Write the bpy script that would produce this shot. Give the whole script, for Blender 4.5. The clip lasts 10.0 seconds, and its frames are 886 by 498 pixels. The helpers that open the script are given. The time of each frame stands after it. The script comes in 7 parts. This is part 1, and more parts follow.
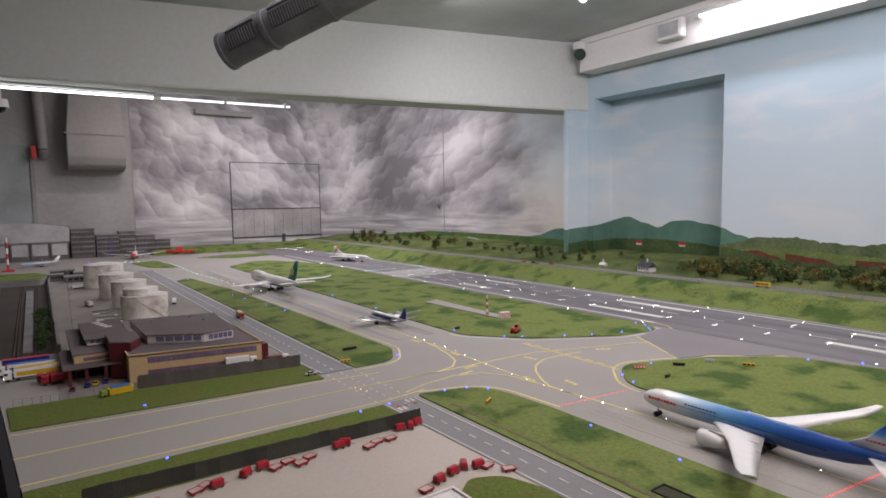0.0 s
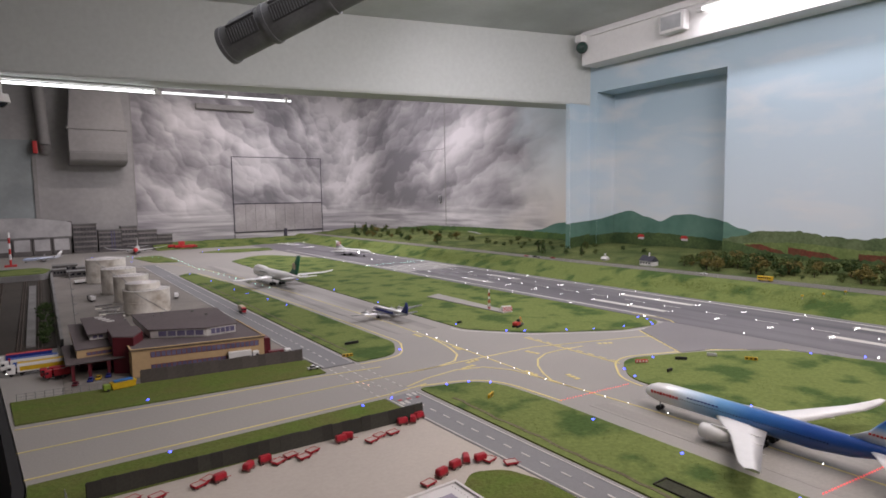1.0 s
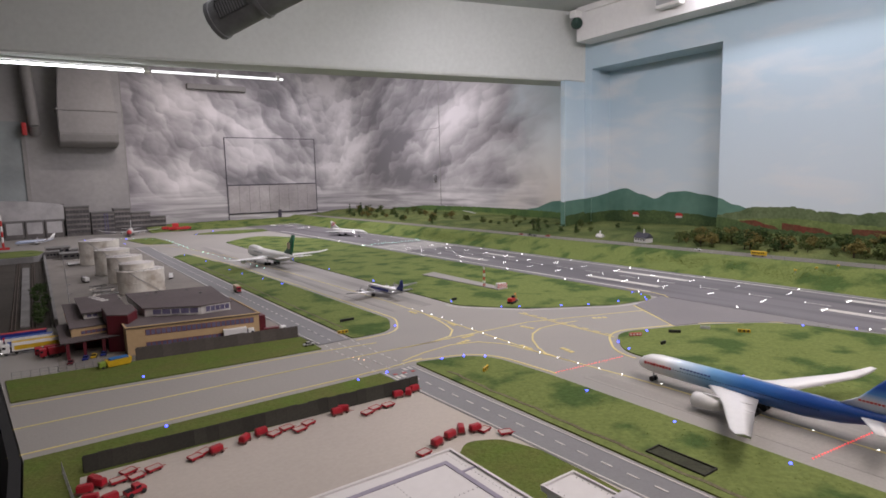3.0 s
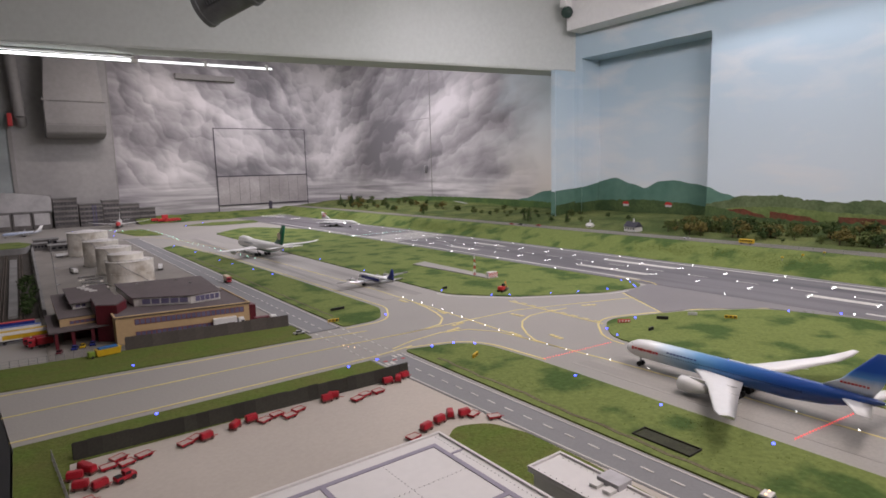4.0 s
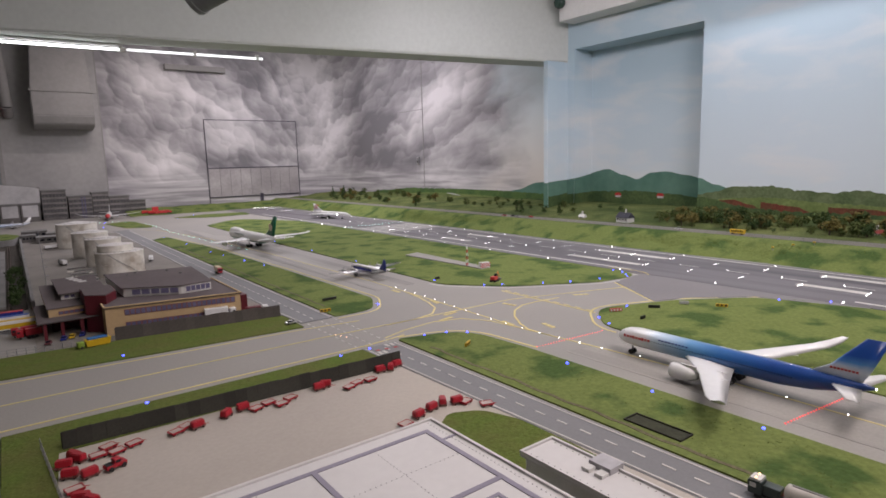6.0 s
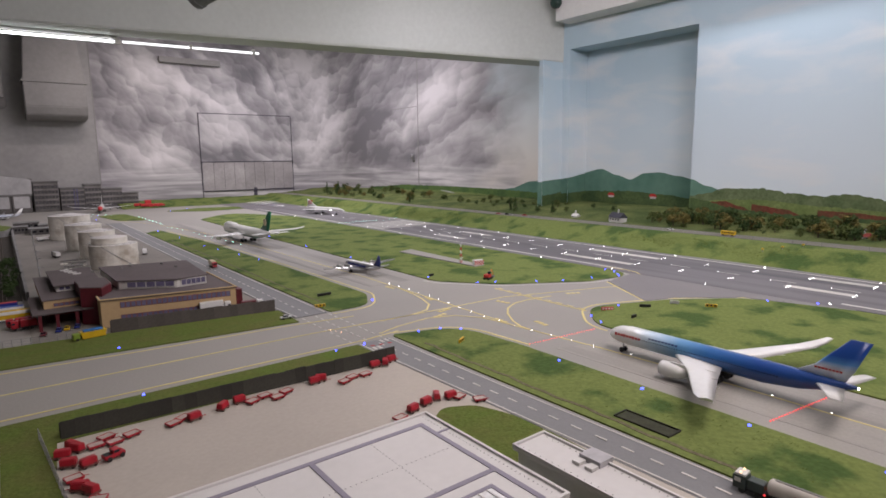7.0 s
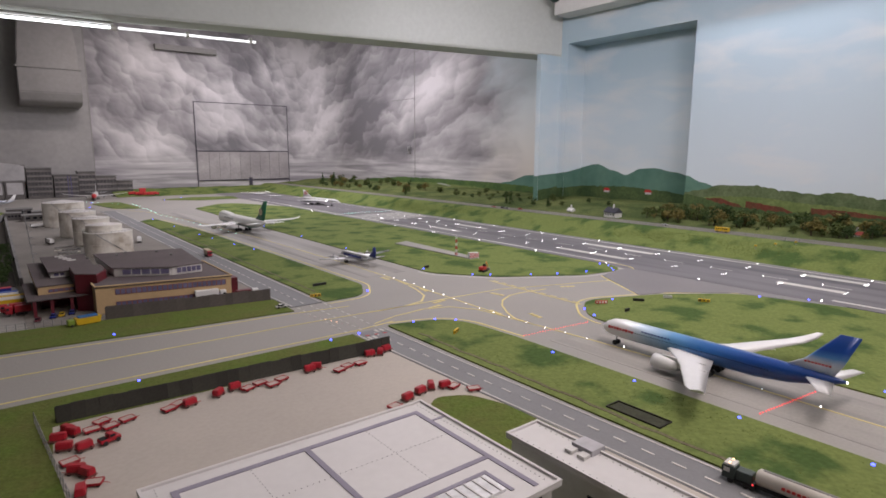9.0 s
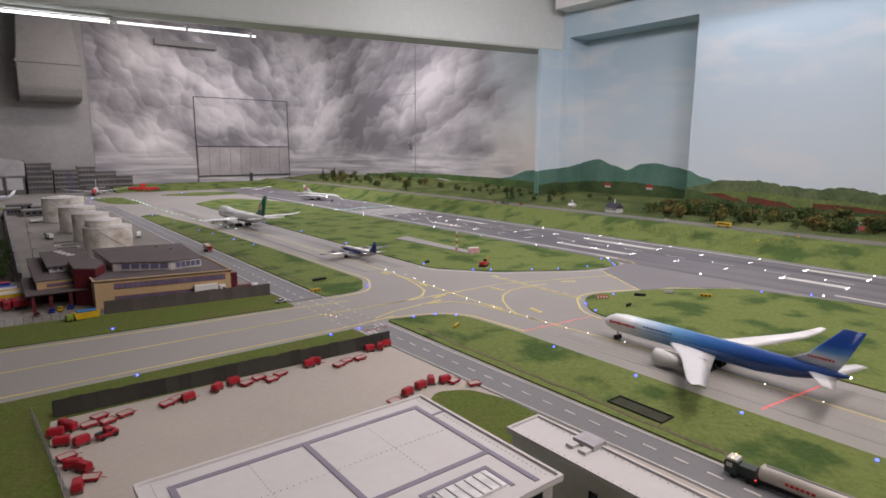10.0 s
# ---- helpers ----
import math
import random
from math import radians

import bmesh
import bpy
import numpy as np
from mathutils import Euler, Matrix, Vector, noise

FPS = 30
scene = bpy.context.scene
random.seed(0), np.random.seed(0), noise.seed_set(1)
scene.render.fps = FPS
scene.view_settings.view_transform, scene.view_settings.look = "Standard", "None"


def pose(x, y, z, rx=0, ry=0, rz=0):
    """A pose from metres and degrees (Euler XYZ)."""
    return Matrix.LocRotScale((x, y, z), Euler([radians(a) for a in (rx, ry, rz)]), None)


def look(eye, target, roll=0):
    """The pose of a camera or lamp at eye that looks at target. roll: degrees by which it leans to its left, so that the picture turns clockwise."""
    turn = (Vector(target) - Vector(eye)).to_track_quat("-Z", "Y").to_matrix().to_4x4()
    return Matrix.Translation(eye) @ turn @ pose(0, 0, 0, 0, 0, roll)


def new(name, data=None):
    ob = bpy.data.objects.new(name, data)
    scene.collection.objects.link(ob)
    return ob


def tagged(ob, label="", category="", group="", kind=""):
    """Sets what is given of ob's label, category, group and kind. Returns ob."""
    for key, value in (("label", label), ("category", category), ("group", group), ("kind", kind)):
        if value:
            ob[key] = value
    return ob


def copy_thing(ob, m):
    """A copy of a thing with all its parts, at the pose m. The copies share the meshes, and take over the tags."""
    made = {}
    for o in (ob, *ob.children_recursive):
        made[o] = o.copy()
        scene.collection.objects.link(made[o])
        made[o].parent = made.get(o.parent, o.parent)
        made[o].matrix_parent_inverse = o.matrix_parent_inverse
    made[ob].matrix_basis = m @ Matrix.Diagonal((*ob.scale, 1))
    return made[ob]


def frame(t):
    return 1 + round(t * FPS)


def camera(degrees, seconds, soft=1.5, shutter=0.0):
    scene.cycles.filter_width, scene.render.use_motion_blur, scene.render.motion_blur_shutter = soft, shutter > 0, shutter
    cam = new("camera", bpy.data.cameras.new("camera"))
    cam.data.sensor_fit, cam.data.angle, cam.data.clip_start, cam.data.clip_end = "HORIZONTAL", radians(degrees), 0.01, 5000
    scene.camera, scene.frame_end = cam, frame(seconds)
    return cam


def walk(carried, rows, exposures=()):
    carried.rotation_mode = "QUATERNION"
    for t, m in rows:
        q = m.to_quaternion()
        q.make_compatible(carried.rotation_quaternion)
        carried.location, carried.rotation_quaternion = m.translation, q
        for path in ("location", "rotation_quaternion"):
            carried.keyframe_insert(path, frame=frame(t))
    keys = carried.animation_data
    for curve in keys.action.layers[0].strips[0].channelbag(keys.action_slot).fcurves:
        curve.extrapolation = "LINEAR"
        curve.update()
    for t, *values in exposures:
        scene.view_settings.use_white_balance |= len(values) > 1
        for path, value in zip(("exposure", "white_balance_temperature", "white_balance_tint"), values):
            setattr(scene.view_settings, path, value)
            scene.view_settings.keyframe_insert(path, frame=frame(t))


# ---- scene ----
cam = camera(74.8, 10.0, soft=1.7)
PATH = [
    (0, (0.048, 0.068, 0.738), (1.199, 1.696, 0.58), -0.9),
    (0.5, (0.044, 0.065, 0.742), (1.193, 1.693, 0.575), -0.9),
    (1, (0.049, 0.071, 0.737), (1.194, 1.701, 0.56), -1.0),
    (1.5, (0.05, 0.073, 0.733), (1.19, 1.705, 0.543), -1.1),
    (2, (0.05, 0.071, 0.725), (1.189, 1.703, 0.521), -1.1),
    (2.5, (0.053, 0.074, 0.718), (1.196, 1.7, 0.495), -1.3),
    (4, (0.057, 0.057, 0.697), (1.229, 1.655, 0.426), -1.6),
    (4.5, (0.063, 0.058, 0.691), (1.243, 1.648, 0.409), -1.7),
    (5, (0.068, 0.07, 0.68), (1.254, 1.655, 0.396), -1.8),
    (5.5, (0.067, 0.068, 0.679), (1.253, 1.652, 0.39), -1.8),
    (7, (0.038, 0.045, 0.685), (1.246, 1.609, 0.379), -0.7),
    (7.5, (0.028, 0.045, 0.686), (1.245, 1.602, 0.377), -0.2),
    (8, (0.02, 0.044, 0.686), (1.243, 1.595, 0.371), 0.1),
    (8.5, (0.024, 0.04, 0.683), (1.246, 1.591, 0.362), 0.2),
    (9, (0.028, 0.04, 0.679), (1.248, 1.59, 0.35), 0.2),
    (9.5, (0.033, 0.044, 0.675), (1.252, 1.593, 0.337), 0.2),
    (10, (0.037, 0.049, 0.671), (1.254, 1.599, 0.328), 0.2),
]
walk(cam, [(t, look(eye, target, roll)) for t, eye, target, roll in PATH])

# ---- light ----
world = bpy.data.worlds.new("world")
scene.world = world
world.use_nodes = True
world.node_tree.nodes["Background"].inputs[0].default_value = (0.8, 0.85, 0.95, 1)
world.node_tree.nodes["Background"].inputs[1].default_value = 0.05
EXPOSURE = 0.0
scene.view_settings.exposure = EXPOSURE


def area_lamp(x, y, z, length, width, turn, watts, colour, tilt=0):
    data = bpy.data.lights.new("tube_light", "AREA")
    data.shape, data.size, data.size_y = "RECTANGLE", length, width
    data.energy, data.color = watts, colour
    ob = new("tube_light", data)
    ob.matrix_world = pose(x, y, z, tilt, 0, turn)
    return ob


COOL = (0.97, 0.905, 0.99)
WARM = (1.0, 0.875, 0.87)
# Unseen lamps added to fill the front of the room and the beam face.
area_lamp(2.0, 0.2, 2.38, 2.4, 0.12, 0, 45, WARM, 42)
area_lamp(3.6, 0.6, 2.38, 2.0, 0.12, 0, 29, COOL, 62)
area_lamp(2.1, 2.9, 2.38, 2.4, 0.12, 0, 36, COOL, 10)
# Added, unseen: aimed at the sky wall to brighten its recess.
area_lamp(2.9, 3.5, 2.38, 1.4, 0.12, 90, 15, COOL, -35)
# Another unseen fill lamp, added behind the camera.
area_lamp(1.6, -1.6, 2.38, 2.4, 0.12, 0, 41, WARM, 44)
# The next two stand at the visible side tube and beam tube.
area_lamp(4.86, 2.3, 2.30, 1.4, 0.05, 90, 9, COOL)
area_lamp(0.75, 6.0, 1.67, 2.8, 0.04, -7, 8.5, COOL, 25)
# Unseen lamps added above the beam's sight line to brighten the cloud wall.
area_lamp(2.9, 6.5, 2.80, 2.4, 0.12, -10, 66, COOL, 24)
area_lamp(3.8, 8.3, 2.80, 2.4, 0.12, 90, 58, COOL)
area_lamp(1.9, 9.0, 2.80, 1.6, 0.12, 0, 30, WARM)

# ---- materials ----
MATS = {}


def mat(name, colour, rough=0.6, metal=0.0, vary=0.12, big=1.5, small=40.0, bump=0.0, second=None, mix=0.5, edge=0.12, coat=0.0, spec=0.4, pieces=0.0):
    """A painted or natural surface with variation at a large and a small scale."""
    if name in MATS:
        return MATS[name]
    m = bpy.data.materials.new(name)
    m.use_nodes = True
    t = m.node_tree
    n, l = t.nodes, t.links
    b = n["Principled BSDF"]
    b.inputs["Roughness"].default_value = rough
    b.inputs["Metallic"].default_value = metal
    b.inputs["Coat Weight"].default_value = coat
    b.inputs["Specular IOR Level"].default_value = spec
    co = n.new("ShaderNodeTexCoord")
    n1 = n.new("ShaderNodeTexNoise")
    n1.inputs["Scale"].default_value, n1.inputs["Detail"].default_value = big, 5
    n2 = n.new("ShaderNodeTexNoise")
    n2.inputs["Scale"].default_value, n2.inputs["Detail"].default_value = small, 6
    l.new(co.outputs["Object"], n1.inputs["Vector"])
    l.new(co.outputs["Object"], n2.inputs["Vector"])
    base = n.new("ShaderNodeMix")
    base.data_type = "RGBA"
    base.inputs["A"].default_value = (*colour, 1)
    base.inputs["B"].default_value = (*(second or [min(1, c * 0.75) for c in colour]), 1)
    ramp = n.new("ShaderNodeMapRange")
    ramp.inputs["From Min"].default_value, ramp.inputs["From Max"].default_value = mix - edge, mix + edge
    l.new(n1.outputs["Fac"], ramp.inputs["Value"])
    l.new(ramp.outputs["Result"], base.inputs["Factor"])
    hv = n.new("ShaderNodeHueSaturation")
    mr = n.new("ShaderNodeMapRange")
    mr.inputs["From Min"].default_value, mr.inputs["From Max"].default_value = 0.3, 0.7
    mr.inputs["To Min"].default_value, mr.inputs["To Max"].default_value = 1 - vary, 1 + vary
    l.new(n2.outputs["Fac"], mr.inputs["Value"])
    value = mr.outputs["Result"]
    if pieces:
        info = n.new("ShaderNodeObjectInfo")
        pr = n.new("ShaderNodeMapRange")
        pr.inputs["To Min"].default_value, pr.inputs["To Max"].default_value = 1 - pieces, 1 + pieces
        l.new(info.outputs["Random"], pr.inputs["Value"])
        mu = n.new("ShaderNodeMath")
        mu.operation = "MULTIPLY"
        l.new(value, mu.inputs[0])
        l.new(pr.outputs["Result"], mu.inputs[1])
        value = mu.outputs[0]
    l.new(value, hv.inputs["Value"])
    l.new(base.outputs["Result"], hv.inputs["Color"])
    l.new(hv.outputs["Color"], b.inputs["Base Color"])
    if bump:
        bp = n.new("ShaderNodeBump")
        bp.inputs["Strength"].default_value, bp.inputs["Distance"].default_value = bump, 0.004
        l.new(n2.outputs["Fac"], bp.inputs["Height"])
        l.new(bp.outputs["Normal"], b.inputs["Normal"])
    MATS[name] = m
    return m


def glow(name, colour, strength):
    m = bpy.data.materials.new(name)
    m.use_nodes = True
    b = m.node_tree.nodes["Principled BSDF"]
    b.inputs["Base Color"].default_value = (*colour, 1)
    b.inputs["Emission Color"].default_value = (*colour, 1)
    b.inputs["Emission Strength"].default_value = strength
    return m


def wall_paint(name, low, high, z0, z1, cloud, cover, scale, stretch=3.0):
    """Mural sky: two colours from z0 to z1 with brushed clouds over them."""
    m = bpy.data.materials.new(name)
    m.use_nodes = True
    n, l = m.node_tree.nodes, m.node_tree.links
    b = n["Principled BSDF"]
    b.inputs["Roughness"].default_value = 0.75
    b.inputs["Specular IOR Level"].default_value = 0.25
    co = n.new("ShaderNodeTexCoord")
    sep = n.new("ShaderNodeSeparateXYZ")
    l.new(co.outputs["Object"], sep.inputs[0])
    g = n.new("ShaderNodeMapRange")
    g.inputs["From Min"].default_value, g.inputs["From Max"].default_value = z0, z1
    l.new(sep.outputs["Z"], g.inputs["Value"])
    sky = n.new("ShaderNodeMix")
    sky.data_type = "RGBA"
    sky.inputs["A"].default_value, sky.inputs["B"].default_value = (*low, 1), (*high, 1)
    l.new(g.outputs["Result"], sky.inputs["Factor"])
    mp = n.new("ShaderNodeMapping")
    mp.inputs["Scale"].default_value = (1, 1, stretch)
    l.new(co.outputs["Object"], mp.inputs["Vector"])
    ns = n.new("ShaderNodeTexNoise")
    ns.inputs["Scale"].default_value, ns.inputs["Detail"].default_value, ns.inputs["Distortion"].default_value = scale, 5, 0.3
    l.new(mp.outputs["Vector"], ns.inputs["Vector"])
    r = n.new("ShaderNodeMapRange")
    r.inputs["From Min"].default_value, r.inputs["From Max"].default_value = 0.5, 0.75
    r.inputs["To Max"].default_value = cover
    l.new(ns.outputs["Fac"], r.inputs["Value"])
    mx = n.new("ShaderNodeMix")
    mx.data_type = "RGBA"
    mx.inputs["B"].default_value = (*cloud, 1)
    l.new(r.outputs["Result"], mx.inputs["Factor"])
    l.new(sky.outputs["Result"], mx.inputs["A"])
    l.new(mx.outputs["Result"], b.inputs["Base Color"])
    return m


GAP_AT = 4.9


def storm_paint(name):
    """Mural of heavy grey clouds: billows with lit crowns and dark undersides, clearing to pale blue at the near end."""
    m = bpy.data.materials.new(name)
    m.use_nodes = True
    n, l = m.node_tree.nodes, m.node_tree.links
    b = n["Principled BSDF"]
    b.inputs["Roughness"].default_value = 0.8
    b.inputs["Specular IOR Level"].default_value = 0.2
    co = n.new("ShaderNodeTexCoord")
    sep = n.new("ShaderNodeSeparateXYZ")
    l.new(co.outputs["Object"], sep.inputs[0])

    def fbm(scale, shift, rot, stretch, detail, rough, warp):
        mp = n.new("ShaderNodeMapping")
        mp.inputs["Location"].default_value = shift
        mp.inputs["Rotation"].default_value = rot
        mp.inputs["Scale"].default_value = stretch
        l.new(co.outputs["Object"], mp.inputs["Vector"])
        t = n.new("ShaderNodeTexNoise")
        t.inputs["Scale"].default_value, t.inputs["Detail"].default_value = scale, detail
        t.inputs["Roughness"].default_value, t.inputs["Distortion"].default_value = rough, warp
        l.new(mp.outputs["Vector"], t.inputs["Vector"])
        return t.outputs["Fac"]

    def maths(op, a, c, d=None):
        k = n.new("ShaderNodeMath")
        k.operation = op
        for i, v in enumerate((a, c, d)):
            if v is None:
                continue
            if isinstance(v, (int, float)):
                k.inputs[i].default_value = v
            else:
                l.new(v, k.inputs[i])
        return k.outputs[0]

    # the billows fan upwards and outwards from one bright gap in the clouds
    run = maths("SUBTRACT", maths("SUBTRACT", maths("ADD", sep.outputs["X"], 10.6), sep.outputs["Y"]), GAP_AT)
    side = maths("MAXIMUM", maths("MINIMUM", maths("MULTIPLY", run, 1.4), 1.0), -1.0)
    shown = maths("MULTIPLY", run, maths("MULTIPLY_ADD", side, -0.26, 0.74))
    off = maths("SQRT", maths("MULTIPLY_ADD", shown, shown, 0.06), 0.0)
    along = maths("ADD", maths("MULTIPLY", off, 0.84), maths("MULTIPLY", sep.outputs["Z"], 0.54))
    across = maths("SUBTRACT", maths("MULTIPLY", sep.outputs["Z"], 0.84), maths("MULTIPLY", off, 0.54))
    fan = n.new("ShaderNodeCombineXYZ")
    l.new(maths("MULTIPLY", along, 0.8), fan.inputs[0])
    l.new(across, fan.inputs[1])
    l.new(maths("MULTIPLY", side, 0.7), fan.inputs[2])

    def slow(scale, detail, socket, src):
        t = n.new("ShaderNodeTexNoise")
        t.inputs["Scale"].default_value, t.inputs["Detail"].default_value = scale, detail
        l.new(src, t.inputs["Vector"])
        return t.outputs[socket]

    mass = slow(1.15, 3, "Fac", fan.outputs[0])
    p0 = fbm(1.3, (0, 0, 0), (0.0, 0.5, 0.0), (1, 1, 1.7), 4, 0.45, 0.4)
    bend = slow(2.2, 5, "Color", co.outputs["Object"])

    def billow(scale, shift, warp):
        """Rounded lobes, light on their crowns and dark below, overlapping with crisp rims."""
        ad = n.new("ShaderNodeVectorMath")
        ad.operation = "MULTIPLY_ADD"
        ad.inputs[1].default_value = (warp, warp, 0)
        l.new(bend, ad.inputs[0])
        l.new(fan.outputs[0], ad.inputs[2])
        mv = n.new("ShaderNodeVectorMath")
        mv.operation = "ADD"
        mv.inputs[1].default_value = (shift, shift * 0.7, 0)
        l.new(ad.outputs[0], mv.inputs[0])
        v = n.new("ShaderNodeTexVoronoi")
        v.feature = "SMOOTH_F1"
        v.inputs["Scale"].default_value, v.inputs["Smoothness"].default_value = scale, 0.22
        l.new(mv.outputs[0], v.inputs["Vector"])
        d = n.new("ShaderNodeVectorMath")
        d.operation = "SUBTRACT"
        l.new(mv.outputs[0], d.inputs[0])
        l.new(v.outputs["Position"], d.inputs[1])
        k = n.new("ShaderNodeVectorMath")
        k.operation = "DOT_PRODUCT"
        k.inputs[1].default_value = (-0.25 * scale, 0.95 * scale, 0)
        l.new(d.outputs[0], k.inputs[0])
        return k.outputs["Value"]

    relief = maths("MULTIPLY_ADD", billow(1.7, 0, 0.5), 0.26, maths("MULTIPLY_ADD", billow(4.2, 3.1, 0.34), 0.21, maths("MULTIPLY", billow(10.0, 7.7, 0.22), 0.08)))
    gap = n.new("ShaderNodeMapRange")
    gap.interpolation_type = "SMOOTHSTEP"
    gap.inputs["From Min"].default_value, gap.inputs["From Max"].default_value = 1.5, 0.0
    gap.inputs["To Max"].default_value = 0.36
    l.new(off, gap.inputs["Value"])
    def hump(value, centre, width, depth):
        """A soft swell of the given depth round one place."""
        away = maths("DIVIDE", maths("SUBTRACT", value, centre), width)
        return maths("MULTIPLY", maths("MAXIMUM", maths("SUBTRACT", 1.0, maths("MULTIPLY", away, away)), 0.0), depth)

    heavy = maths("ADD", hump(run, 2.2, 1.7, -0.11), hump(sep.outputs["Z"], 0.78, 0.22, -0.10))
    heavy = maths("ADD", heavy, hump(run, -2.7, 1.1, 0.13))
    tone = maths("ADD", maths("ADD", maths("MULTIPLY_ADD", maths("SUBTRACT", mass, 0.5), 1.8, 0.41), relief), maths("ADD", gap.outputs["Result"], heavy))
    streak = fbm(1.6, (7, 2, 0), (0, 0, 0), (0.5, 0.5, 7), 4, 0.5, 0.4)
    low = n.new("ShaderNodeMapRange")
    low.inputs["From Min"].default_value, low.inputs["From Max"].default_value = 0.72, 0.40
    l.new(sep.outputs["Z"], low.inputs["Value"])
    mixed = n.new("ShaderNodeMix")
    l.new(low.outputs["Result"], mixed.inputs["Factor"])
    l.new(tone, mixed.inputs["A"])
    l.new(maths("MULTIPLY_ADD", maths("SUBTRACT", streak, 0.5), 1.6, 0.55), mixed.inputs["B"])
    cr = n.new("ShaderNodeValToRGB")
    e = cr.color_ramp.elements
    e[0].position, e[0].color = 0.12, (0.175, 0.168, 0.178, 1)
    e[1].position, e[1].color = 0.92, (0.66, 0.63, 0.635, 1)
    for pos, c in ((0.38, (0.30, 0.285, 0.295)), (0.55, (0.41, 0.393, 0.40)), (0.70, (0.52, 0.497, 0.502))):
        k = e.new(pos)
        k.color = (*c, 1)
    l.new(mixed.outputs["Result"], cr.inputs["Fac"])
    clear = n.new("ShaderNodeMapRange")
    clear.interpolation_type = "SMOOTHSTEP"
    clear.inputs["From Min"].default_value, clear.inputs["From Max"].default_value = 6.35, 5.0
    l.new(maths("ADD", sep.outputs["Y"], maths("MULTIPLY", maths("SUBTRACT", p0, 0.5), 1.8)), clear.inputs["Value"])
    sky = n.new("ShaderNodeMix")
    sky.data_type = "RGBA"
    sky.inputs["A"].default_value, sky.inputs["B"].default_value = (0.66, 0.61, 0.55, 1), (0.52, 0.59, 0.62, 1)
    hi = n.new("ShaderNodeMapRange")
    hi.inputs["From Min"].default_value, hi.inputs["From Max"].default_value = 0.5, 1.5
    l.new(sep.outputs["Z"], hi.inputs["Value"])
    l.new(hi.outputs["Result"], sky.inputs["Factor"])
    fin_mix = n.new("ShaderNodeMix")
    fin_mix.data_type = "RGBA"
    l.new(clear.outputs["Result"], fin_mix.inputs["Factor"])
    l.new(cr.outputs["Color"], fin_mix.inputs["A"])
    l.new(sky.outputs["Result"], fin_mix.inputs["B"])
    l.new(fin_mix.outputs["Result"], b.inputs["Base Color"])
    return m


ASPHALT = mat("taxiway_asphalt", (0.30, 0.285, 0.26), 0.7, vary=0.05, big=1.2, small=120, second=(0.25, 0.24, 0.225), edge=0.3, bump=0.1)


def streaked(name, base, dark):
    """Asphalt with long rubber streaks along the taxiway (y) and fine grain."""
    m = bpy.data.materials.new(name)
    m.use_nodes = True
    n, l = m.node_tree.nodes, m.node_tree.links
    b = n["Principled BSDF"]
    b.inputs["Roughness"].default_value = 0.65
    co = n.new("ShaderNodeTexCoord")

    def grain(scale, stretch, detail):
        mp = n.new("ShaderNodeMapping")
        mp.inputs["Scale"].default_value = stretch
        l.new(co.outputs["Object"], mp.inputs["Vector"])
        t = n.new("ShaderNodeTexNoise")
        t.inputs["Scale"].default_value, t.inputs["Detail"].default_value = scale, detail
        l.new(mp.outputs["Vector"], t.inputs["Vector"])
        return t.outputs["Fac"]

    r = n.new("ShaderNodeMapRange")
    r.inputs["From Min"].default_value, r.inputs["From Max"].default_value = 0.42, 0.70
    l.new(grain(9.0, (1, 0.05, 1), 4), r.inputs["Value"])
    mx = n.new("ShaderNodeMix")
    mx.data_type = "RGBA"
    mx.inputs["A"].default_value, mx.inputs["B"].default_value = (*base, 1), (*dark, 1)
    l.new(r.outputs["Result"], mx.inputs["Factor"])
    v = n.new("ShaderNodeMapRange")
    v.inputs["From Min"].default_value, v.inputs["From Max"].default_value = 0.3, 0.7
    v.inputs["To Min"].default_value, v.inputs["To Max"].default_value = 0.93, 1.07
    l.new(grain(110, (1, 1, 1), 5), v.inputs["Value"])
    hv = n.new("ShaderNodeHueSaturation")
    l.new(v.outputs["Result"], hv.inputs["Value"])
    l.new(mx.outputs["Result"], hv.inputs["Color"])
    l.new(hv.outputs["Color"], b.inputs["Base Color"])
    return m


STREAKED = streaked("streaked_asphalt", (0.29, 0.275, 0.25), (0.135, 0.128, 0.125))
RUNWAY_STREAKED = streaked("runway_streaked", (0.150, 0.142, 0.150), (0.075, 0.070, 0.078))
ROAD = mat("road_asphalt", (0.20, 0.20, 0.205), 0.7, vary=0.05, big=2.0, small=140, bump=0.1, second=(0.17, 0.17, 0.175), edge=0.3)
APRON = mat("apron_concrete", (0.43, 0.39, 0.34), 0.75, vary=0.04, big=2.5, small=90, second=(0.37, 0.335, 0.295), edge=0.25, bump=0.05)
GRASS = mat("grass_flock", (0.138, 0.172, 0.053), 0.95, vary=0.16, big=5.0, small=70, second=(0.056, 0.094, 0.027), mix=0.555, edge=0.06, bump=0.5, spec=0.1)
MOWN = mat("mown_grass", (0.092, 0.135, 0.027), 0.95, vary=0.18, big=9, small=120, second=(0.115, 0.122, 0.038), bump=0.7, spec=0.1, edge=0.2)
WHITE_LINE = mat("white_marking", (0.62, 0.60, 0.56), 0.7, vary=0.08, small=200)
YELLOW_LINE = mat("yellow_marking", (0.68, 0.57, 0.24), 0.7, vary=0.08, small=200)
BEAM_PAINT = mat("grey_beam_paint", (0.47, 0.49, 0.465), 0.7, vary=0.04, big=0.8, small=25, second=(0.51, 0.53, 0.505), edge=0.3)
CEILING_PAINT = mat("ceiling_paint", (0.62, 0.64, 0.63), 0.8, vary=0.03, big=0.8, small=25)
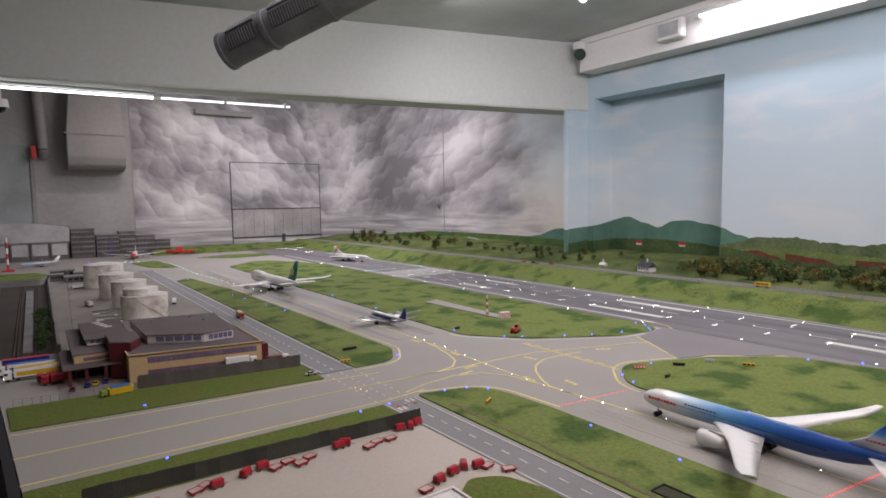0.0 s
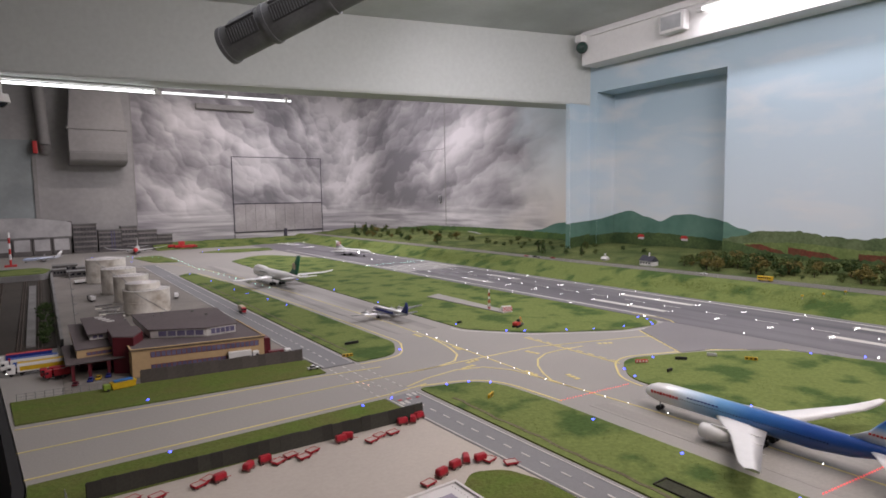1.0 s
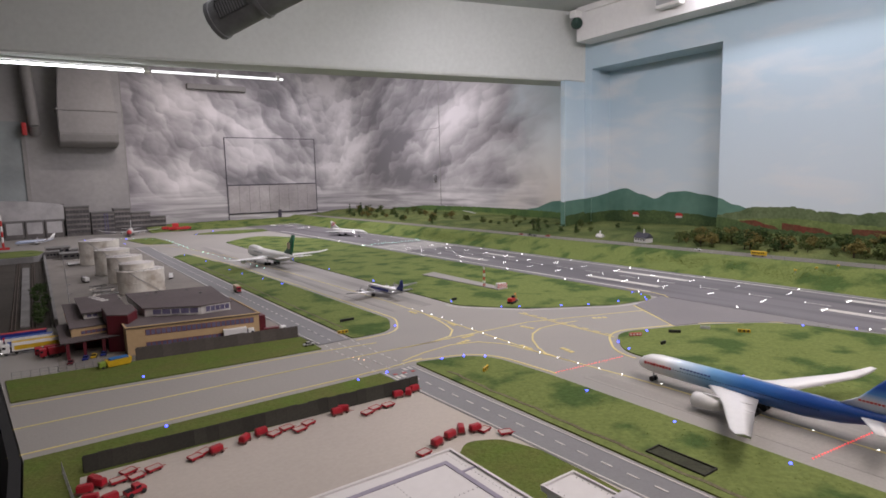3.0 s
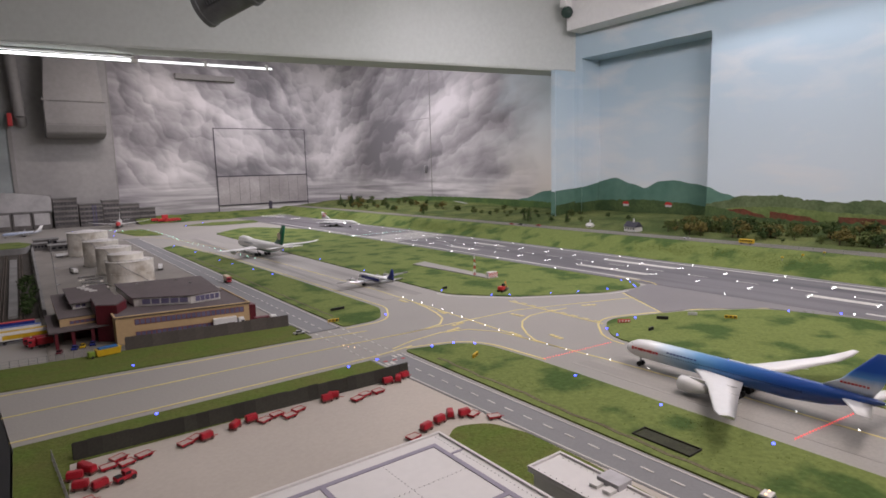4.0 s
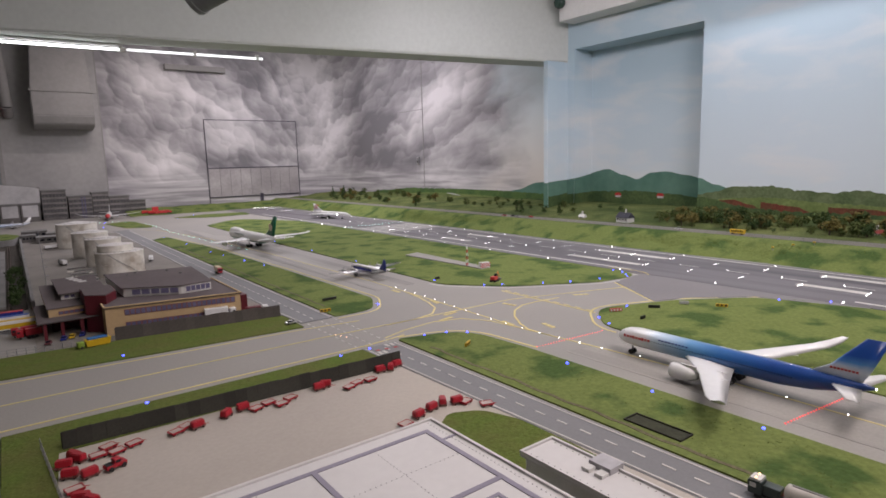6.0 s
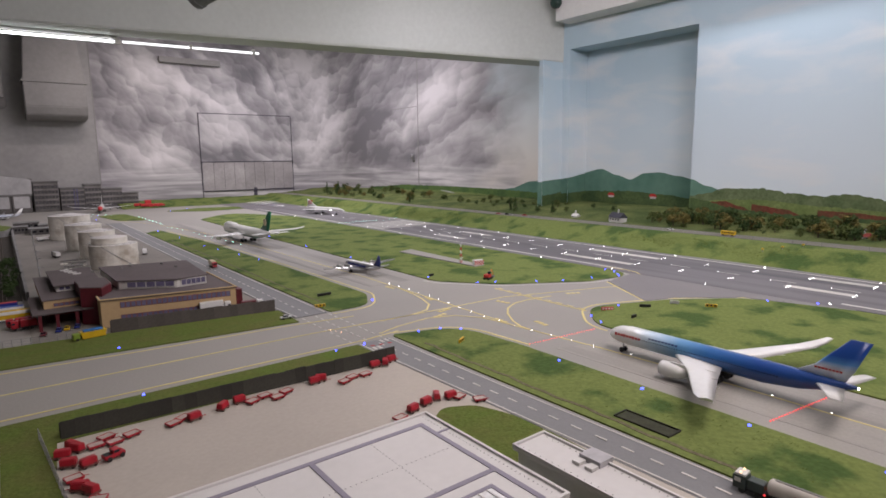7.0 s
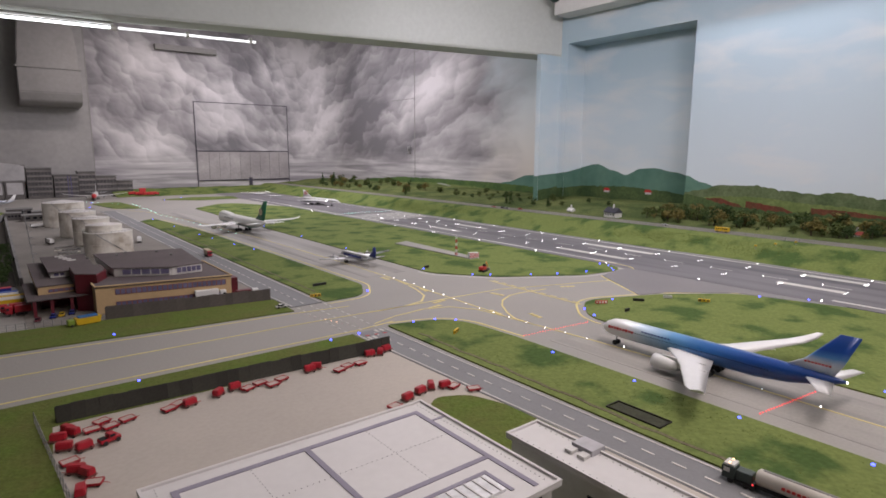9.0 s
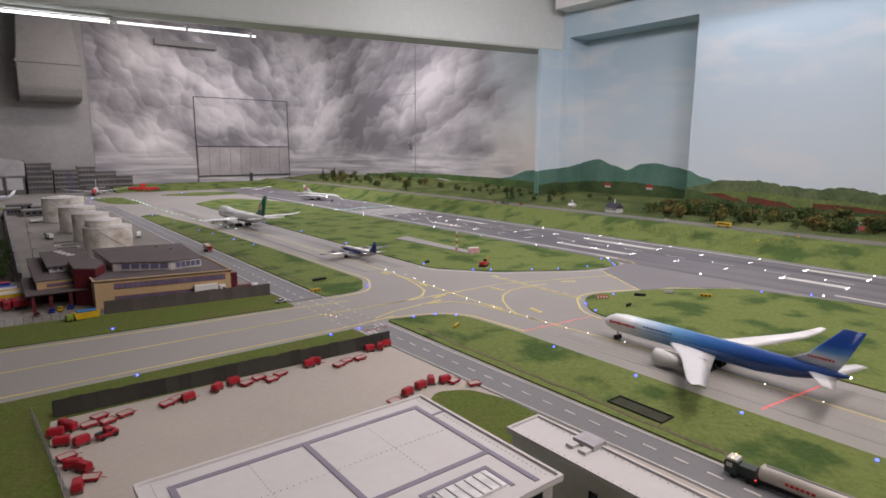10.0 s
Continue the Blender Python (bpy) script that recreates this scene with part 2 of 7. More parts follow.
WHITE_PAINT = mat("white_wall_paint", (0.74, 0.73, 0.71), 0.7, vary=0.03, big=0.8, small=25, second=(0.68, 0.67, 0.66), edge=0.3)
SKY_PAINT = wall_paint("sky_mural", (0.60, 0.66, 0.70), (0.42, 0.53, 0.60), 0.3, 1.6, (0.74, 0.70, 0.66), 0.55, 1.2)
STORM = storm_paint("storm_mural")
GREY_WALL = mat("grey_wall_paint", (0.34, 0.33, 0.32), 0.8, vary=0.07, big=1.6, small=14, second=(0.27, 0.262, 0.258), edge=0.2)
DARK = mat("black_edge", (0.012, 0.012, 0.013), 0.6, vary=0.1)
FLOOR_MAT = mat("floor_lino", (0.10, 0.095, 0.09), 0.5, vary=0.08)

# ---- helpers for building ----


def mesh_of(bm, name, smooth=False):
    me = bpy.data.meshes.new(name)
    bm.normal_update()
    bm.to_mesh(me)
    bm.free()
    if smooth:
        for p in me.polygons:
            p.use_smooth = True
    return me


def part(name, bm, material, parent=None, label="", smooth=False, place=None):
    ob = new(name, mesh_of(bm, name, smooth))
    ob.data.materials.append(material)
    if parent is not None:
        ob.parent = parent
    if place is not None:
        ob.matrix_basis = place
    if label:
        ob["label"] = label
    return ob


def thing(name, place, label, category, group="", kind=""):
    ob = new(name)
    ob.empty_display_size = 0.02
    ob.matrix_basis = place
    return tagged(ob, label, category, group, kind)


def structure(name, bm, material, label, category="", smooth=False):
    return tagged(part(name, bm, material, smooth=smooth), label, category or name.split("_")[0], kind="structure")


def boxed(bm, x0, x1, y0, y1, z0, z1, bevel=0.0, turn=None):
    r = bmesh.ops.create_cube(bm, size=1)
    m = Matrix.Translation(((x0 + x1) / 2, (y0 + y1) / 2, (z0 + z1) / 2)) @ Matrix.Diagonal((abs(x1 - x0), abs(y1 - y0), abs(z1 - z0), 1))
    bmesh.ops.transform(bm, matrix=(turn @ m) if turn is not None else m, verts=r["verts"])
    if bevel:
        es = {e for v in r["verts"] for e in v.link_edges}
        bmesh.ops.bevel(bm, geom=list(es), offset=bevel, segments=2, profile=0.6, affect="EDGES")
    return bm


def box(*a, bevel=0.0, turn=None):
    return boxed(bmesh.new(), *a, bevel=bevel, turn=turn)


def rod(bm, a, b, r, r2=None, seg=12, caps=True):
    a, b = Vector(a), Vector(b)
    d = b - a
    m = Matrix.Translation((a + b) / 2) @ d.to_track_quat("Z", "Y").to_matrix().to_4x4()
    bmesh.ops.create_cone(bm, cap_ends=caps, segments=seg, radius1=r, radius2=r if r2 is None else r2, depth=d.length, matrix=m)
    return bm


def rounded(points, steps=6, loops=True):
    """A smooth closed outline through the points."""
    out, n = [], len(points)
    for i in range(n):
        p = [Vector((*points[(i + k - 1) % n], 0)) for k in range(4)]
        for s in range(steps):
            t = s / steps
            out.append(0.5 * ((2 * p[1]) + (p[2] - p[0]) * t + (2 * p[0] - 5 * p[1] + 4 * p[2] - p[3]) * t * t + (3 * p[1] - p[0] - 3 * p[2] + p[3]) * t ** 3))
    return [(v.x, v.y) for v in out]


def filleted(points, radii, steps=8):
    """Outline with straight sides and corners of the given radii."""
    out, n = [], len(points)
    for i in range(n):
        a, p, c = Vector(points[i - 1]), Vector(points[i]), Vector(points[(i + 1) % n])
        r = radii[i] if isinstance(radii, (list, tuple)) else radii
        if r <= 0:
            out.append(tuple(p))
            continue
        u, v = (a - p).normalized(), (c - p).normalized()
        half = max(0.05, u.angle(v) / 2)
        d = min(r / math.tan(half), (a - p).length * 0.49, (c - p).length * 0.49)
        s, e = p + u * d, p + v * d
        for k in range(steps + 1):
            t = k / steps
            out.append(tuple((1 - t) ** 2 * s + 2 * t * (1 - t) * p + t * t * e))
    return out


def slab(points, z0, z1):
    bm = bmesh.new()
    vs = [bm.verts.new((x, y, z1)) for x, y in points]
    f = bm.faces.new(vs)
    if f.calc_area() and f.normal.z < 0:
        f.normal_flip()
    bm.normal_update()
    if f.normal.z < 0:
        f.normal_flip()
    r = bmesh.ops.extrude_face_region(bm, geom=[f])
    vv = [g for g in r["geom"] if isinstance(g, bmesh.types.BMVert)]
    bmesh.ops.translate(bm, vec=(0, 0, z0 - z1), verts=vv)
    bmesh.ops.recalc_face_normals(bm, faces=bm.faces)
    bmesh.ops.triangulate(bm, faces=[q for q in bm.faces if len(q.verts) > 4])
    return bm


def ribbon(points, width, z, thick=0.0008):
    """A painted line along the points."""
    bm = bmesh.new()
    pts = [Vector((*p, 0)) for p in points]
    rows = []
    for i, p in enumerate(pts):
        d = (pts[min(i + 1, len(pts) - 1)] - pts[max(i - 1, 0)]).normalized()
        s = Vector((-d.y, d.x, 0)) * width / 2
        rows.append((bm.verts.new((p + s).to_tuple()[:2] + (z,)), bm.verts.new((p - s).to_tuple()[:2] + (z,))))
    for a, b in zip(rows, rows[1:]):
        bm.faces.new((a[1], b[1], b[0], a[0]))
    r = bmesh.ops.extrude_face_region(bm, geom=list(bm.faces))
    bmesh.ops.translate(bm, vec=(0, 0, -thick), verts=[g for g in r["geom"] if isinstance(g, bmesh.types.BMVert)])
    bmesh.ops.recalc_face_normals(bm, faces=bm.faces)
    return bm

# ---- room ----
CEIL = 2.47
HIGH = 2.95
structure("floor", box(-3, 9, -4, 14, -1.0, -0.9), FLOOR_MAT, "dark lino floor under the layout tables")
structure("ceiling", slab([(-3, -4), (9, -4), (9, 3.6), (5.45, 4.6), (-2.9, 6.75), (-3, 6.78)], CEIL, CEIL + 0.15), CEILING_PAINT, "plain grey-white painted ceiling")
structure("ceiling_high", box(-3.2, 9, 3.4, 14, HIGH, HIGH + 0.15), CEILING_PAINT, "higher grey-white painted ceiling beyond the cross beam", "ceiling")
structure("wall_south", box(-3, 9, -4.2, -4, -0.9, CEIL), WHITE_PAINT, "plain white wall behind the visitors")
structure("wall_west", box(-3.2, -3, -4, 14, -0.9, HIGH), GREY_WALL, "plain grey side wall")


def panel_with_hole(x0, x1, y0, y1, z0, z1, hy0, hy1, hz0, hz1):
    bm = bmesh.new()
    boxed(bm, x0, x1, y0, hy0, z0, z1)
    boxed(bm, x0, x1, hy1, y1, z0, z1)
    boxed(bm, x0, x1, hy0, hy1, hz1, z1)
    boxed(bm, x0, x1, hy0, hy1, z0, hz0)
    return bm


structure("wall_east", panel_with_hole(5.2, 5.5, -4, 4.5, -0.9, CEIL, 2.93, 4.40, -0.2, 1.86), SKY_PAINT, "wall painted as a pale blue sky, with a recess")
structure("wall_recess", box(5.5, 5.6, 2.7, 4.6, -0.9, CEIL), SKY_PAINT, "back of the recess, painted as blue sky", "wall")


def back_wall():
    """Cloud wall: along the far side, round a wide corner and back along the east side."""
    pts = [(-3.0, 10.6), (4.75, 10.6)]
    for k in range(1, 13):
        a = math.pi / 2 * k / 12
        pts.append((4.75 + 0.65 * math.sin(a), 9.95 + 0.65 * math.cos(a)))
    pts.append((5.4, 4.565))
    bm = bmesh.new()
    rows = []
    for i, (x, y) in enumerate(pts):
        d = Vector(pts[min(i + 1, len(pts) - 1)]) - Vector(pts[max(i - 1, 0)])
        s = Vector((-d.y, d.x)).normalized() * 0.2
        rows.append([bm.verts.new(v) for v in ((x, y, -0.9), (x, y, HIGH), (x + s.x, y + s.y, HIGH), (x + s.x, y + s.y, -0.9))])
    for a, b in zip(rows, rows[1:]):
        for k in range(4):
            bm.faces.new((a[k], a[(k + 1) % 4], b[(k + 1) % 4], b[k]))
    bm.faces.new(rows[0])
    bm.faces.new(rows[-1])
    bmesh.ops.recalc_face_normals(bm, faces=bm.faces)
    return bm


structure("wall_north", back_wall(), STORM, "far wall painted with heavy grey storm clouds", smooth=False)
structure("wall_plain", box(-3.0, 1.39, 10.572, 10.599, -0.9, HIGH), GREY_WALL, "plain grey wall panel beside the cloud mural", "wall")
structure("wall_pier", box(4.88, 5.55, 4.5, 4.56, -0.9, 1.73), SKY_PAINT, "pale blue painted pier that carries the beam", "pier")


def cross_beam():
    a, b = Vector((-2.9, 6.58, 0)), Vector((5.45, 4.43, 0))
    d = (b - a).normalized()
    s = Vector((-d.y, d.x, 0)) * 0.34
    bm = bmesh.new()
    lo, rise, hi = 1.73, 0.075, HIGH
    v = [bm.verts.new((p.x, p.y, lo + (rise if q in (0, 3) else 0))) for q, p in enumerate((a, b, b + s, a + s))]
    v += [bm.verts.new((p.x, p.y, hi)) for p in (a, b, b + s, a + s)]
    for q in ((0, 1, 2, 3), (4, 5, 6, 7), (0, 1, 5, 4), (1, 2, 6, 5), (2, 3, 7, 6), (3, 0, 4, 7)):
        bm.faces.new([v[i] for i in q])
    bmesh.ops.recalc_face_normals(bm, faces=bm.faces)
    bmesh.ops.bevel(bm, geom=list(bm.edges), offset=0.012, segments=2, affect="EDGES")
    return bm


structure("beam_cross", cross_beam(), BEAM_PAINT, "grey-green painted concrete ceiling beam", "beam")
structure("beam_side", box(4.97, 5.2, -3.9, 4.42, 2.12, CEIL, bevel=0.008), WHITE_PAINT, "white painted beam along the sky wall", "beam")

# ---- layout table and ground ----
EDGE = [(-0.02, -1.2), (-0.015, 1.9), (-0.11, 3.0), (-0.45, 4.4), (-1.0, 6.0), (-1.2, 10.55)]
structure("ground", slab(EDGE + [(5.45, 10.55), (5.45, -1.2)], -0.12, 0.0), ASPHALT, "grey model taxiway and apron surface of the layout", "layout table")
structure("table_skirt", slab([(x - 0.004, y) for x, y in EDGE] + [(x - 0.03, y) for x, y in reversed(EDGE)], -0.9, 0.004), DARK, "black edge board of the layout table", "edge board")
structure("table_base", box(0.05, 5.3, -1.1, 10.4, -0.9, -0.125), DARK, "dark table frame below the layout", "table base")

structure("taxiway_strip", slab([(1.60, -1.2), (1.90, -1.2), (1.89, 1.3), (1.60, 1.4)], -0.002, 0.0006), STREAKED, "taxiway asphalt with long dark tyre streaks", "taxiway")
structure("taxiway_strip", slab([(1.62, 2.75), (1.88, 2.75), (1.86, 5.6), (1.72, 7.0), (1.55, 7.0)], -0.002, 0.0006), STREAKED, "taxiway asphalt with long dark tyre streaks", "taxiway")
structure("runway", slab([(3.02, -1.2), (3.76, -1.2), (3.78, 10.3), (2.95, 10.3)], -0.002, 0.003), RUNWAY_STREAKED, "dark asphalt model runway", "runway")
for pts in ([(1.10, -1.2), (1.225, -1.2), (1.220, 0.6), (1.198, 1.90), (1.058, 1.90), (1.10, 0.6)], [(1.035, 2.40), (1.185, 2.40), (1.18, 2.6), (1.175, 7.6), (1.02, 7.6), (1.025, 2.6)]):
    structure("road_service", slab(pts, -0.002, 0.0036), ROAD, "grey two-lane service road", "road")
structure("taxiway_link", slab([(2.70, 1.99), (2.46, 1.60), (2.62, 1.54), (2.88, 1.33), (2.99, 0.9), (3.02, 0.9), (3.02, 2.3), (2.98, 2.03)], -0.002, 0.0024), mat("link_asphalt", (0.175, 0.165, 0.17), 0.7, vary=0.06, big=2.0, small=120, second=(0.205, 0.195, 0.195), edge=0.3), "darker asphalt link from the taxiway to the runway", "taxiway")
structure("apron", slab([(0.05, 0.1), (1.10, 0.1), (1.10, 0.6), (1.064, 1.68), (0.05, 1.72)], -0.002, 0.003), APRON, "pale beige concrete apron", "apron")
structure("yard", slab([(0.1, 2.60), (1.024, 2.6), (1.02, 7.4), (0.1, 7.4)], -0.002, 0.003), mat("yard_concrete", (0.24, 0.22, 0.195), 0.8, vary=0.08, big=3, small=60, second=(0.17, 0.155, 0.14), edge=0.2), "stained grey concrete yard of the cargo area", "yard")

GRASS_TOP = 0.0045


def grass_patch(name, outline, label, material=None, top=GRASS_TOP):
    return structure(name, slab(outline, -0.002, top), material or GRASS, label, "grass")


MID = filleted([(1.97, 2.62), (2.20, 2.32), (2.62, 2.06), (2.98, 2.0), (2.99, 6.9), (2.55, 8.0), (1.98, 7.35), (1.97, 5.0)], [0.2, 0.25, 0.3, 0.25, 0.2, 0.3, 0.2, 0])
EAST = filleted([(1.955, -1.2), (2.99, -1.2), (2.99, 0.9), (2.86, 1.32), (2.55, 1.54), (2.16, 1.70), (1.955, 1.50)], [0, 0, 0.4, 0.3, 0.3, 0.17, 0.2])
LOWER = filleted([(1.24, -1.2), (1.525, -1.2), (1.525, 1.50), (1.50, 1.84), (1.222, 1.92)], [0, 0, 0.3, 0.22, 0.02])
TONGUE = filleted([(1.20, 2.40), (1.40, 2.40), (1.51, 2.60), (1.50, 3.7), (1.46, 5.2), (1.34, 6.5), (1.19, 6.3)], [0.02, 0.14, 0.2, 0, 0.3, 0.2, 0])
grass_patch("grass_middle", MID, "mottled green flock grass island between taxiway and runway")
grass_patch("grass_east", EAST, "mottled green flock grass island beside the runway")
grass_patch("grass_lower", LOWER, "mottled green flock verge between road and taxiway")
grass_patch("grass_tongue", TONGUE, "tongue of green flock grass between road and taxiway")
grass_patch("grass_cargo_verge", [(-0.05, 2.435), (0.25, 2.405), (0.60, 2.37), (1.02, 2.335), (1.025, 2.575), (0.36, 2.67), (-0.07, 2.72)], "strip of short green grass below the cargo fence", MOWN)
grass_patch("grass_apron_verge", [(-0.018, 0.2), (0.135, 0.2), (0.085, 1.50), (0.100, 1.695), (1.0, 1.680), (1.062, 1.70), (1.056, 1.895), (-0.013, 1.895)], "strip of short green grass behind the dark noise fence", MOWN)
grass_patch("grass_apron_corner", filleted([(0.70, 0.3), (1.05, 0.3), (1.085, 0.92), (1.082, 1.10), (1.045, 1.21), (0.96, 1.255), (0.76, 1.10)], [0, 0, 0.1, 0.1, 0.08, 0.05, 0.05]), "rounded corner of mown grass beside the white roofed hall", MOWN)
grass_patch("grass_far_left", filleted([(1.08, 8.75), (1.42, 8.95), (1.5, 7.7), (1.2, 7.9)], 0.12), "small grass island by the far apron")
grass_patch("grass_far_right", filleted([(1.9, 8.95), (2.45, 9.2), (3.0, 9.05), (2.95, 8.6), (2.4, 8.55)], 0.1), "grass strip at the end of the runway")


def bank():
    """Grass bank east of the runway, rising to the upper road and the backdrop."""
    prof = [(3.80, 0.001), (3.84, 0.012), (3.93, 0.05), (4.02, 0.095), (4.08, 0.112), (4.12, 0.115)]
    bm = bmesh.new()
    ys = [-1.2 + 0.1 * k for k in range(118)]
    grid = []
    for y in ys:
        row = []
        for i, (x, z) in enumerate(prof):
            w = noise.noise((x * 3, y * 1.3, 0.3))
            inner = 0 < i < len(prof) - 1
            row.append(bm.verts.new((x + (0.03 * w if i < len(prof) - 2 else 0), y, z + (0.012 * noise.noise((x * 9, y * 6, 2)) if inner else 0))))
        grid.append(row)
    for a, b in zip(grid, grid[1:]):
        for i in range(len(prof) - 1):
            bm.faces.new((a[i], a[i + 1], b[i + 1], b[i]))
    return bm


structure("grass_bank", bank(), GRASS, "sloping green grass bank beside the runway", "grass bank", smooth=True)
UPPER = 0.116
structure("road_upper", box(4.12, 4.30, -1.2, 10.4, 0.0, UPPER), mat("country_road", (0.17, 0.155, 0.14), 0.8, vary=0.12, big=2, small=60, second=(0.13, 0.12, 0.105)), "narrow grey country road above the bank", "road")
MEADOW = mat("meadow_flock", (0.135, 0.155, 0.055), 0.95, vary=0.3, big=3.5, small=90, second=(0.060, 0.085, 0.028), edge=0.12, bump=0.8, spec=0.1)


def meadow():
    bm = bmesh.new()
    ys = [-1.2 + 0.12 * k for k in range(98)]
    xs = [4.30 + 0.11 * k for k in range(11)]
    grid = []
    for y in ys:
        grid.append([bm.verts.new((x, y, UPPER - 0.002 + (x - 4.3) * 0.07 + (0.02 * noise.noise((x * 4, y * 3, 5)) if i else 0))) for i, x in enumerate(xs)])
    for a, b in zip(grid, grid[1:]):
        for i in range(len(xs) - 1):
            bm.faces.new((a[i], a[i + 1], b[i + 1], b[i]))
    return bm


structure("grass_meadow", meadow(), MEADOW, "rough green meadow between the country road and the painted backdrop", "meadow", smooth=True)


def far_bank():
    bm = bmesh.new()
    xs = [1.55 + 0.1 * k for k in range(28)]
    prof = [(9.75, 0.001), (9.95, 0.02), (10.2, 0.06), (10.59, 0.075)]
    grid = [[bm.verts.new((x, y + 0.12 * noise.noise((x * 2, 1, 1)) * (i < 3), z + (0.015 * noise.noise((x * 5, y * 5, 9)) if i else 0))) for i, (y, z) in enumerate(prof)] for x in xs]
    for a, b in zip(grid, grid[1:]):
        for i in range(3):
            bm.faces.new((a[i], b[i], b[i + 1], a[i + 1]))
    return bm


structure("grass_far_bank", far_bank(), GRASS, "low grass bank along the foot of the cloud wall", "grass bank", smooth=True)


def tufts(name, regions, count, seed, height, label, colours):
    """Countless little flock tufts on the grass."""
    rnd = random.Random(seed)
    vs, fs = [], []
    while len(fs) < count * 3:
        x0, x1, y0, y1, z0, z1 = regions[rnd.randrange(len(regions))]
        x, y = rnd.uniform(x0, x1), rnd.uniform(y0, y1)
        if noise.noise((x * 3.2, y * 1.6, 7)) + 0.35 * noise.noise((x * 14, y * 14, 3)) < rnd.uniform(-0.1, 0.35):
            continue
        z = z0 + (z1 - z0) * (x - x0) / (x1 - x0)
        for k in range(3):
            a = rnd.uniform(0, 6.28)
            w, h = rnd.uniform(0.0015, 0.004), height * rnd.uniform(0.4, 1.2)
            dx, dy = math.cos(a) * w, math.sin(a) * w
            i = len(vs)
            vs += [(x - dx, y - dy, z - 0.002), (x + dx, y + dy, z - 0.002), (x + rnd.uniform(-1, 1) * w, y + rnd.uniform(-1, 1) * w, z + h)]
            fs.append((i, i + 1, i + 2))
    me = bpy.data.meshes.new(name)
    me.from_pydata(vs, [], fs)
    me.materials.append(colours)
    return tagged(new(name, me), label, "grass", kind="stuff")


def island_mat(name, a, b, rough=0.95):
    m = bpy.data.materials.new(name)
    m.use_nodes = True
    n, l = m.node_tree.nodes, m.node_tree.links
    p = n["Principled BSDF"]
    p.inputs["Roughness"].default_value = rough
    p.inputs["Specular IOR Level"].default_value = 0.1
    g = n.new("ShaderNodeNewGeometry")
    mx = n.new("ShaderNodeMix")
    mx.data_type = "RGBA"
    mx.inputs["A"].default_value, mx.inputs["B"].default_value = (*a, 1), (*b, 1)
    l.new(g.outputs["Random Per Island"], mx.inputs["Factor"])
    l.new(mx.outputs["Result"], p.inputs["Base Color"])
    return m


TUFT = island_mat("tuft_flock", (0.11, 0.145, 0.036), (0.17, 0.205, 0.06))
T = GRASS_TOP
tufts("grass_tufts", [(2.03, 2.95, 2.7, 6.8, T, T), (2.05, 2.95, -0.4, 1.2, T, T), (1.25, 1.5, -0.4, 1.7, T, T), (1.2, 1.46, 2.5, 5.6, T, T)], 5000, 5, 0.0016, "low tufts of green flock on the grass islands", TUFT)
tufts("bank_tufts", [(3.86, 4.02, -0.3, 9.5, 0.018, 0.10)], 7000, 6, 0.0025, "low tufts of green flock on the grass bank", TUFT)

# ---- painted markings ----
CODE_RED = mat("red_marking", (0.40, 0.06, 0.06), 0.7)
Z1 = 0.0044


def marking(name, points, width, material, label, z=0.0012):
    return structure(name, ribbon(points, width, z), material, label, "marking")


def offset(outline, d):
    n = len(outline)
    area = sum(outline[i][0] * outline[(i + 1) % n][1] - outline[(i + 1) % n][0] * outline[i][1] for i in range(n))
    out = []
    for i in range(n):
        a, c = Vector(outline[i - 1]), Vector(outline[(i + 1) % n])
        t = (c - a).normalized() * (1 if area > 0 else -1)
        out.append((outline[i][0] + t.y * d, outline[i][1] - t.x * d))
    return out


YEL = "thin yellow taxiway edge line"
o = offset(MID, 0.035)
marking("taxiway_line", [p for p in o if p[0] < 2.97 and p[1] < 7.0][:60], 0.008, WHITE_LINE, "thin pale edge line round the grass island")
marking("taxiway_line", [p for p in offset(EAST, 0.035) if p[1] > -1.1 and p[0] < 3.0][1:], 0.009, YELLOW_LINE, YEL)
marking("taxiway_line", [p for p in offset(LOWER, 0.03) if p[0] > 1.24][1:], 0.009, YELLOW_LINE, YEL)
marking("taxiway_line", [p for p in offset(TONGUE, 0.035) if p[0] > 1.2 and p[1] < 6.4], 0.008, YELLOW_LINE, YEL)
marking("taxiway_line", [(-0.05, 2.395), (0.171, 2.374), (0.525, 2.337), (0.962, 2.312), (1.25, 2.27)], 0.007, YELLOW_LINE, YEL)
marking("taxiway_line", [(-0.05, 1.945), (1.1, 1.935), (1.28, 1.955)], 0.008, YELLOW_LINE, YEL)
marking("taxiway_centre_line", [(-0.05, 2.165), (1.0, 2.145), (1.45, 2.12), (2.0, 2.1), (2.5, 1.93), (2.9, 1.78)], 0.007, YELLOW_LINE, "yellow taxiway centre line")
marking("taxiway_centre_line", [(1.745, -1.2), (1.745, 0.9), (1.725, 1.3), (1.69, 1.7), (1.715, 2.4), (1.73, 3.0), (1.70, 4.5), (1.62, 6.0), (1.45, 7.2), (1.1, 8.2)], 0.007, YELLOW_LINE, "yellow taxiway centre line")
marking("lead_in_line", [(1.30, 2.125), (1.45, 2.12), (1.56, 2.145), (1.63, 2.22), (1.67, 2.33), (1.70, 2.46), (1.72, 2.62)], 0.008, YELLOW_LINE, "curved yellow lead-in line")
marking("lead_in_line", [(1.70, 1.56), (1.70, 1.68), (1.735, 1.76), (1.80, 1.86), (1.87, 1.93), (1.96, 1.975), (2.05, 1.98), (2.2, 1.96)], 0.008, YELLOW_LINE, "curved yellow lead-in line")
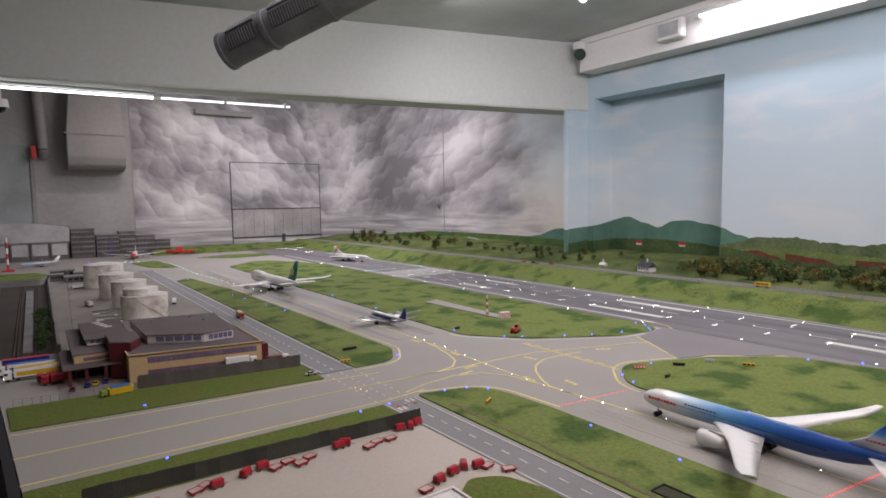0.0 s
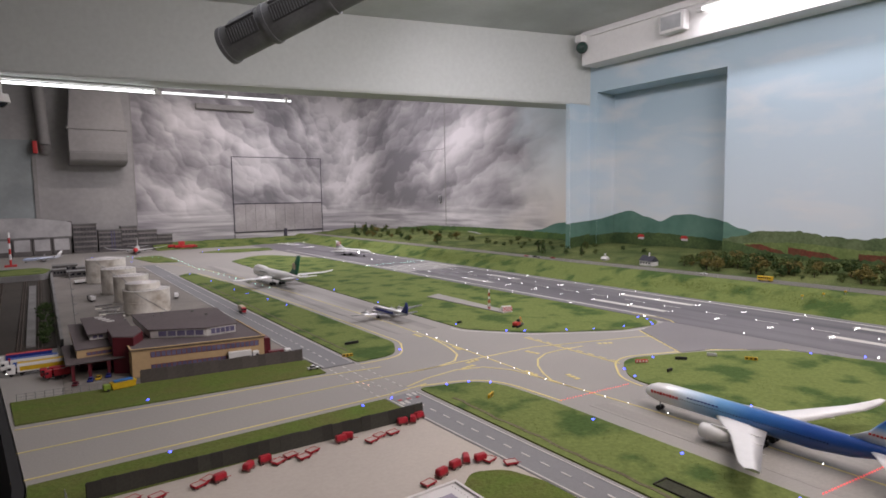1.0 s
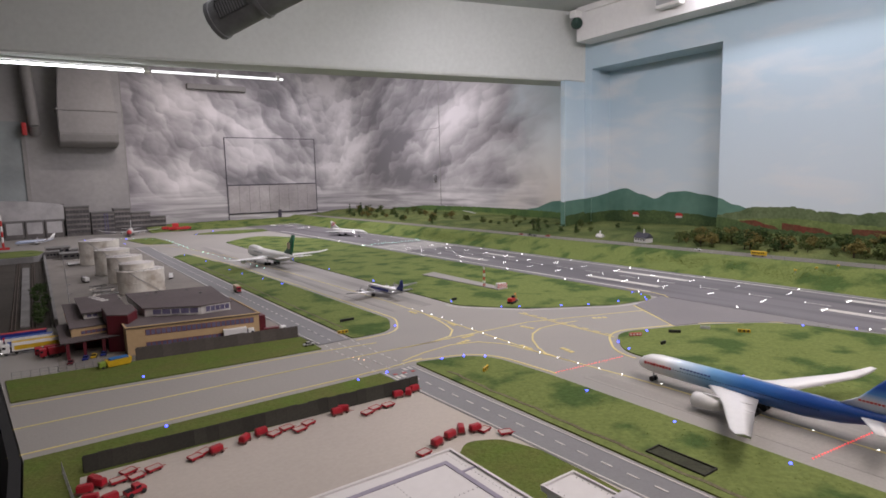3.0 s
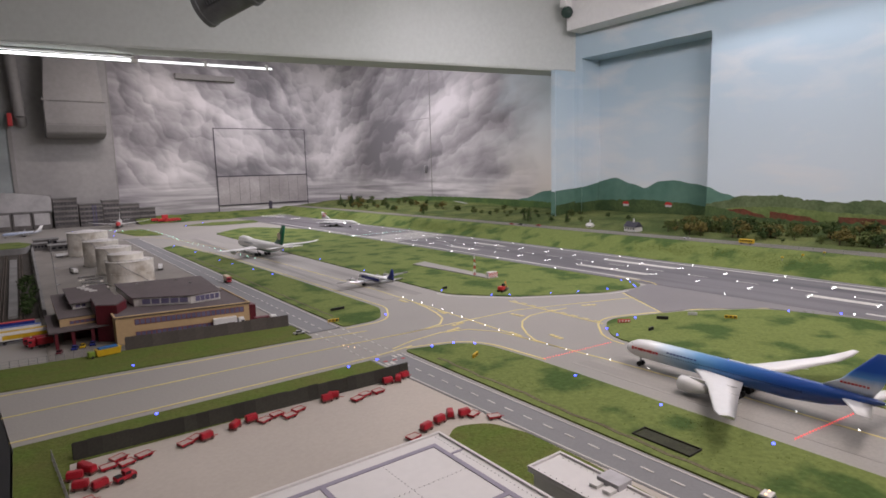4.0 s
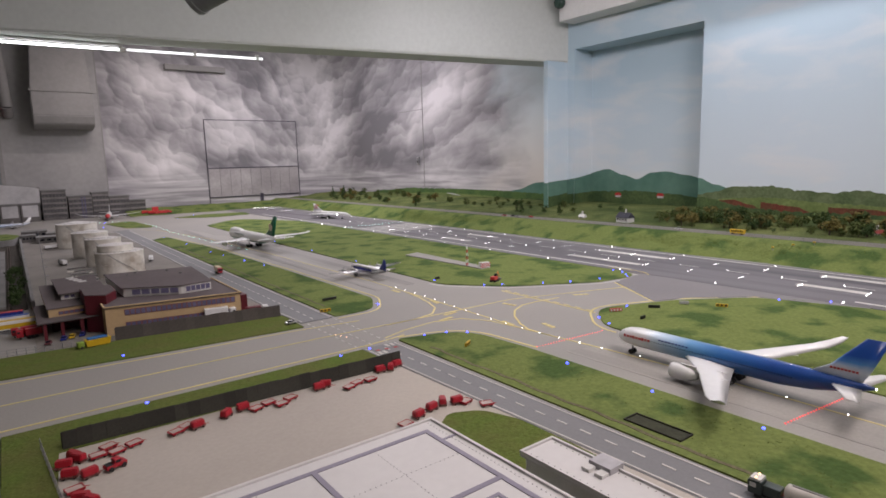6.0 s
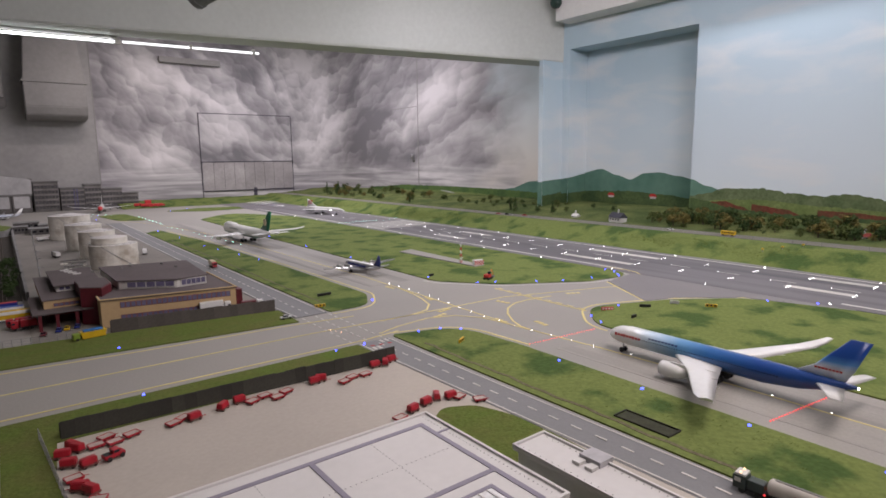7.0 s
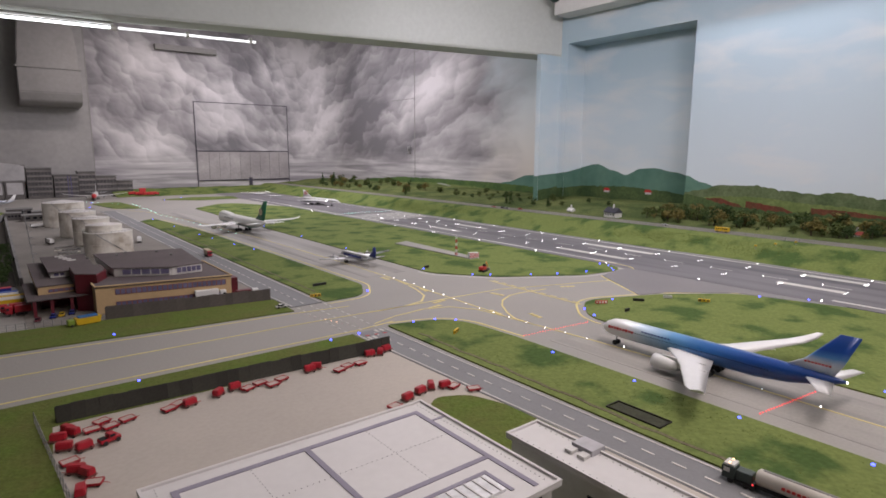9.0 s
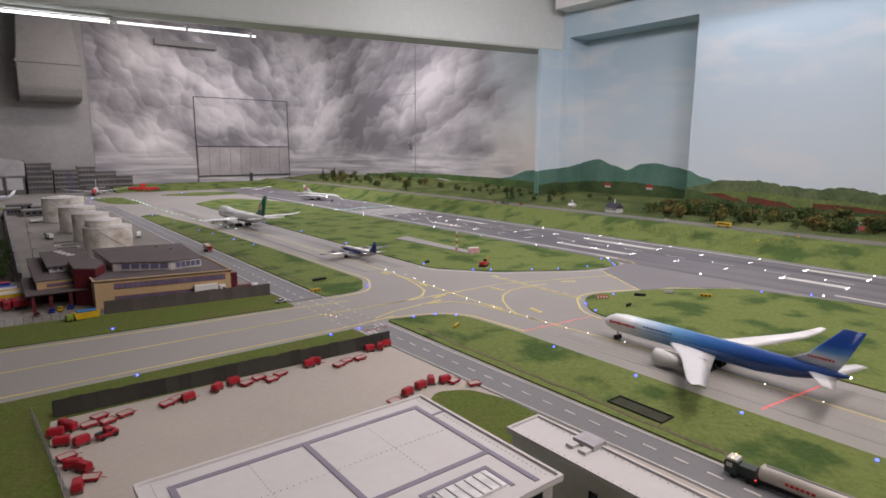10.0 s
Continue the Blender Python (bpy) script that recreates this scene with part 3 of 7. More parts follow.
marking("lead_in_line", [(1.20, 1.97), (1.32, 2.01), (1.48, 2.03), (1.60, 1.99), (1.67, 1.88), (1.69, 1.72)], 0.007, YELLOW_LINE, "curved yellow lead-in line")
for a, b in (((2.105, 2.27), (2.10, 1.66)), ((2.69, 1.99), (2.46, 1.60))):
    marking("holding_line", [a, b], 0.010, YELLOW_LINE, "yellow holding position line across the taxiway")
    for k in range(9):
        s, e = Vector(a).lerp(Vector(b), (k + 0.1) / 9), Vector(a).lerp(Vector(b), (k + 0.65) / 9)
        marking("holding_dash", [(s.x + 0.018, s.y), (e.x + 0.018, e.y)], 0.007, YELLOW_LINE, "yellow dash of the holding position")
for x, y, r in ((1.70, 2.32, 80), (1.62, 2.09, 10), (1.55, 2.03, 12), (1.93, 2.03, 100), (1.70, 1.80, 85), (1.80, 1.66, 80), (2.33, 1.93, 150), (1.69, 2.66, 90)):
    bm = bmesh.new()
    for k in range(3):
        boxed(bm, -0.038 + k * 0.027, -0.018 + k * 0.027, -0.010, 0.010, 0, 0.0012)
    ob = structure("taxiway_code", bm, YELLOW_LINE, "yellow painted taxiway code bars", "marking")
    ob.matrix_basis = pose(x, y, 0.0003, 0, 0, r)
for x in (3.062, 3.712):
    marking("runway_edge_line", [(x, -1.2 if x > 3.5 else 2.15), (x, 8.4)], 0.018, WHITE_LINE, "white runway edge line", Z1)
marking("runway_edge_line", [(3.08, -1.2), (3.08, 0.98)], 0.018, WHITE_LINE, "white runway edge line", Z1)
marking("runway_edge_line", [(2.99, 1.98), (3.03, 2.03), (3.05, 2.12), (3.04, 2.3)], 0.008, YELLOW_LINE, "yellow curve at the runway entry", Z1)
for y0, y1, xs in ((2.20, 2.76, (3.235, 3.545)), (1.00, 1.31, (3.30, 3.61)), (3.86, 4.24, (3.22, 3.53)), (-0.5, -0.2, (3.30, 3.61))):
    for x in xs:
        marking("touchdown_bar", [(x, y0), (x, y1)], 0.05, WHITE_LINE, "broad white touchdown bar", Z1)
for k in range(10):
    x = 3.10 + k * 0.064
    marking("threshold_stripe", [(x, 4.98), (x, 5.55)], 0.03, WHITE_LINE, "white threshold stripe", Z1)
for k in range(26):
    marking("runway_centre_dash", [(3.40, -1.1 + 0.30 * k), (3.40, -1.1 + 0.30 * k + 0.13)], 0.008, WHITE_LINE, "white runway centre dash", Z1)
for k in range(100):
    y = -1.1 + 0.075 * k
    if 1.84 < y < 2.40:
        continue
    x = 1.162 if y < 0.6 else 1.162 - 0.026 * (y - 0.6) if y < 2.0 else 1.103
    marking("road_dash", [(x, y), (x, y + 0.034)], 0.0055, WHITE_LINE, "white road centre dash", 0.0052)
for pts in ([(1.108, -1.2), (1.108, 0.6), (1.066, 1.89)], [(1.043, 2.41), (1.033, 2.6), (1.028, 7.5)], [(1.216, -1.2), (1.212, 0.6), (1.19, 1.89)], [(1.177, 2.41), (1.168, 7.5)]):
    marking("road_edge_line", pts, 0.005, WHITE_LINE, "white road edge line", 0.0052)
for k in range(9):
    for x in (1.056, 1.118, 1.184):
        marking("crossing_dash", [(x, 1.93 + 0.053 * k), (x, 1.955 + 0.053 * k)], 0.005, WHITE_LINE, "white dash of the road crossing")
for x, y in ((1.085, 1.80), (1.105, 1.80), (1.15, 1.86), (1.172, 1.86)):
    marking("road_code", [(x, y), (x, y + 0.03)], 0.012, WHITE_LINE, "white painted road code bar", 0.0052)
for x, y in ((1.085, 1.845), (1.12, 1.84), (1.155, 1.835)):
    marking("road_code", [(x, y), (x + 0.015, y)], 0.012, CODE_RED, "red painted road code bar", 0.0056)
structure("ditch", ribbon([(1.262 + 0.004 * math.sin(k * 2.3) + 0.003 * math.sin(k * 0.9), -1.2 + 0.05 * k) for k in range(60)], 0.012, GRASS_TOP + 0.0009), mat("ditch_gravel", (0.135, 0.12, 0.07), 0.95, vary=0.3, small=120), "narrow brown gravel drain along the verge", "drain")
structure("ditch", ribbon([(1.245 + 0.003 * math.sin(k * 2.1), 2.6 + 0.05 * k) for k in range(60)], 0.010, GRASS_TOP + 0.0009), MATS["ditch_gravel"], "narrow brown gravel drain along the verge", "drain")
structure("track_small", slab([(2.42, 2.80), (2.49, 2.80), (2.52, 3.66), (2.39, 3.62)], 0, 0.0095), ASPHALT, "short grey asphalt strip in the grass", "strip")

# ---- field lights ----
WHITE_GLOW = glow("white_lamp", (1.0, 0.97, 0.95), 12.0)
GREEN_GLOW = glow("green_lamp", (0.45, 1.0, 0.8), 3.5)
BLUE_GLOW = glow("blue_lamp", (0.06, 0.08, 1.0), 6.0)
RED_GLOW = glow("red_lamp", (1.0, 0.05, 0.06), 1.6)
AMBER_GLOW = glow("amber_lamp", (1.0, 0.62, 0.35), 2.2)
DULL_LAMP = mat("unlit_lamp", (0.55, 0.42, 0.40), 0.5)


def dome(r):
    bm = bmesh.new()
    bmesh.ops.create_uvsphere(bm, u_segments=8, v_segments=6, radius=r)
    bmesh.ops.scale(bm, vec=(1, 1, 0.8), verts=bm.verts)
    return mesh_of(bm, "lamp_dome", True)


DOMES = {}


def field_light(kind, x, y, z, material, r, label, group):
    key = (material.name, r)
    if key not in DOMES:
        DOMES[key] = dome(r)
        DOMES[key].materials.append(material)
    ob = new(kind, DOMES[key])
    ob.location = (x, y, z + r * 0.5)
    return tagged(ob, label, "light", group)


for k in range(-4, 22):
    y = 0.99 + 0.2965 * k
    if y < 8.3:
        field_light("runway_light", 3.43 - 0.014 * max(0, min(4, y)), y + 0.145 * (k < 5), 0.003, WHITE_GLOW, 0.0024, "small white runway centre light", "runway centre lights")
    if y < 5.3:
        for x in (3.30, 3.60):
            xx = x - 0.02 * max(0, min(4, y))
            bar = thing("touchdown_light", Matrix.Translation((xx, y, 0.003)), "row of three small white touchdown lights", "light", "touchdown lights")
            for d in (-0.024, 0, 0.024):
                key = ("t",)
                if key not in DOMES:
                    DOMES[key] = dome(0.0020)
                    DOMES[key].materials.append(WHITE_GLOW)
                c = new("lamp", DOMES[key])
                c.parent = bar
                c.location = (d, 0, 0.003)
    if k % 2 == 0 and y < 8.4:
        for x in (3.02 + 0.012 * (y < 2), 3.735):
            field_light("runway_light", x, y + 0.02, 0.003, WHITE_GLOW, 0.0028, "small white runway edge light", "runway edge lights")
for k in range(18):
    field_light("threshold_light", 2.99 + k * 0.0455, 5.735 + 0.002 * k, 0.003, GREEN_GLOW, 0.0032, "small greenish runway threshold light", "threshold lights")
for row, n, mid in ((8.60, 5, 3.50), (9.20, 5, 3.47), (9.62, 14, 3.60)):
    for k in range(n):
        field_light("approach_light", mid - (n - 1) * 0.020 + k * 0.040, row, 0.012, WHITE_GLOW, 0.0032, "small white approach light at the end of the runway", "approach lights")
for x, y in ((1.31, 6.37), (1.35, 5.68), (1.37, 4.98), (1.39, 4.70), (1.43, 4.32), (1.46, 4.00), (2.0, 3.66), (2.0, 3.34), (2.0, 2.73), (2.12, 2.43), (2.2, 2.37), (2.39, 2.24), (2.52, 2.16),
             (2.04, 1.59), (1.99, 1.50), (2.28, 1.62), (2.88, 1.22), (1.50, 0.67), (1.50, 0.38), (1.50, 0.98), (2.0, 0.49), (1.50, 1.30), (0.96, 1.88), (0.33, 1.885), (1.08, 1.885), (1.42, 1.86), (1.48, 1.80),
             (2.9, 2.07), (2.95, 2.13), (2.86, 2.03), (2.96, 2.2), (2.7, 2.1), (1.46, 2.46), (1.33, 1.885), (2.02, 1.05), (2.0, 4.4), (2.0, 5.2), (3.0, 1.05), (0.35, 2.43), (1.0, 8.2), (1.1, 8.9), (2.3, 9.2), (2.0, 8.9), (0.65, 9.3)):
    field_light("taxiway_light", x, y, GRASS_TOP - 0.001, BLUE_GLOW, 0.0042, "blue taxiway edge light on the verge", "taxiway edge lights")
for k in range(27):
    field_light("stop_bar_light", 1.576 + k * 0.0130, 0.651 - 0.0016 * k, 0.001, RED_GLOW, 0.0021, "small red stop bar light in the taxiway", "red stop bar")
for k in range(26):
    field_light("stop_bar_light", 1.56 + k * 0.0134, 1.494 - 0.0013 * k, 0.001, RED_GLOW, 0.0019, "small faint stop bar light in the taxiway", "faint stop bar")
for k in range(12):
    field_light("stop_bar_light", 1.02 + 0.009 * k, 2.28 - 0.03 * k, 0.0045, AMBER_GLOW if k in (5, 6, 7) else DULL_LAMP, 0.0020, "small amber crossing light in the road", "crossing lights")
for k in range(16):
    y = 1.33 + 0.094 * k
    field_light("taxiway_centre_light", 1.73 - 0.05 * math.sin(math.pi * min(1, (y - 1.2) / 1.2)) + 0.01, y, 0.001, WHITE_GLOW, 0.0016, "small white taxiway centre light", "taxiway centre lights")
for k in range(14):
    y = 4.9 + 0.16 * k
    field_light("taxiway_centre_light", 1.64 - 0.012 * k, y, 0.001, GREEN_GLOW, 0.003, "small greenish taxiway centre light", "taxiway centre lights")
for k in range(14):
    field_light("taxiway_centre_light", 1.50 if k < 7 else 1.50 - 0.062 * (k - 6), 7.15 + 0.2 * k if k < 7 else 8.45 + 0.09 * (k - 6), 0.001, GREEN_GLOW, 0.0036, "small greenish taxiway centre light", "taxiway centre lights")
for y in (1.19, 0.87, 0.72, 0.57, 0.42, 0.25, 0.1):
    field_light("taxiway_centre_light", 1.75, y, 0.001, WHITE_GLOW, 0.0015, "small white taxiway centre light", "taxiway centre lights")

# ---- model airliners ----


def gradient_paint(name, stops, rough=0.28, axis="Y"):
    """Glossy livery paint whose colour changes along the fuselage (local y)."""
    m = bpy.data.materials.new(name)
    m.use_nodes = True
    n, l = m.node_tree.nodes, m.node_tree.links
    b = n["Principled BSDF"]
    b.inputs["Roughness"].default_value = rough
    b.inputs["Coat Weight"].default_value = 0.3
    co = n.new("ShaderNodeTexCoord")
    sp = n.new("ShaderNodeSeparateXYZ")
    l.new(co.outputs["Object"], sp.inputs[0])
    ns = n.new("ShaderNodeTexNoise")
    ns.inputs["Scale"].default_value = 18
    l.new(co.outputs["Object"], ns.inputs["Vector"])
    ad = n.new("ShaderNodeMath")
    ad.operation = "MULTIPLY_ADD"
    ad.inputs[1].default_value = 0.05 if axis == "Y" else 0.012
    l.new(ns.outputs["Fac"], ad.inputs[0])
    l.new(sp.outputs[axis], ad.inputs[2])
    lo, hi = stops[0][0], stops[-1][0]
    mr = n.new("ShaderNodeMapRange")
    mr.inputs["From Min"].default_value, mr.inputs["From Max"].default_value = lo, hi
    l.new(ad.outputs[0], mr.inputs["Value"])
    cr = n.new("ShaderNodeValToRGB")
    e = cr.color_ramp.elements
    while len(e) < len(stops):
        e.new(0.5)
    for k, (p, c) in enumerate(stops):
        e[k].position = (p - lo) / (hi - lo)
        e[k].color = (*c, 1)
    l.new(mr.outputs["Result"], cr.inputs["Fac"])
    l.new(cr.outputs["Color"], b.inputs["Base Color"])
    return m


AIR_WHITE = mat("airliner_white", (0.74, 0.74, 0.73), 0.3, vary=0.03, big=8, small=60, second=(0.66, 0.66, 0.65), edge=0.3, coat=0.3)
AIR_GREY = mat("airliner_grey", (0.45, 0.46, 0.47), 0.35, vary=0.04, big=8, small=60)
SILVER = mat("bare_metal", (0.62, 0.62, 0.63), 0.28, 0.9, vary=0.05, big=8, small=60)
TYRE = mat("tyre_rubber", (0.02, 0.02, 0.02), 0.8)
STRUT = mat("gear_strut", (0.25, 0.25, 0.26), 0.4, 0.6)
GLASSY = mat("dark_window", (0.015, 0.018, 0.025), 0.12, vary=0.05)
RED_PAINT = mat("red_paint", (0.50, 0.035, 0.035), 0.4, vary=0.08, small=60)
BLUE_PAINT = mat("blue_paint", (0.02, 0.035, 0.22), 0.35, vary=0.06)
GREEN_PAINT = mat("green_paint", (0.01, 0.13, 0.06), 0.35, vary=0.06)
ORANGE_PAINT = mat("orange_paint", (0.62, 0.24, 0.05), 0.4)


def fuselage(sections, seg=24):
    bm = bmesh.new()
    rings = []
    for y, rx, rz, z in sections:
        rings.append([bm.verts.new((rx * math.cos(2 * math.pi * k / seg), y, z + rz * math.sin(2 * math.pi * k / seg))) for k in range(seg)])
    for a, b in zip(rings, rings[1:]):
        for k in range(seg):
            bm.faces.new((a[k], a[(k + 1) % seg], b[(k + 1) % seg], b[k]))
    bm.faces.new(rings[0])
    bm.faces.new(rings[-1])
    bmesh.ops.recalc_face_normals(bm, faces=bm.faces)
    return bm


FOIL = ((0, 0), (0.06, 0.45), (0.25, 0.6), (0.6, 0.4), (1, 0.02), (0.6, -0.25), (0.25, -0.4), (0.06, -0.3))


def wing(stations):
    """Stations: (x, y of the leading edge, z, chord, thickness); the chord runs towards -y."""
    bm = bmesh.new()
    rings = [[bm.verts.new((x, y - c * u, z + t * w)) for u, w in FOIL] for x, y, z, c, t in stations]
    for a, b in zip(rings, rings[1:]):
        for k in range(8):
            bm.faces.new((a[k], a[(k + 1) % 8], b[(k + 1) % 8], b[k]))
    bm.faces.new(rings[0])
    bm.faces.new(rings[-1])
    bmesh.ops.recalc_face_normals(bm, faces=bm.faces)
    return bm


def fin(stations):
    """Upright surface: (y of the leading edge, z, chord, thickness)."""
    bm = bmesh.new()
    rings = [[bm.verts.new((t * w, y - c * u, z)) for u, w in FOIL] for y, z, c, t in stations]
    for a, b in zip(rings, rings[1:]):
        for k in range(8):
            bm.faces.new((a[k], a[(k + 1) % 8], b[(k + 1) % 8], b[k]))
    bm.faces.new(rings[0])
    bm.faces.new(rings[-1])
    bmesh.ops.recalc_face_normals(bm, faces=bm.faces)
    return bm


def jet_engine(parent, x, y, z, r, length, material):
    bm = fuselage([(y, r * 0.86, r * 0.86, z), (y - 0.04 * length, r, r, z), (y - 0.35 * length, r * 1.04, r * 1.04, z), (y - 0.7 * length, r * 0.85, r * 0.85, z), (y - length, r * 0.5, r * 0.5, z)], 18)
    e = part("engine", bm, material, parent, smooth=True)
    b2 = bmesh.new()
    rod(b2, (0, y + 0.0006, z), (0, y - 0.002, z), r * 0.8, r * 0.8, 18)
    e.location = (x, 0, 0)
    part("intake", b2, GLASSY, e, "dark fan intake")
    b3 = bmesh.new()
    boxed(b3, -r * 0.1, r * 0.1, y - 0.95 * length, y - 0.35 * length, z + r * 0.7, z + r * 1.15)
    part("pylon", b3, material, e)
    return e


def gear(parent, x, y, top, r, pairs=1, width=0.01):
    bm = bmesh.new()
    rod(bm, (x, y, r), (x, y, top), r * 0.28, seg=8)
    g = part("landing_gear", bm, STRUT, parent)
    for k in range(pairs):
        yy = y + (k - (pairs - 1) / 2) * r * 2.2
        for s in (-1, 1):
            b2 = bmesh.new()
            rod(b2, (x + s * width * 0.35, yy, r), (x + s * width * 0.85, yy, r), r, seg=14)
            part("wheel", b2, TYRE, g)
    return g


def window_row(parent, y0, y1, n, radius, z, size, centre):
    for s in (-1, 1):
        bm = bmesh.new()
        for k in range(n):
            y = y0 + (y1 - y0) * k / (n - 1)
            x = math.sqrt(max(0, radius ** 2 - (z - centre) ** 2)) * s
            boxed(bm, x - 0.0012, x + 0.0012, y - size / 2, y + size / 2, z - size * 0.7, z + size * 0.7)
        part("cabin_window_strip", bm, GLASSY, parent, "row of small dark cabin windows")


def bars(parent, items, material, radius, centre, name="livery_lettering", label=""):
    """Plain bars for lettering on the flanks: y, z, length, height."""
    for s in (-1, 1):
        bm = bmesh.new()
        for y, z, w, h in items:
            x = math.sqrt(max(0, radius ** 2 - (z - centre) ** 2)) * s
            boxed(bm, x - 0.0009, x + 0.0009, y - w / 2, y + w / 2, z - h / 2, z + h / 2)
        part(name, bm, material, parent, label)


def airliner(place, label, R, length, zc, paint, wing_span, sweep, root, tip, wing_y, engines, paint_fin, paint_wing, group="", hump=0.0, windows=True, engine_paint=None, tail_size=1.0, curl=0.02):
    """Jet airliner with its nose along +y; R the fuselage radius, zc its height."""
    p = thing("airliner_model", place, label, "model airplane", group)
    h = length / 2
    sec = [(h, 0.04 * R, 0.04 * R, zc - 0.25 * R), (h - 0.18 * R, 0.36 * R, 0.34 * R, zc - 0.22 * R), (h - 0.6 * R, 0.66 * R, 0.62 * R, zc - 0.14 * R), (h - 1.4 * R, 0.9 * R, 0.88 * R, zc - 0.05 * R), (h - 2.6 * R, R, R, zc)]
    sec += [(h - length * 0.35, R, R, zc), (-h + length * 0.30, R, R, zc), (-h + length * 0.18, 0.84 * R, 0.82 * R, zc + 0.15 * R), (-h + length * 0.08, 0.52 * R, 0.5 * R, zc + 0.38 * R), (-h + length * 0.02, 0.22 * R, 0.22 * R, zc + 0.55 * R), (-h, 0.09 * R, 0.09 * R, zc + 0.6 * R)]
    body = part("fuselage", fuselage(sec), paint, p, smooth=True)
    if hump:
        part("upper_deck", fuselage([(h - 0.5 * R, 0.1 * R, 0.1 * R, zc + 0.45 * R), (h - 1.1 * R, 0.6 * R, 0.6 * R, zc + 0.55 * R), (h - 2.4 * R, 0.75 * R, 0.75 * R, zc + 0.62 * R), (h - length * 0.22, 0.74 * R, 0.74 * R, zc + 0.58 * R), (h - length * hump, 0.5 * R, 0.3 * R, zc + 0.6 * R)], 18), paint, p, smooth=True)
    # cockpit glazing
    bm = bmesh.new()
    top = zc + (0.55 * R if hump else 0.22 * R)
    for s in (-1, 0, 1):
        boxed(bm, s * 0.34 * R - 0.14 * R, s * 0.34 * R + 0.14 * R, h - 1.02 * R, h - 0.72 * R - abs(s) * 0.18 * R, top, top + 0.26 * R)
    part("cockpit_window", bm, GLASSY, p, "dark cockpit windows")
    for s in (-1, 1):
        z0 = zc - 0.45 * R
        st = [(s * 0.5 * R, wing_y + 0.06 * length, z0, root * 1.1, root * 0.10), (s * R * 1.2, wing_y + 0.03 * length, z0 + 0.002, root, root * 0.085),
              (s * wing_span * 0.19, wing_y - sweep * 0.34, z0 + 0.006, root * 0.62, root * 0.05), (s * wing_span * 0.42, wing_y - sweep * 0.86, z0 + 0.020, tip * 1.5, tip * 0.12),
              (s * wing_span * 0.475, wing_y - sweep * 1.02, z0 + 0.025 + curl * 0.35, tip * 1.05, tip * 0.1), (s * wing_span * 0.5, wing_y - sweep * 1.16, z0 + 0.028 + curl, tip * 0.5, tip * 0.08)]
        w = part("wing", wing(st), paint_wing, p, smooth=True)
        for fx in (0.13, 0.20, 0.27):
            bmf = fuselage([(wing_y - sweep * fx * 2 - root * 0.12, 0.001, 0.001, z0 + 0.004), (wing_y - sweep * fx * 2 - root * 0.34, 0.003, 0.004, z0 + 0.005), (wing_y - sweep * fx * 2 - root * 0.56, 0.0006, 0.0006, z0 + 0.010)], 8)
            f = part("flap_fairing", bmf, paint_wing, w)
            f.location = (s * wing_span * fx, 0, 0)
        ts = tail_size
        th = [(s * 0.25 * R, -h + length * 0.13 * ts, zc + 0.35 * R, length * 0.095 * ts, 0.006), (s * wing_span * 0.16 * ts, -h + length * 0.035, zc + 0.35 * R + 0.008, length * 0.042 * ts, 0.003)]
        part("tailplane", wing(th), paint_wing, p, smooth=True)
        for ex in engines:
            jet_engine(p, s * ex[0], ex[1], zc - ex[2], ex[3], ex[4], engine_paint or paint_wing)
        gear(p, s * 0.95 * R, -0.03 * length, z0, R * 0.30, 2, R * 0.5)
    ft = length * 0.155 * tail_size
    part("fin", fin([(-h + length * 0.21 * tail_size, zc + 0.75 * R, length * 0.17 * tail_size, 0.008), (-h + length * 0.135 * tail_size, zc + 0.9 * R + ft * 0.25, length * 0.12 * tail_size, 0.006), (-h + length * 0.035, zc + 0.8 * R + ft, length * 0.065 * tail_size, 0.003)]), paint_fin, p, smooth=True)
    gear(p, 0, h - length * 0.075, zc - 0.6 * R, R * 0.26, 1, R * 0.45)
    if windows:
        window_row(p, h - length * 0.10, -h + length * 0.24, int(length * 80), R, zc + 0.18 * R, 0.0022, zc)
    return p


L350 = 0.765
FADE = gradient_paint("white_to_blue_livery", [(-0.39, (0.009, 0.035, 0.15)), (-0.12, (0.011, 0.055, 0.24)), (0.03, (0.030, 0.13, 0.36)), (0.13, (0.12, 0.30, 0.54)), (0.23, (0.45, 0.58, 0.70)), (0.30, (0.72, 0.73, 0.73)), (0.42, (0.74, 0.74, 0.73))])
FADE_FIN = gradient_paint("blue_fin_livery", [(0.09, (0.68, 0.70, 0.72)), (0.122, (0.60, 0.66, 0.72)), (0.145, (0.06, 0.20, 0.48)), (0.165, (0.012, 0.06, 0.28)), (0.21, (0.010, 0.045, 0.22))], axis="Z")
ap = airliner(pose(1.757, 1.283 - L350 / 2, 0.001), "large twin-engined model airliner fading from white to dark blue", 0.0335, L350, 0.064, FADE, 0.765, 0.222, 0.15, 0.038, 0.08,
              [(0.118, 0.105, 0.032, 0.0235, 0.085)], FADE_FIN, AIR_WHITE, curl=0.018)
items = [(0.335 - 0.0115 * k, 0.070, 0.008, 0.0075 if k % 3 else 0.010) for k in range(9)]
bars(ap, items, RED_PAINT, 0.0338, 0.064, label="red lettering drawn as plain bars")
items = [(0.205 - 0.012 * k, 0.080, 0.007, 0.0045) for k in range(9)]
bars(ap, items, BLUE_PAINT, 0.0338, 0.064, label="blue lettering drawn as plain bars")
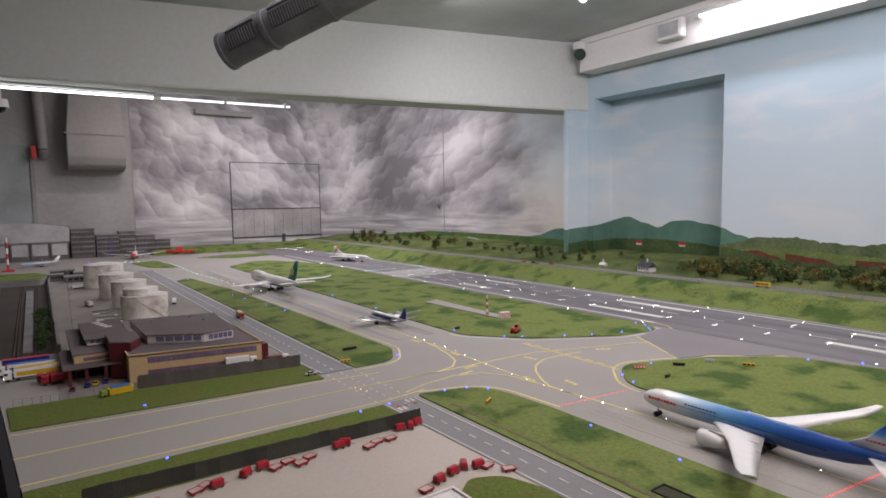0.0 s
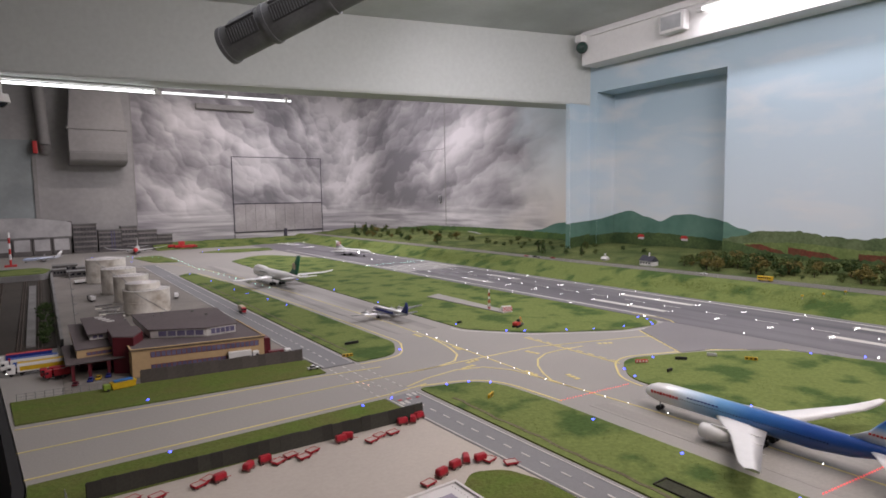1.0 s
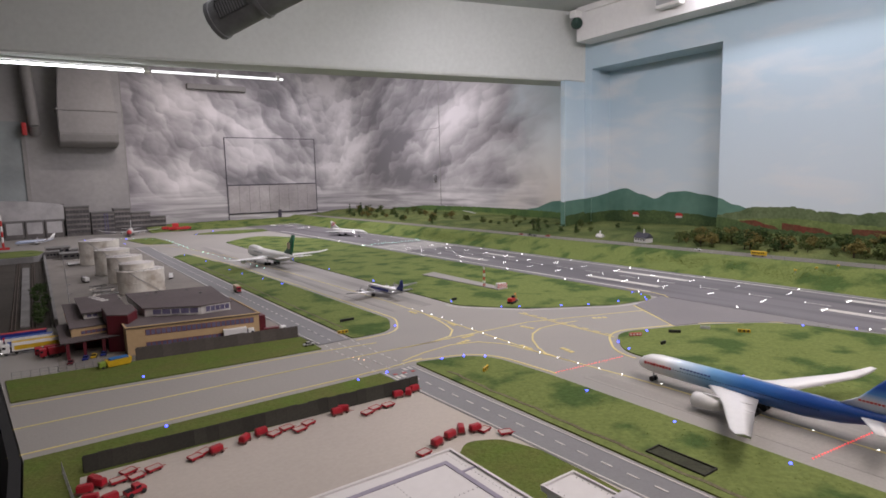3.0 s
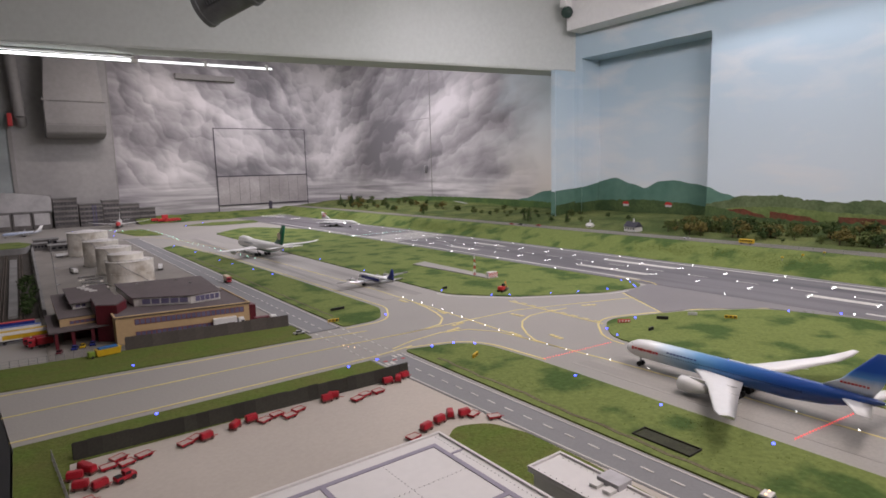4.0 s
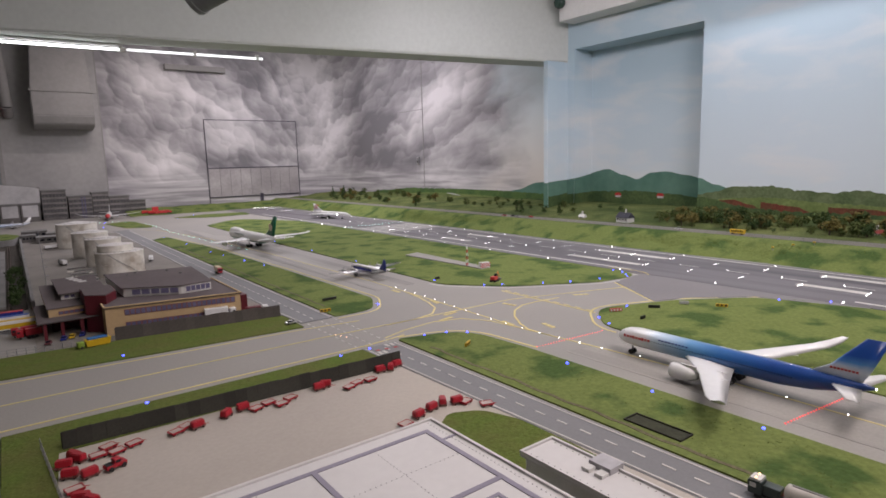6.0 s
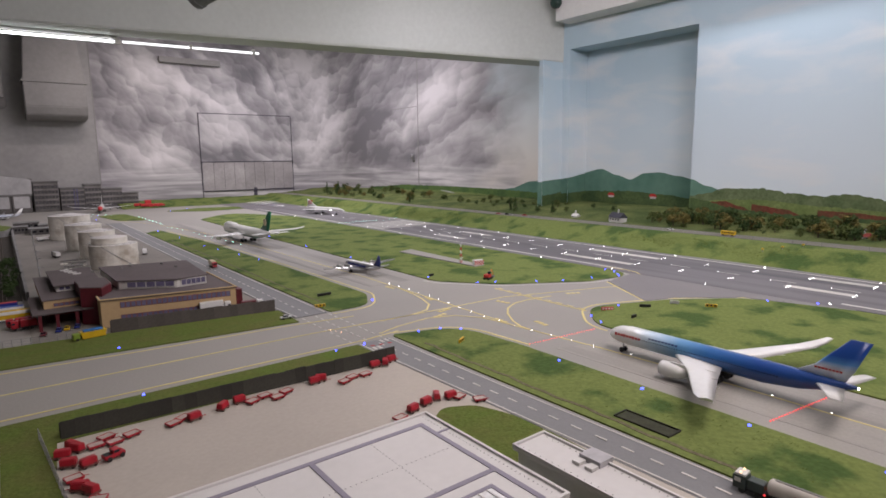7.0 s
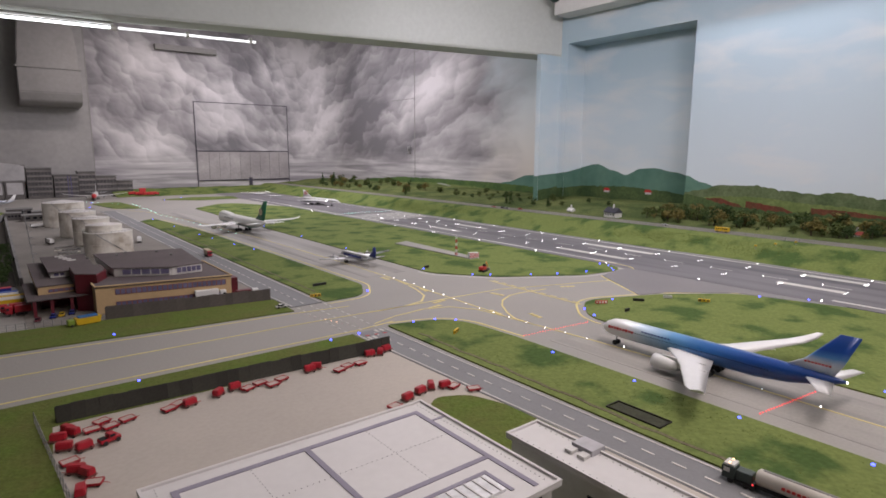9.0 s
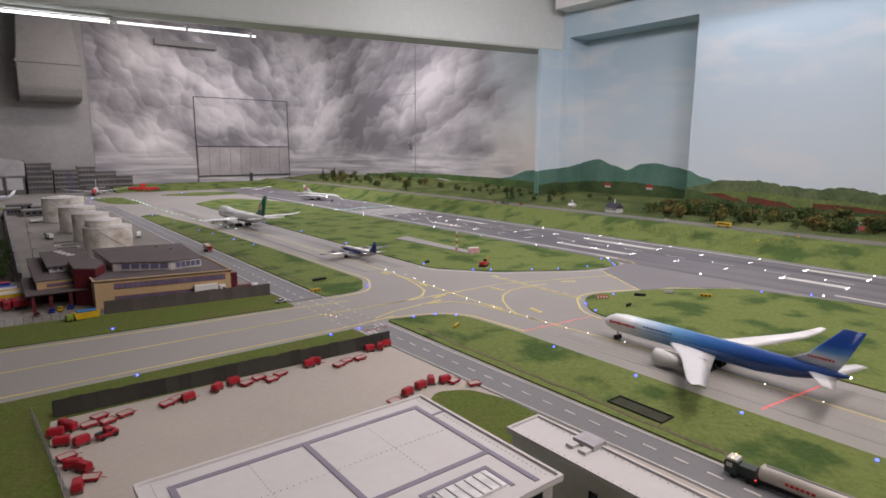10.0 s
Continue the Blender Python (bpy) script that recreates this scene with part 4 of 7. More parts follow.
for s in (-1, 1):
    bm = bmesh.new()
    for k in range(8):
        boxed(bm, s * 0.0034 - 0.0008, s * 0.0034 + 0.0008, -0.285 - k * 0.0085, -0.279 - k * 0.0085, 0.114, 0.119)
    part("livery_lettering", bm, RED_PAINT, ap, "small red fin lettering drawn as plain bars")
bm = bmesh.new()
bmesh.ops.create_uvsphere(bm, u_segments=8, v_segments=6, radius=0.003, matrix=Matrix.Translation((0, -L350 / 2, 0.084)))
part("tail_light", bm, WHITE_GLOW, ap, "small white tail light")

CARGO = gradient_paint("white_green_livery", [(0.03, (0.01, 0.12, 0.06)), (0.066, (0.01, 0.13, 0.06)), (0.072, (0.70, 0.70, 0.68)), (0.16, (0.72, 0.72, 0.70))], axis="Z")
ap = airliner(pose(1.75, 5.06, 0.001, 0, 0, 3), "four-engined white and green model cargo jumbo with an upper deck hump", 0.044, 1.0, 0.086, CARGO, 0.90, 0.24, 0.19, 0.048, 0.09,
              [(0.14, 0.075, 0.038, 0.018, 0.072), (0.255, -0.015, 0.031, 0.018, 0.072)], GREEN_PAINT, AIR_WHITE, hump=0.36, windows=False, curl=0.012, tail_size=1.08)
bars(ap, [(0.27 - 0.026 * k, 0.098, 0.019, 0.014) for k in range(8)], AIR_GREY, 0.0443, 0.086, label="grey lettering drawn as plain bars")
for s in (-1, 1):
    bm = bmesh.new()
    rod(bm, (s * 0.0035, -0.405, 0.195), (s * 0.0060, -0.405, 0.195), 0.030, seg=20)
    part("fin_badge", bm, mat("badge_cream", (0.62, 0.50, 0.36), 0.4), ap, "round cream badge on the fin")

# white delta-winged supersonic airliner on the runway


def delta_jet(place):
    p = thing("delta_airliner_model", place, "slender white delta-winged model airliner on the runway", "model airplane")
    z = 0.062
    part("fuselage", fuselage([(0.355, 0.001, 0.001, z - 0.020), (0.33, 0.005, 0.005, z - 0.012), (0.29, 0.011, 0.012, z - 0.003), (0.25, 0.0155, 0.0175, z), (-0.15, 0.0165, 0.019, z), (-0.28, 0.011, 0.012, z + 0.005), (-0.355, 0.001, 0.001, z + 0.010)], 18), AIR_WHITE, p, smooth=True)
    for s in (-1, 1):
        st = [(s * 0.004, 0.17, z - 0.012, 0.42, 0.012), (s * 0.022, 0.12, z - 0.012, 0.37, 0.010), (s * 0.06, 0.0, z - 0.011, 0.25, 0.007), (s * 0.11, -0.12, z - 0.011, 0.12, 0.004), (s * 0.147, -0.215, z - 0.013, 0.02, 0.002)]
        part("wing", wing(st), AIR_WHITE, p, smooth=True)
        part("engine_pod", box(s * 0.06 - 0.017, s * 0.06 + 0.017, -0.27, -0.11, z - 0.034, z - 0.014, bevel=0.004), AIR_GREY, p)
        gear(p, s * 0.045, -0.10, z - 0.012, 0.009, 2, 0.012)
    part("fin", fin([(-0.13, z + 0.013, 0.19, 0.006), (-0.21, z + 0.05, 0.10, 0.005), (-0.275, z + 0.098, 0.045, 0.003)]), AIR_WHITE, p, smooth=True)
    for s in (-1, 1):
        bm = bmesh.new()
        for k in range(4):
            boxed(bm, s * 0.003 - 0.0007, s * 0.003 + 0.0007, -0.30 + 0.004 * k, -0.235 + 0.004 * k, z + 0.045 + 0.012 * k, z + 0.051 + 0.012 * k)
        part("fin_stripes", bm, RED_PAINT, p, "red stripes on the fin")
    gear(p, 0, 0.20, z - 0.015, 0.008, 1, 0.01)
    window_row(p, 0.22, -0.18, 44, 0.0172, z + 0.006, 0.0018, z)
    for s in (-1, 1):
        bm = bmesh.new()
        bmesh.ops.create_uvsphere(bm, u_segments=8, v_segments=6, radius=0.006, matrix=Matrix.Translation((s * 0.02, 0.13, z - 0.012)))
        part("landing_light", bm, WHITE_GLOW, p, "bright white landing light")
    return p


delta_jet(pose(3.41, 6.90, 0.004, 0, 0, 192) @ Matrix.Diagonal((1.13, 1.13, 1.13, 1)))

# four-engined propeller airliner


def prop_liner(place):
    p = thing("propeller_airliner_model", place, "silver four-engined model propeller airliner with a blue fin", "model airplane")
    z, h = 0.040, 0.20
    part("fuselage", fuselage([(h, 0.002, 0.002, z - 0.002), (h - 0.012, 0.010, 0.010, z), (h - 0.035, 0.0165, 0.0175, z + 0.001), (h - 0.08, 0.019, 0.020, z + 0.001), (-0.02, 0.019, 0.020, z + 0.001), (-0.11, 0.014, 0.015, z + 0.004), (-h + 0.02, 0.005, 0.006, z + 0.010), (-h, 0.001, 0.001, z + 0.012)], 18), SILVER, p, smooth=True)
    bmr = fuselage([(h - 0.03, 0.008, 0.004, z + 0.0155), (h - 0.06, 0.014, 0.006, z + 0.0165), (-0.02, 0.014, 0.006, z + 0.0168), (-0.12, 0.008, 0.004, z + 0.0165)], 14)
    part("roof_panel", bmr, AIR_WHITE, p, "white painted roof", smooth=True)
    for s in (-1, 1):
        part("wing", wing([(s * 0.008, 0.075, z - 0.010, 0.085, 0.012), (s * 0.10, 0.062, z - 0.004, 0.062, 0.008), (s * 0.255, 0.035, z + 0.008, 0.026, 0.003)]), SILVER, p, smooth=True)
        part("tailplane", wing([(s * 0.004, -0.135, z + 0.012, 0.045, 0.005), (s * 0.085, -0.155, z + 0.016, 0.02, 0.002)]), SILVER, p, smooth=True)
        for x in (0.065, 0.125):
            e = part("engine", fuselage([(0.100, 0.004, 0.004, z - 0.001), (0.094, 0.010, 0.010, z - 0.001), (0.065, 0.0105, 0.011, z - 0.001), (0.02, 0.005, 0.006, z - 0.001)], 12), SILVER, p, smooth=True)
            e.location = (s * x, 0, 0)
            for a in range(3):
                q = pose(0, 0.1005, z - 0.001, 0, 40 + 120 * a, 0)
                part("propeller_blade", box(-0.0018, 0.0018, -0.0006, 0.0006, 0.002, 0.024, bevel=0.0004), STRUT, e, place=q)
        gear(p, s * 0.06, 0.045, z - 0.005, 0.009, 1, 0.010)
        bm = bmesh.new()
        boxed(bm, s * 0.0192 - 0.0008, s * 0.0192 + 0.0008, -0.06, h - 0.06, z - 0.004, z + 0.009)
        part("cheat_line", bm, BLUE_PAINT, p, "dark blue cheat line")
    part("fin", fin([(-0.115, z + 0.014, 0.075, 0.006), (-0.15, z + 0.05, 0.045, 0.004), (-0.168, z + 0.082, 0.02, 0.002)]), BLUE_PAINT, p, "blue fin and rudder", smooth=True)
    gear(p, 0, h - 0.04, z - 0.008, 0.006, 1, 0.006)
    window_row(p, h - 0.07, -0.05, 12, 0.0192, z + 0.011, 0.0032, z)
    return p


prop_liner(pose(1.80, 3.14, 0.001, 0, 0, 3))
RED_NOSE = gradient_paint("white_red_livery", [(-0.30, (0.72, 0.72, 0.70)), (0.295, (0.72, 0.72, 0.70)), (0.315, (0.50, 0.04, 0.04)), (0.37, (0.45, 0.03, 0.035))])
airliner(pose(1.245, 9.60, 0.001, 0, 0, 170), "white four-engined model airliner with a red nose on the far apron", 0.034, 0.72, 0.066, RED_NOSE, 0.84, 0.18, 0.13, 0.034, 0.06,
         [(0.11, 0.05, 0.027, 0.013, 0.05), (0.20, -0.015, 0.022, 0.013, 0.05)], AIR_WHITE, AIR_WHITE, windows=False)
airliner(pose(0.10, 9.15, 0.001, 0, 0, 105), "silver model airliner with a blue cheat line on the far apron", 0.02, 0.44, 0.042, gradient_paint("silver_blue_livery", [(-0.22, (0.55, 0.57, 0.6)), (0.22, (0.35, 0.42, 0.58))]), 0.40, 0.10, 0.08, 0.022, 0.04,
         [(0.075, 0.03, 0.018, 0.008, 0.035), (0.13, -0.01, 0.015, 0.008, 0.035)], AIR_WHITE, SILVER, windows=True)

# ---- buildings on the layout ----
TAN = mat("tan_render", (0.50, 0.36, 0.20), 0.8, vary=0.05, big=5, small=60, second=(0.45, 0.32, 0.175), edge=0.3)
BROWN_ROOF = mat("brown_flat_roof", (0.085, 0.068, 0.07), 0.8, vary=0.1, big=6, small=70, second=(0.11, 0.09, 0.09), edge=0.25)
MAROON = mat("maroon_cladding", (0.11, 0.012, 0.02), 0.5, vary=0.08, big=10, small=60)
OFFWHITE = mat("offwhite_plastic", (0.60, 0.59, 0.57), 0.5, vary=0.04, big=5, small=60)
ROOF_WHITE = mat("white_roof_sheet", (0.60, 0.585, 0.575), 0.5, vary=0.025, big=5, small=50, second=(0.55, 0.535, 0.525), edge=0.3)
GREY_STRIPE = mat("grey_roof_stripe", (0.26, 0.24, 0.30), 0.6, vary=0.05)
CONCRETE = mat("grey_concrete", (0.20, 0.195, 0.19), 0.8, vary=0.1, big=6, small=70)
WINDOW_BLUE = mat("bluish_window", (0.15, 0.14, 0.235), 0.12, vary=0.2, big=20)
FRAME_RED = mat("dark_red_frame", (0.20, 0.07, 0.06), 0.5)
TANK_STEEL = mat("pale_tank_steel", (0.66, 0.63, 0.57), 0.45, vary=0.10, big=9, small=40, second=(0.34, 0.29, 0.23), mix=0.58, edge=0.12)
PLANK = mat("weathered_plank", (0.034, 0.033, 0.026), 0.8, vary=0.2, big=14, small=120, pieces=0.25)
FENCE_GREY = mat("grey_fence_panel", (0.085, 0.074, 0.068), 0.8, vary=0.15, big=14, small=100, pieces=0.15)
FACADE_GREY = mat("grey_facade", (0.135, 0.125, 0.12), 0.8, vary=0.06, big=6, small=50)
STEEL = mat("thin_steel", (0.32, 0.32, 0.32), 0.5, 0.4)

hall = thing("terminal_hall", pose(0, 0, 0), "flat white roofed terminal hall with grey stripes on its roof", "building")
HT = 0.10
part("wall", box(0.19, 0.775, 0.67, 1.075, 0.002, HT - 0.006), OFFWHITE, hall)
part("roof", box(0.18, 0.785, 0.655, 1.085, HT - 0.008, HT, bevel=0.002), ROOF_WHITE, hall)
for a in ((0.18, 0.785, 1.079, 1.085), (0.779, 0.785, 0.655, 1.079), (0.18, 0.186, 0.655, 1.079), (0.186, 0.779, 0.655, 0.661)):
    part("parapet", box(*a, HT, HT + 0.005), ROOF_WHITE, hall)
for a in ((0.225, 0.745, 1.035, 1.046), (0.734, 0.745, 0.675, 1.035), (0.468, 0.479, 0.795, 1.035), (0.479, 0.734, 0.795, 0.806), (0.225, 0.236, 0.675, 1.035), (0.55, 0.70, 0.758, 0.766), (0.692, 0.70, 0.69, 0.758), (0.55, 0.558, 0.69, 0.758), (0.236, 0.468, 0.72, 0.73), (0.745, 0.779, 0.985, 0.99)):
    part("roof_stripe", box(*a, HT, HT + 0.0018), GREY_STRIPE, hall, "grey painted roof stripe")
sky = part("skylight", box(0.565, 0.685, 0.695, 0.75, HT, HT + 0.006, bevel=0.001), mat("skylight_glass", (0.7, 0.7, 0.71), 0.28, vary=0.1, big=30, small=90), hall, "shiny ribbed skylight")
for k in range(6):
    part("rib", box(0.572 + k * 0.02, 0.575 + k * 0.02, 0.696, 0.749, HT + 0.006, HT + 0.008), ROOF_WHITE, sky)
bolt = bmesh.new()
boxed(bolt, -0.0007, 0.0007, -0.0007, 0.0007, 0, 0.0012)
bolt_mesh = mesh_of(bolt, "roof_bolt")
bolt_mesh.materials.append(CONCRETE)
for a, b in (((0.36, 1.03), (0.36, 0.68)), ((0.605, 1.03), (0.605, 0.81)), ((0.24, 0.92), (0.465, 0.92)), ((0.485, 0.92), (0.73, 0.92)), ((0.205, 1.07), (0.205, 0.68)), ((0.765, 1.07), (0.765, 0.68))):
    n = int((Vector(a) - Vector(b)).length / 0.011)
    for k in range(n + 1):
        p = Vector(a).lerp(Vector(b), k / n)
        c = new("roof_bolt", bolt_mesh)
        c.parent = hall
        c.location = (p.x, p.y, HT)
for k in range(7):
    part("window", box(0.30 + k * 0.066, 0.35 + k * 0.066, 0.667, 0.6695, 0.03, 0.08), GLASSY, hall, "dark tall window")

pier_b = thing("terminal_pier", pose(0, 0, 0), "long white roofed terminal wing beside the service road", "building")
part("wall", box(0.838, 0.915, -0.6, 0.835, 0.002, 0.094), OFFWHITE, pier_b)
part("roof", box(0.83, 0.925, -0.61, 0.845, 0.092, 0.10, bevel=0.002), ROOF_WHITE, pier_b)
for a in ((0.83, 0.835, -0.61, 0.845), (0.92, 0.925, -0.61, 0.845), (0.835, 0.92, 0.84, 0.845)):
    part("parapet", box(*a, 0.10, 0.105), ROOF_WHITE, pier_b)
for y in (0.715, 0.685):
    part("roof_hatch", box(0.872, 0.892, y - 0.009, y + 0.009, 0.10, 0.107, bevel=0.001), OFFWHITE, pier_b)
part("roof_box", box(0.895, 0.935, 0.675, 0.725, 0.09, 0.112, bevel=0.001), mat("pale_grey_box", (0.42, 0.41, 0.43), 0.5), pier_b, "grey ventilation box on the roof edge")
for k in range(22):
    part("window", box(0.8355, 0.8385, 0.62 - k * 0.03, 0.638 - k * 0.03, 0.045, 0.062), GLASSY, pier_b, "small dark window")
part("roof_edge", box(0.925, 0.955, -0.6, 0.66, 0.003, 0.03), CONCRETE, pier_b, "low grey plinth wall")


for x in (0.842, 0.913):
    for k in range(70):
        c = new("roof_bolt", bolt_mesh)
        c.parent = pier_b
        c.location = (x, 0.825 - k * 0.0155, 0.10)


def strip_of_windows(parent, x0, x1, y, z0, z1, n, glass, frame_mat, face=-1):
    band = part("window_band", box(x0, x1, min(y, y + face * 0.002), max(y, y + face * 0.002), z0, z1), frame_mat, parent)
    w = (x1 - x0) / n
    for k in range(n):
        part("pane", box(x0 + w * (k + 0.12), x0 + w * (k + 0.88), min(y + face * 0.002, y + face * 0.003), max(y + face * 0.002, y + face * 0.003), z0 + 0.002, z1 - 0.002), glass, band)
    return band


cargo = thing("cargo_building", pose(0.018, -0.03, 0), "tan cargo terminal with brown flat roofs and a maroon stair tower", "building")
part("main_block", box(0.325, 0.895, 2.80, 3.25, 0.003, 0.118), TAN, cargo)
part("main_roof", box(0.32, 0.90, 2.795, 3.255, 0.118, 0.123, bevel=0.001), BROWN_ROOF, cargo)
for a in ((0.32, 0.90, 2.793, 2.80), (0.32, 0.327, 2.80, 3.25), (0.893, 0.90, 2.80, 3.25)):
    part("coping", box(*a, 0.123, 0.127), TAN, cargo)
strip_of_windows(cargo, 0.40, 0.87, 2.80, 0.083, 0.108, 22, WINDOW_BLUE, FRAME_RED)
strip_of_windows(cargo, 0.40, 0.87, 2.80, 0.028, 0.053, 22, WINDOW_BLUE, FRAME_RED)
part("side_block", box(0.14, 0.319, 2.99, 3.62, 0.072, 0.112), TAN, cargo)
part("side_roof", box(0.135, 0.318, 2.985, 3.63, 0.112, 0.116, bevel=0.001), BROWN_ROOF, cargo)
strip_of_windows(cargo, 0.175, 0.27, 2.99, 0.085, 0.099, 5, WINDOW_BLUE, FRAME_RED)
part("side_base", box(0.15, 0.31, 3.06, 3.6, 0.003, 0.072), MAROON, cargo, "dark recessed loading front")
part("side_upper", box(0.20, 0.384, 3.16, 3.58, 0.116, 0.142), OFFWHITE, cargo)
part("side_upper_roof", box(0.19, 0.383, 3.14, 3.60, 0.142, 0.147, bevel=0.001), BROWN_ROOF, cargo)
strip_of_windows(cargo, 0.21, 0.28, 3.16, 0.121, 0.138, 3, WINDOW_BLUE, OFFWHITE)
tower = part("stair_tower", slab([(0.27, 2.93), (0.345, 2.88), (0.40, 2.99), (0.40, 3.14), (0.27, 3.14)], 0.003, 0.160), MAROON, cargo, "dark maroon stair tower")
part("tower_roof", slab([(0.272, 2.935), (0.344, 2.886), (0.395, 2.993), (0.395, 3.135), (0.272, 3.135)], 0.160, 0.163), BROWN_ROOF, tower)
part("canopy", box(0.095, 0.319, 2.90, 3.30, 0.072, 0.078, bevel=0.001), BROWN_ROOF, cargo, "flat brown loading canopy")
for x in (0.12, 0.18, 0.25):
    part("canopy_post", box(x - 0.006, x + 0.006, 2.912, 2.924, 0.003, 0.072), MAROON, cargo)
for k, (x, y) in enumerate(((0.25, 3.55), (0.262, 3.5), (0.275, 3.45), (0.29, 3.4))):
    part("roof_light", box(x, x + 0.035, y, y + 0.014, 0.147, 0.151), OFFWHITE, cargo)
for x, y in ((0.36, 3.3), (0.55, 3.4), (0.74, 3.25), (0.5, 3.35), (0.7, 3.38)):
    part("roof_vent", box(x, x + 0.012, y, y + 0.012, 0.163, 0.172, bevel=0.001), CONCRETE, cargo)
part("wall_unit", box(0.401, 0.405, 3.02, 3.045, 0.135, 0.15), OFFWHITE, cargo)
part("annex", box(0.895, 0.945, 2.86, 3.2, 0.003, 0.098), MAROON, cargo)
# the front of the main block runs at a slant to the yard
for ob in cargo.children_recursive:
    for v in ob.data.vertices:
        if v.co.x > 0.325:
            v.co.x = 0.325 + (v.co.x - 0.325) * 0.92
            v.co.y -= 0.19 * (v.co.x - 0.325)
UPPER_PLAN = [(0.425, 2.985), (0.640, 2.862), (0.772, 2.872), (0.80, 3.36), (0.41, 3.44)]
part("upper_block", slab(UPPER_PLAN, 0.1225, 0.160), OFFWHITE, cargo)
part("upper_roof", slab(offset(UPPER_PLAN, 0.009), 0.160, 0.164), BROWN_ROOF, cargo)


def slanted_windows(parent, a, b, z0, z1, n):
    a, b = Vector(a), Vector(b)
    turn = Matrix.Translation((a.x, a.y, 0)) @ Matrix.Rotation(math.atan2(b.y - a.y, b.x - a.x), 4, "Z")
    w = (b - a).length
    band = part("window_band", box(w * 0.12, w * 0.97, -0.003, 0.001, z0, z1, turn=turn), OFFWHITE, parent)
    for k in range(n):
        x0, x1 = w * (0.14 + 0.82 * (k + 0.07) / n), w * (0.14 + 0.82 * (k + 0.93) / n)
        part("pane", box(x0, x1, -0.0042, -0.003, z0 + 0.004, z1 - 0.003, turn=turn), WINDOW_BLUE, band)


slanted_windows(cargo, UPPER_PLAN[0], UPPER_PLAN[1], 0.128, 0.158, 5)
slanted_windows(cargo, UPPER_PLAN[1], UPPER_PLAN[2], 0.128, 0.158, 5)


def storage_tank(x, y, r, h, upper, label):
    t = thing("storage_tank", pose(x, y, 0.003), label, "fuel tank", "fuel tanks")
    bm = bmesh.new()
    rod(bm, (0, 0, 0), (0, 0, h), r, seg=40)
    body = part("shell", bm, TANK_STEEL, t)
    for z in (0.01, h * 0.5, h - 0.004):
        bm = bmesh.new()
        rod(bm, (0, 0, z), (0, 0, z + 0.003), r + 0.0025, seg=40)
        part("ring", bm, TANK_STEEL, t)
    bm = bmesh.new()
    rod(bm, (0, 0, h), (0, 0, h + r * 0.12), r * 0.97, r * 0.1, seg=40)
    part("roof", bm, mat("tank_roof", (0.72, 0.70, 0.68), 0.3, 0.2, vary=0.06), t, "shallow conical tank roof")
    for k in range(20):
        a = 2 * math.pi * k / 20
        bm = bmesh.new()
        rod(bm, (r * math.cos(a), r * math.sin(a), h), (r * math.cos(a), r * math.sin(a), h + 0.012), 0.0008, seg=5)
        part("rail_post", bm, STEEL, t)
    bm = bmesh.new()
    for k in range(40):
        a0, a1 = 2 * math.pi * k / 40, 2 * math.pi * (k + 1) / 40
        rod(bm, (r * math.cos(a0), r * math.sin(a0), h + 0.012), (r * math.cos(a1), r * math.sin(a1), h + 0.012), 0.0009, seg=4, caps=False)
    part("hand_rail", bm, STEEL, t)
    if upper:
        bm = bmesh.new()
        ux, uy, ur, uh = upper
        rod(bm, (ux, uy, h), (ux, uy, h + uh), ur, seg=36)
        rod(bm, (ux, uy, h + uh), (ux, uy, h + uh + 0.012), ur * 0.98, ur * 0.1, seg=36)
        part("upper_drum", bm, TANK_STEEL, t)
        bm = bmesh.new()
        rod(bm, (ux, uy, h + uh + 0.0005), (ux, uy, h + uh + 0.0135), ur * 0.985, ur * 0.1, seg=36)
        part("drum_roof", bm, MATS["tank_roof"], t, "pale conical drum roof")
    for k in range(14):
        a0, a1 = -2.2 + 0.1 * k, -2.2 + 0.1 * (k + 1)
        bm = bmesh.new()
        rod(bm, ((r + 0.006) * math.cos(a0), (r + 0.006) * math.sin(a0), h * (1 - k / 14)), ((r + 0.006) * math.cos(a1), (r + 0.006) * math.sin(a1), h * (1 - (k + 1) / 14)), 0.002, seg=6)
        part("stair_rail", bm, STEEL, t)
    return t


storage_tank(0.635, 4.40, 0.143, 0.155, (-0.02, 0.0, 0.106, 0.046), "pale weathered steel fuel tank with a stepped upper drum")
storage_tank(0.61, 4.95, 0.118, 0.195, None, "pale weathered steel fuel tank with a conical roof")
storage_tank(0.585, 5.50, 0.128, 0.200, None, "pale weathered steel fuel tank with a conical roof")
storage_tank(0.57, 6.35, 0.165, 0.215, None, "broad pale weathered steel fuel tank behind the others")

# pipework beside the tanks
for k in range(5):
    p = thing("pipe_rack", pose(0.36 + 0.03 * (k % 2), 4.0 + 0.13 * k, 0.003), "small grey pipe rack beside the fuel tanks", "pipework", "pipe racks")
    for dx in (0, 0.05):
        bm = bmesh.new()
        rod(bm, (dx, 0, 0), (dx, 0, 0.06), 0.003, seg=6)
        part("post", bm, STEEL, p)
    for z in (0.035, 0.055):
        bm = bmesh.new()
        rod(bm, (-0.02, 0, z), (0.08, 0, z), 0.005, seg=8)
        part("pipe", bm, TANK_STEEL if z < 0.05 else CONCRETE, p)

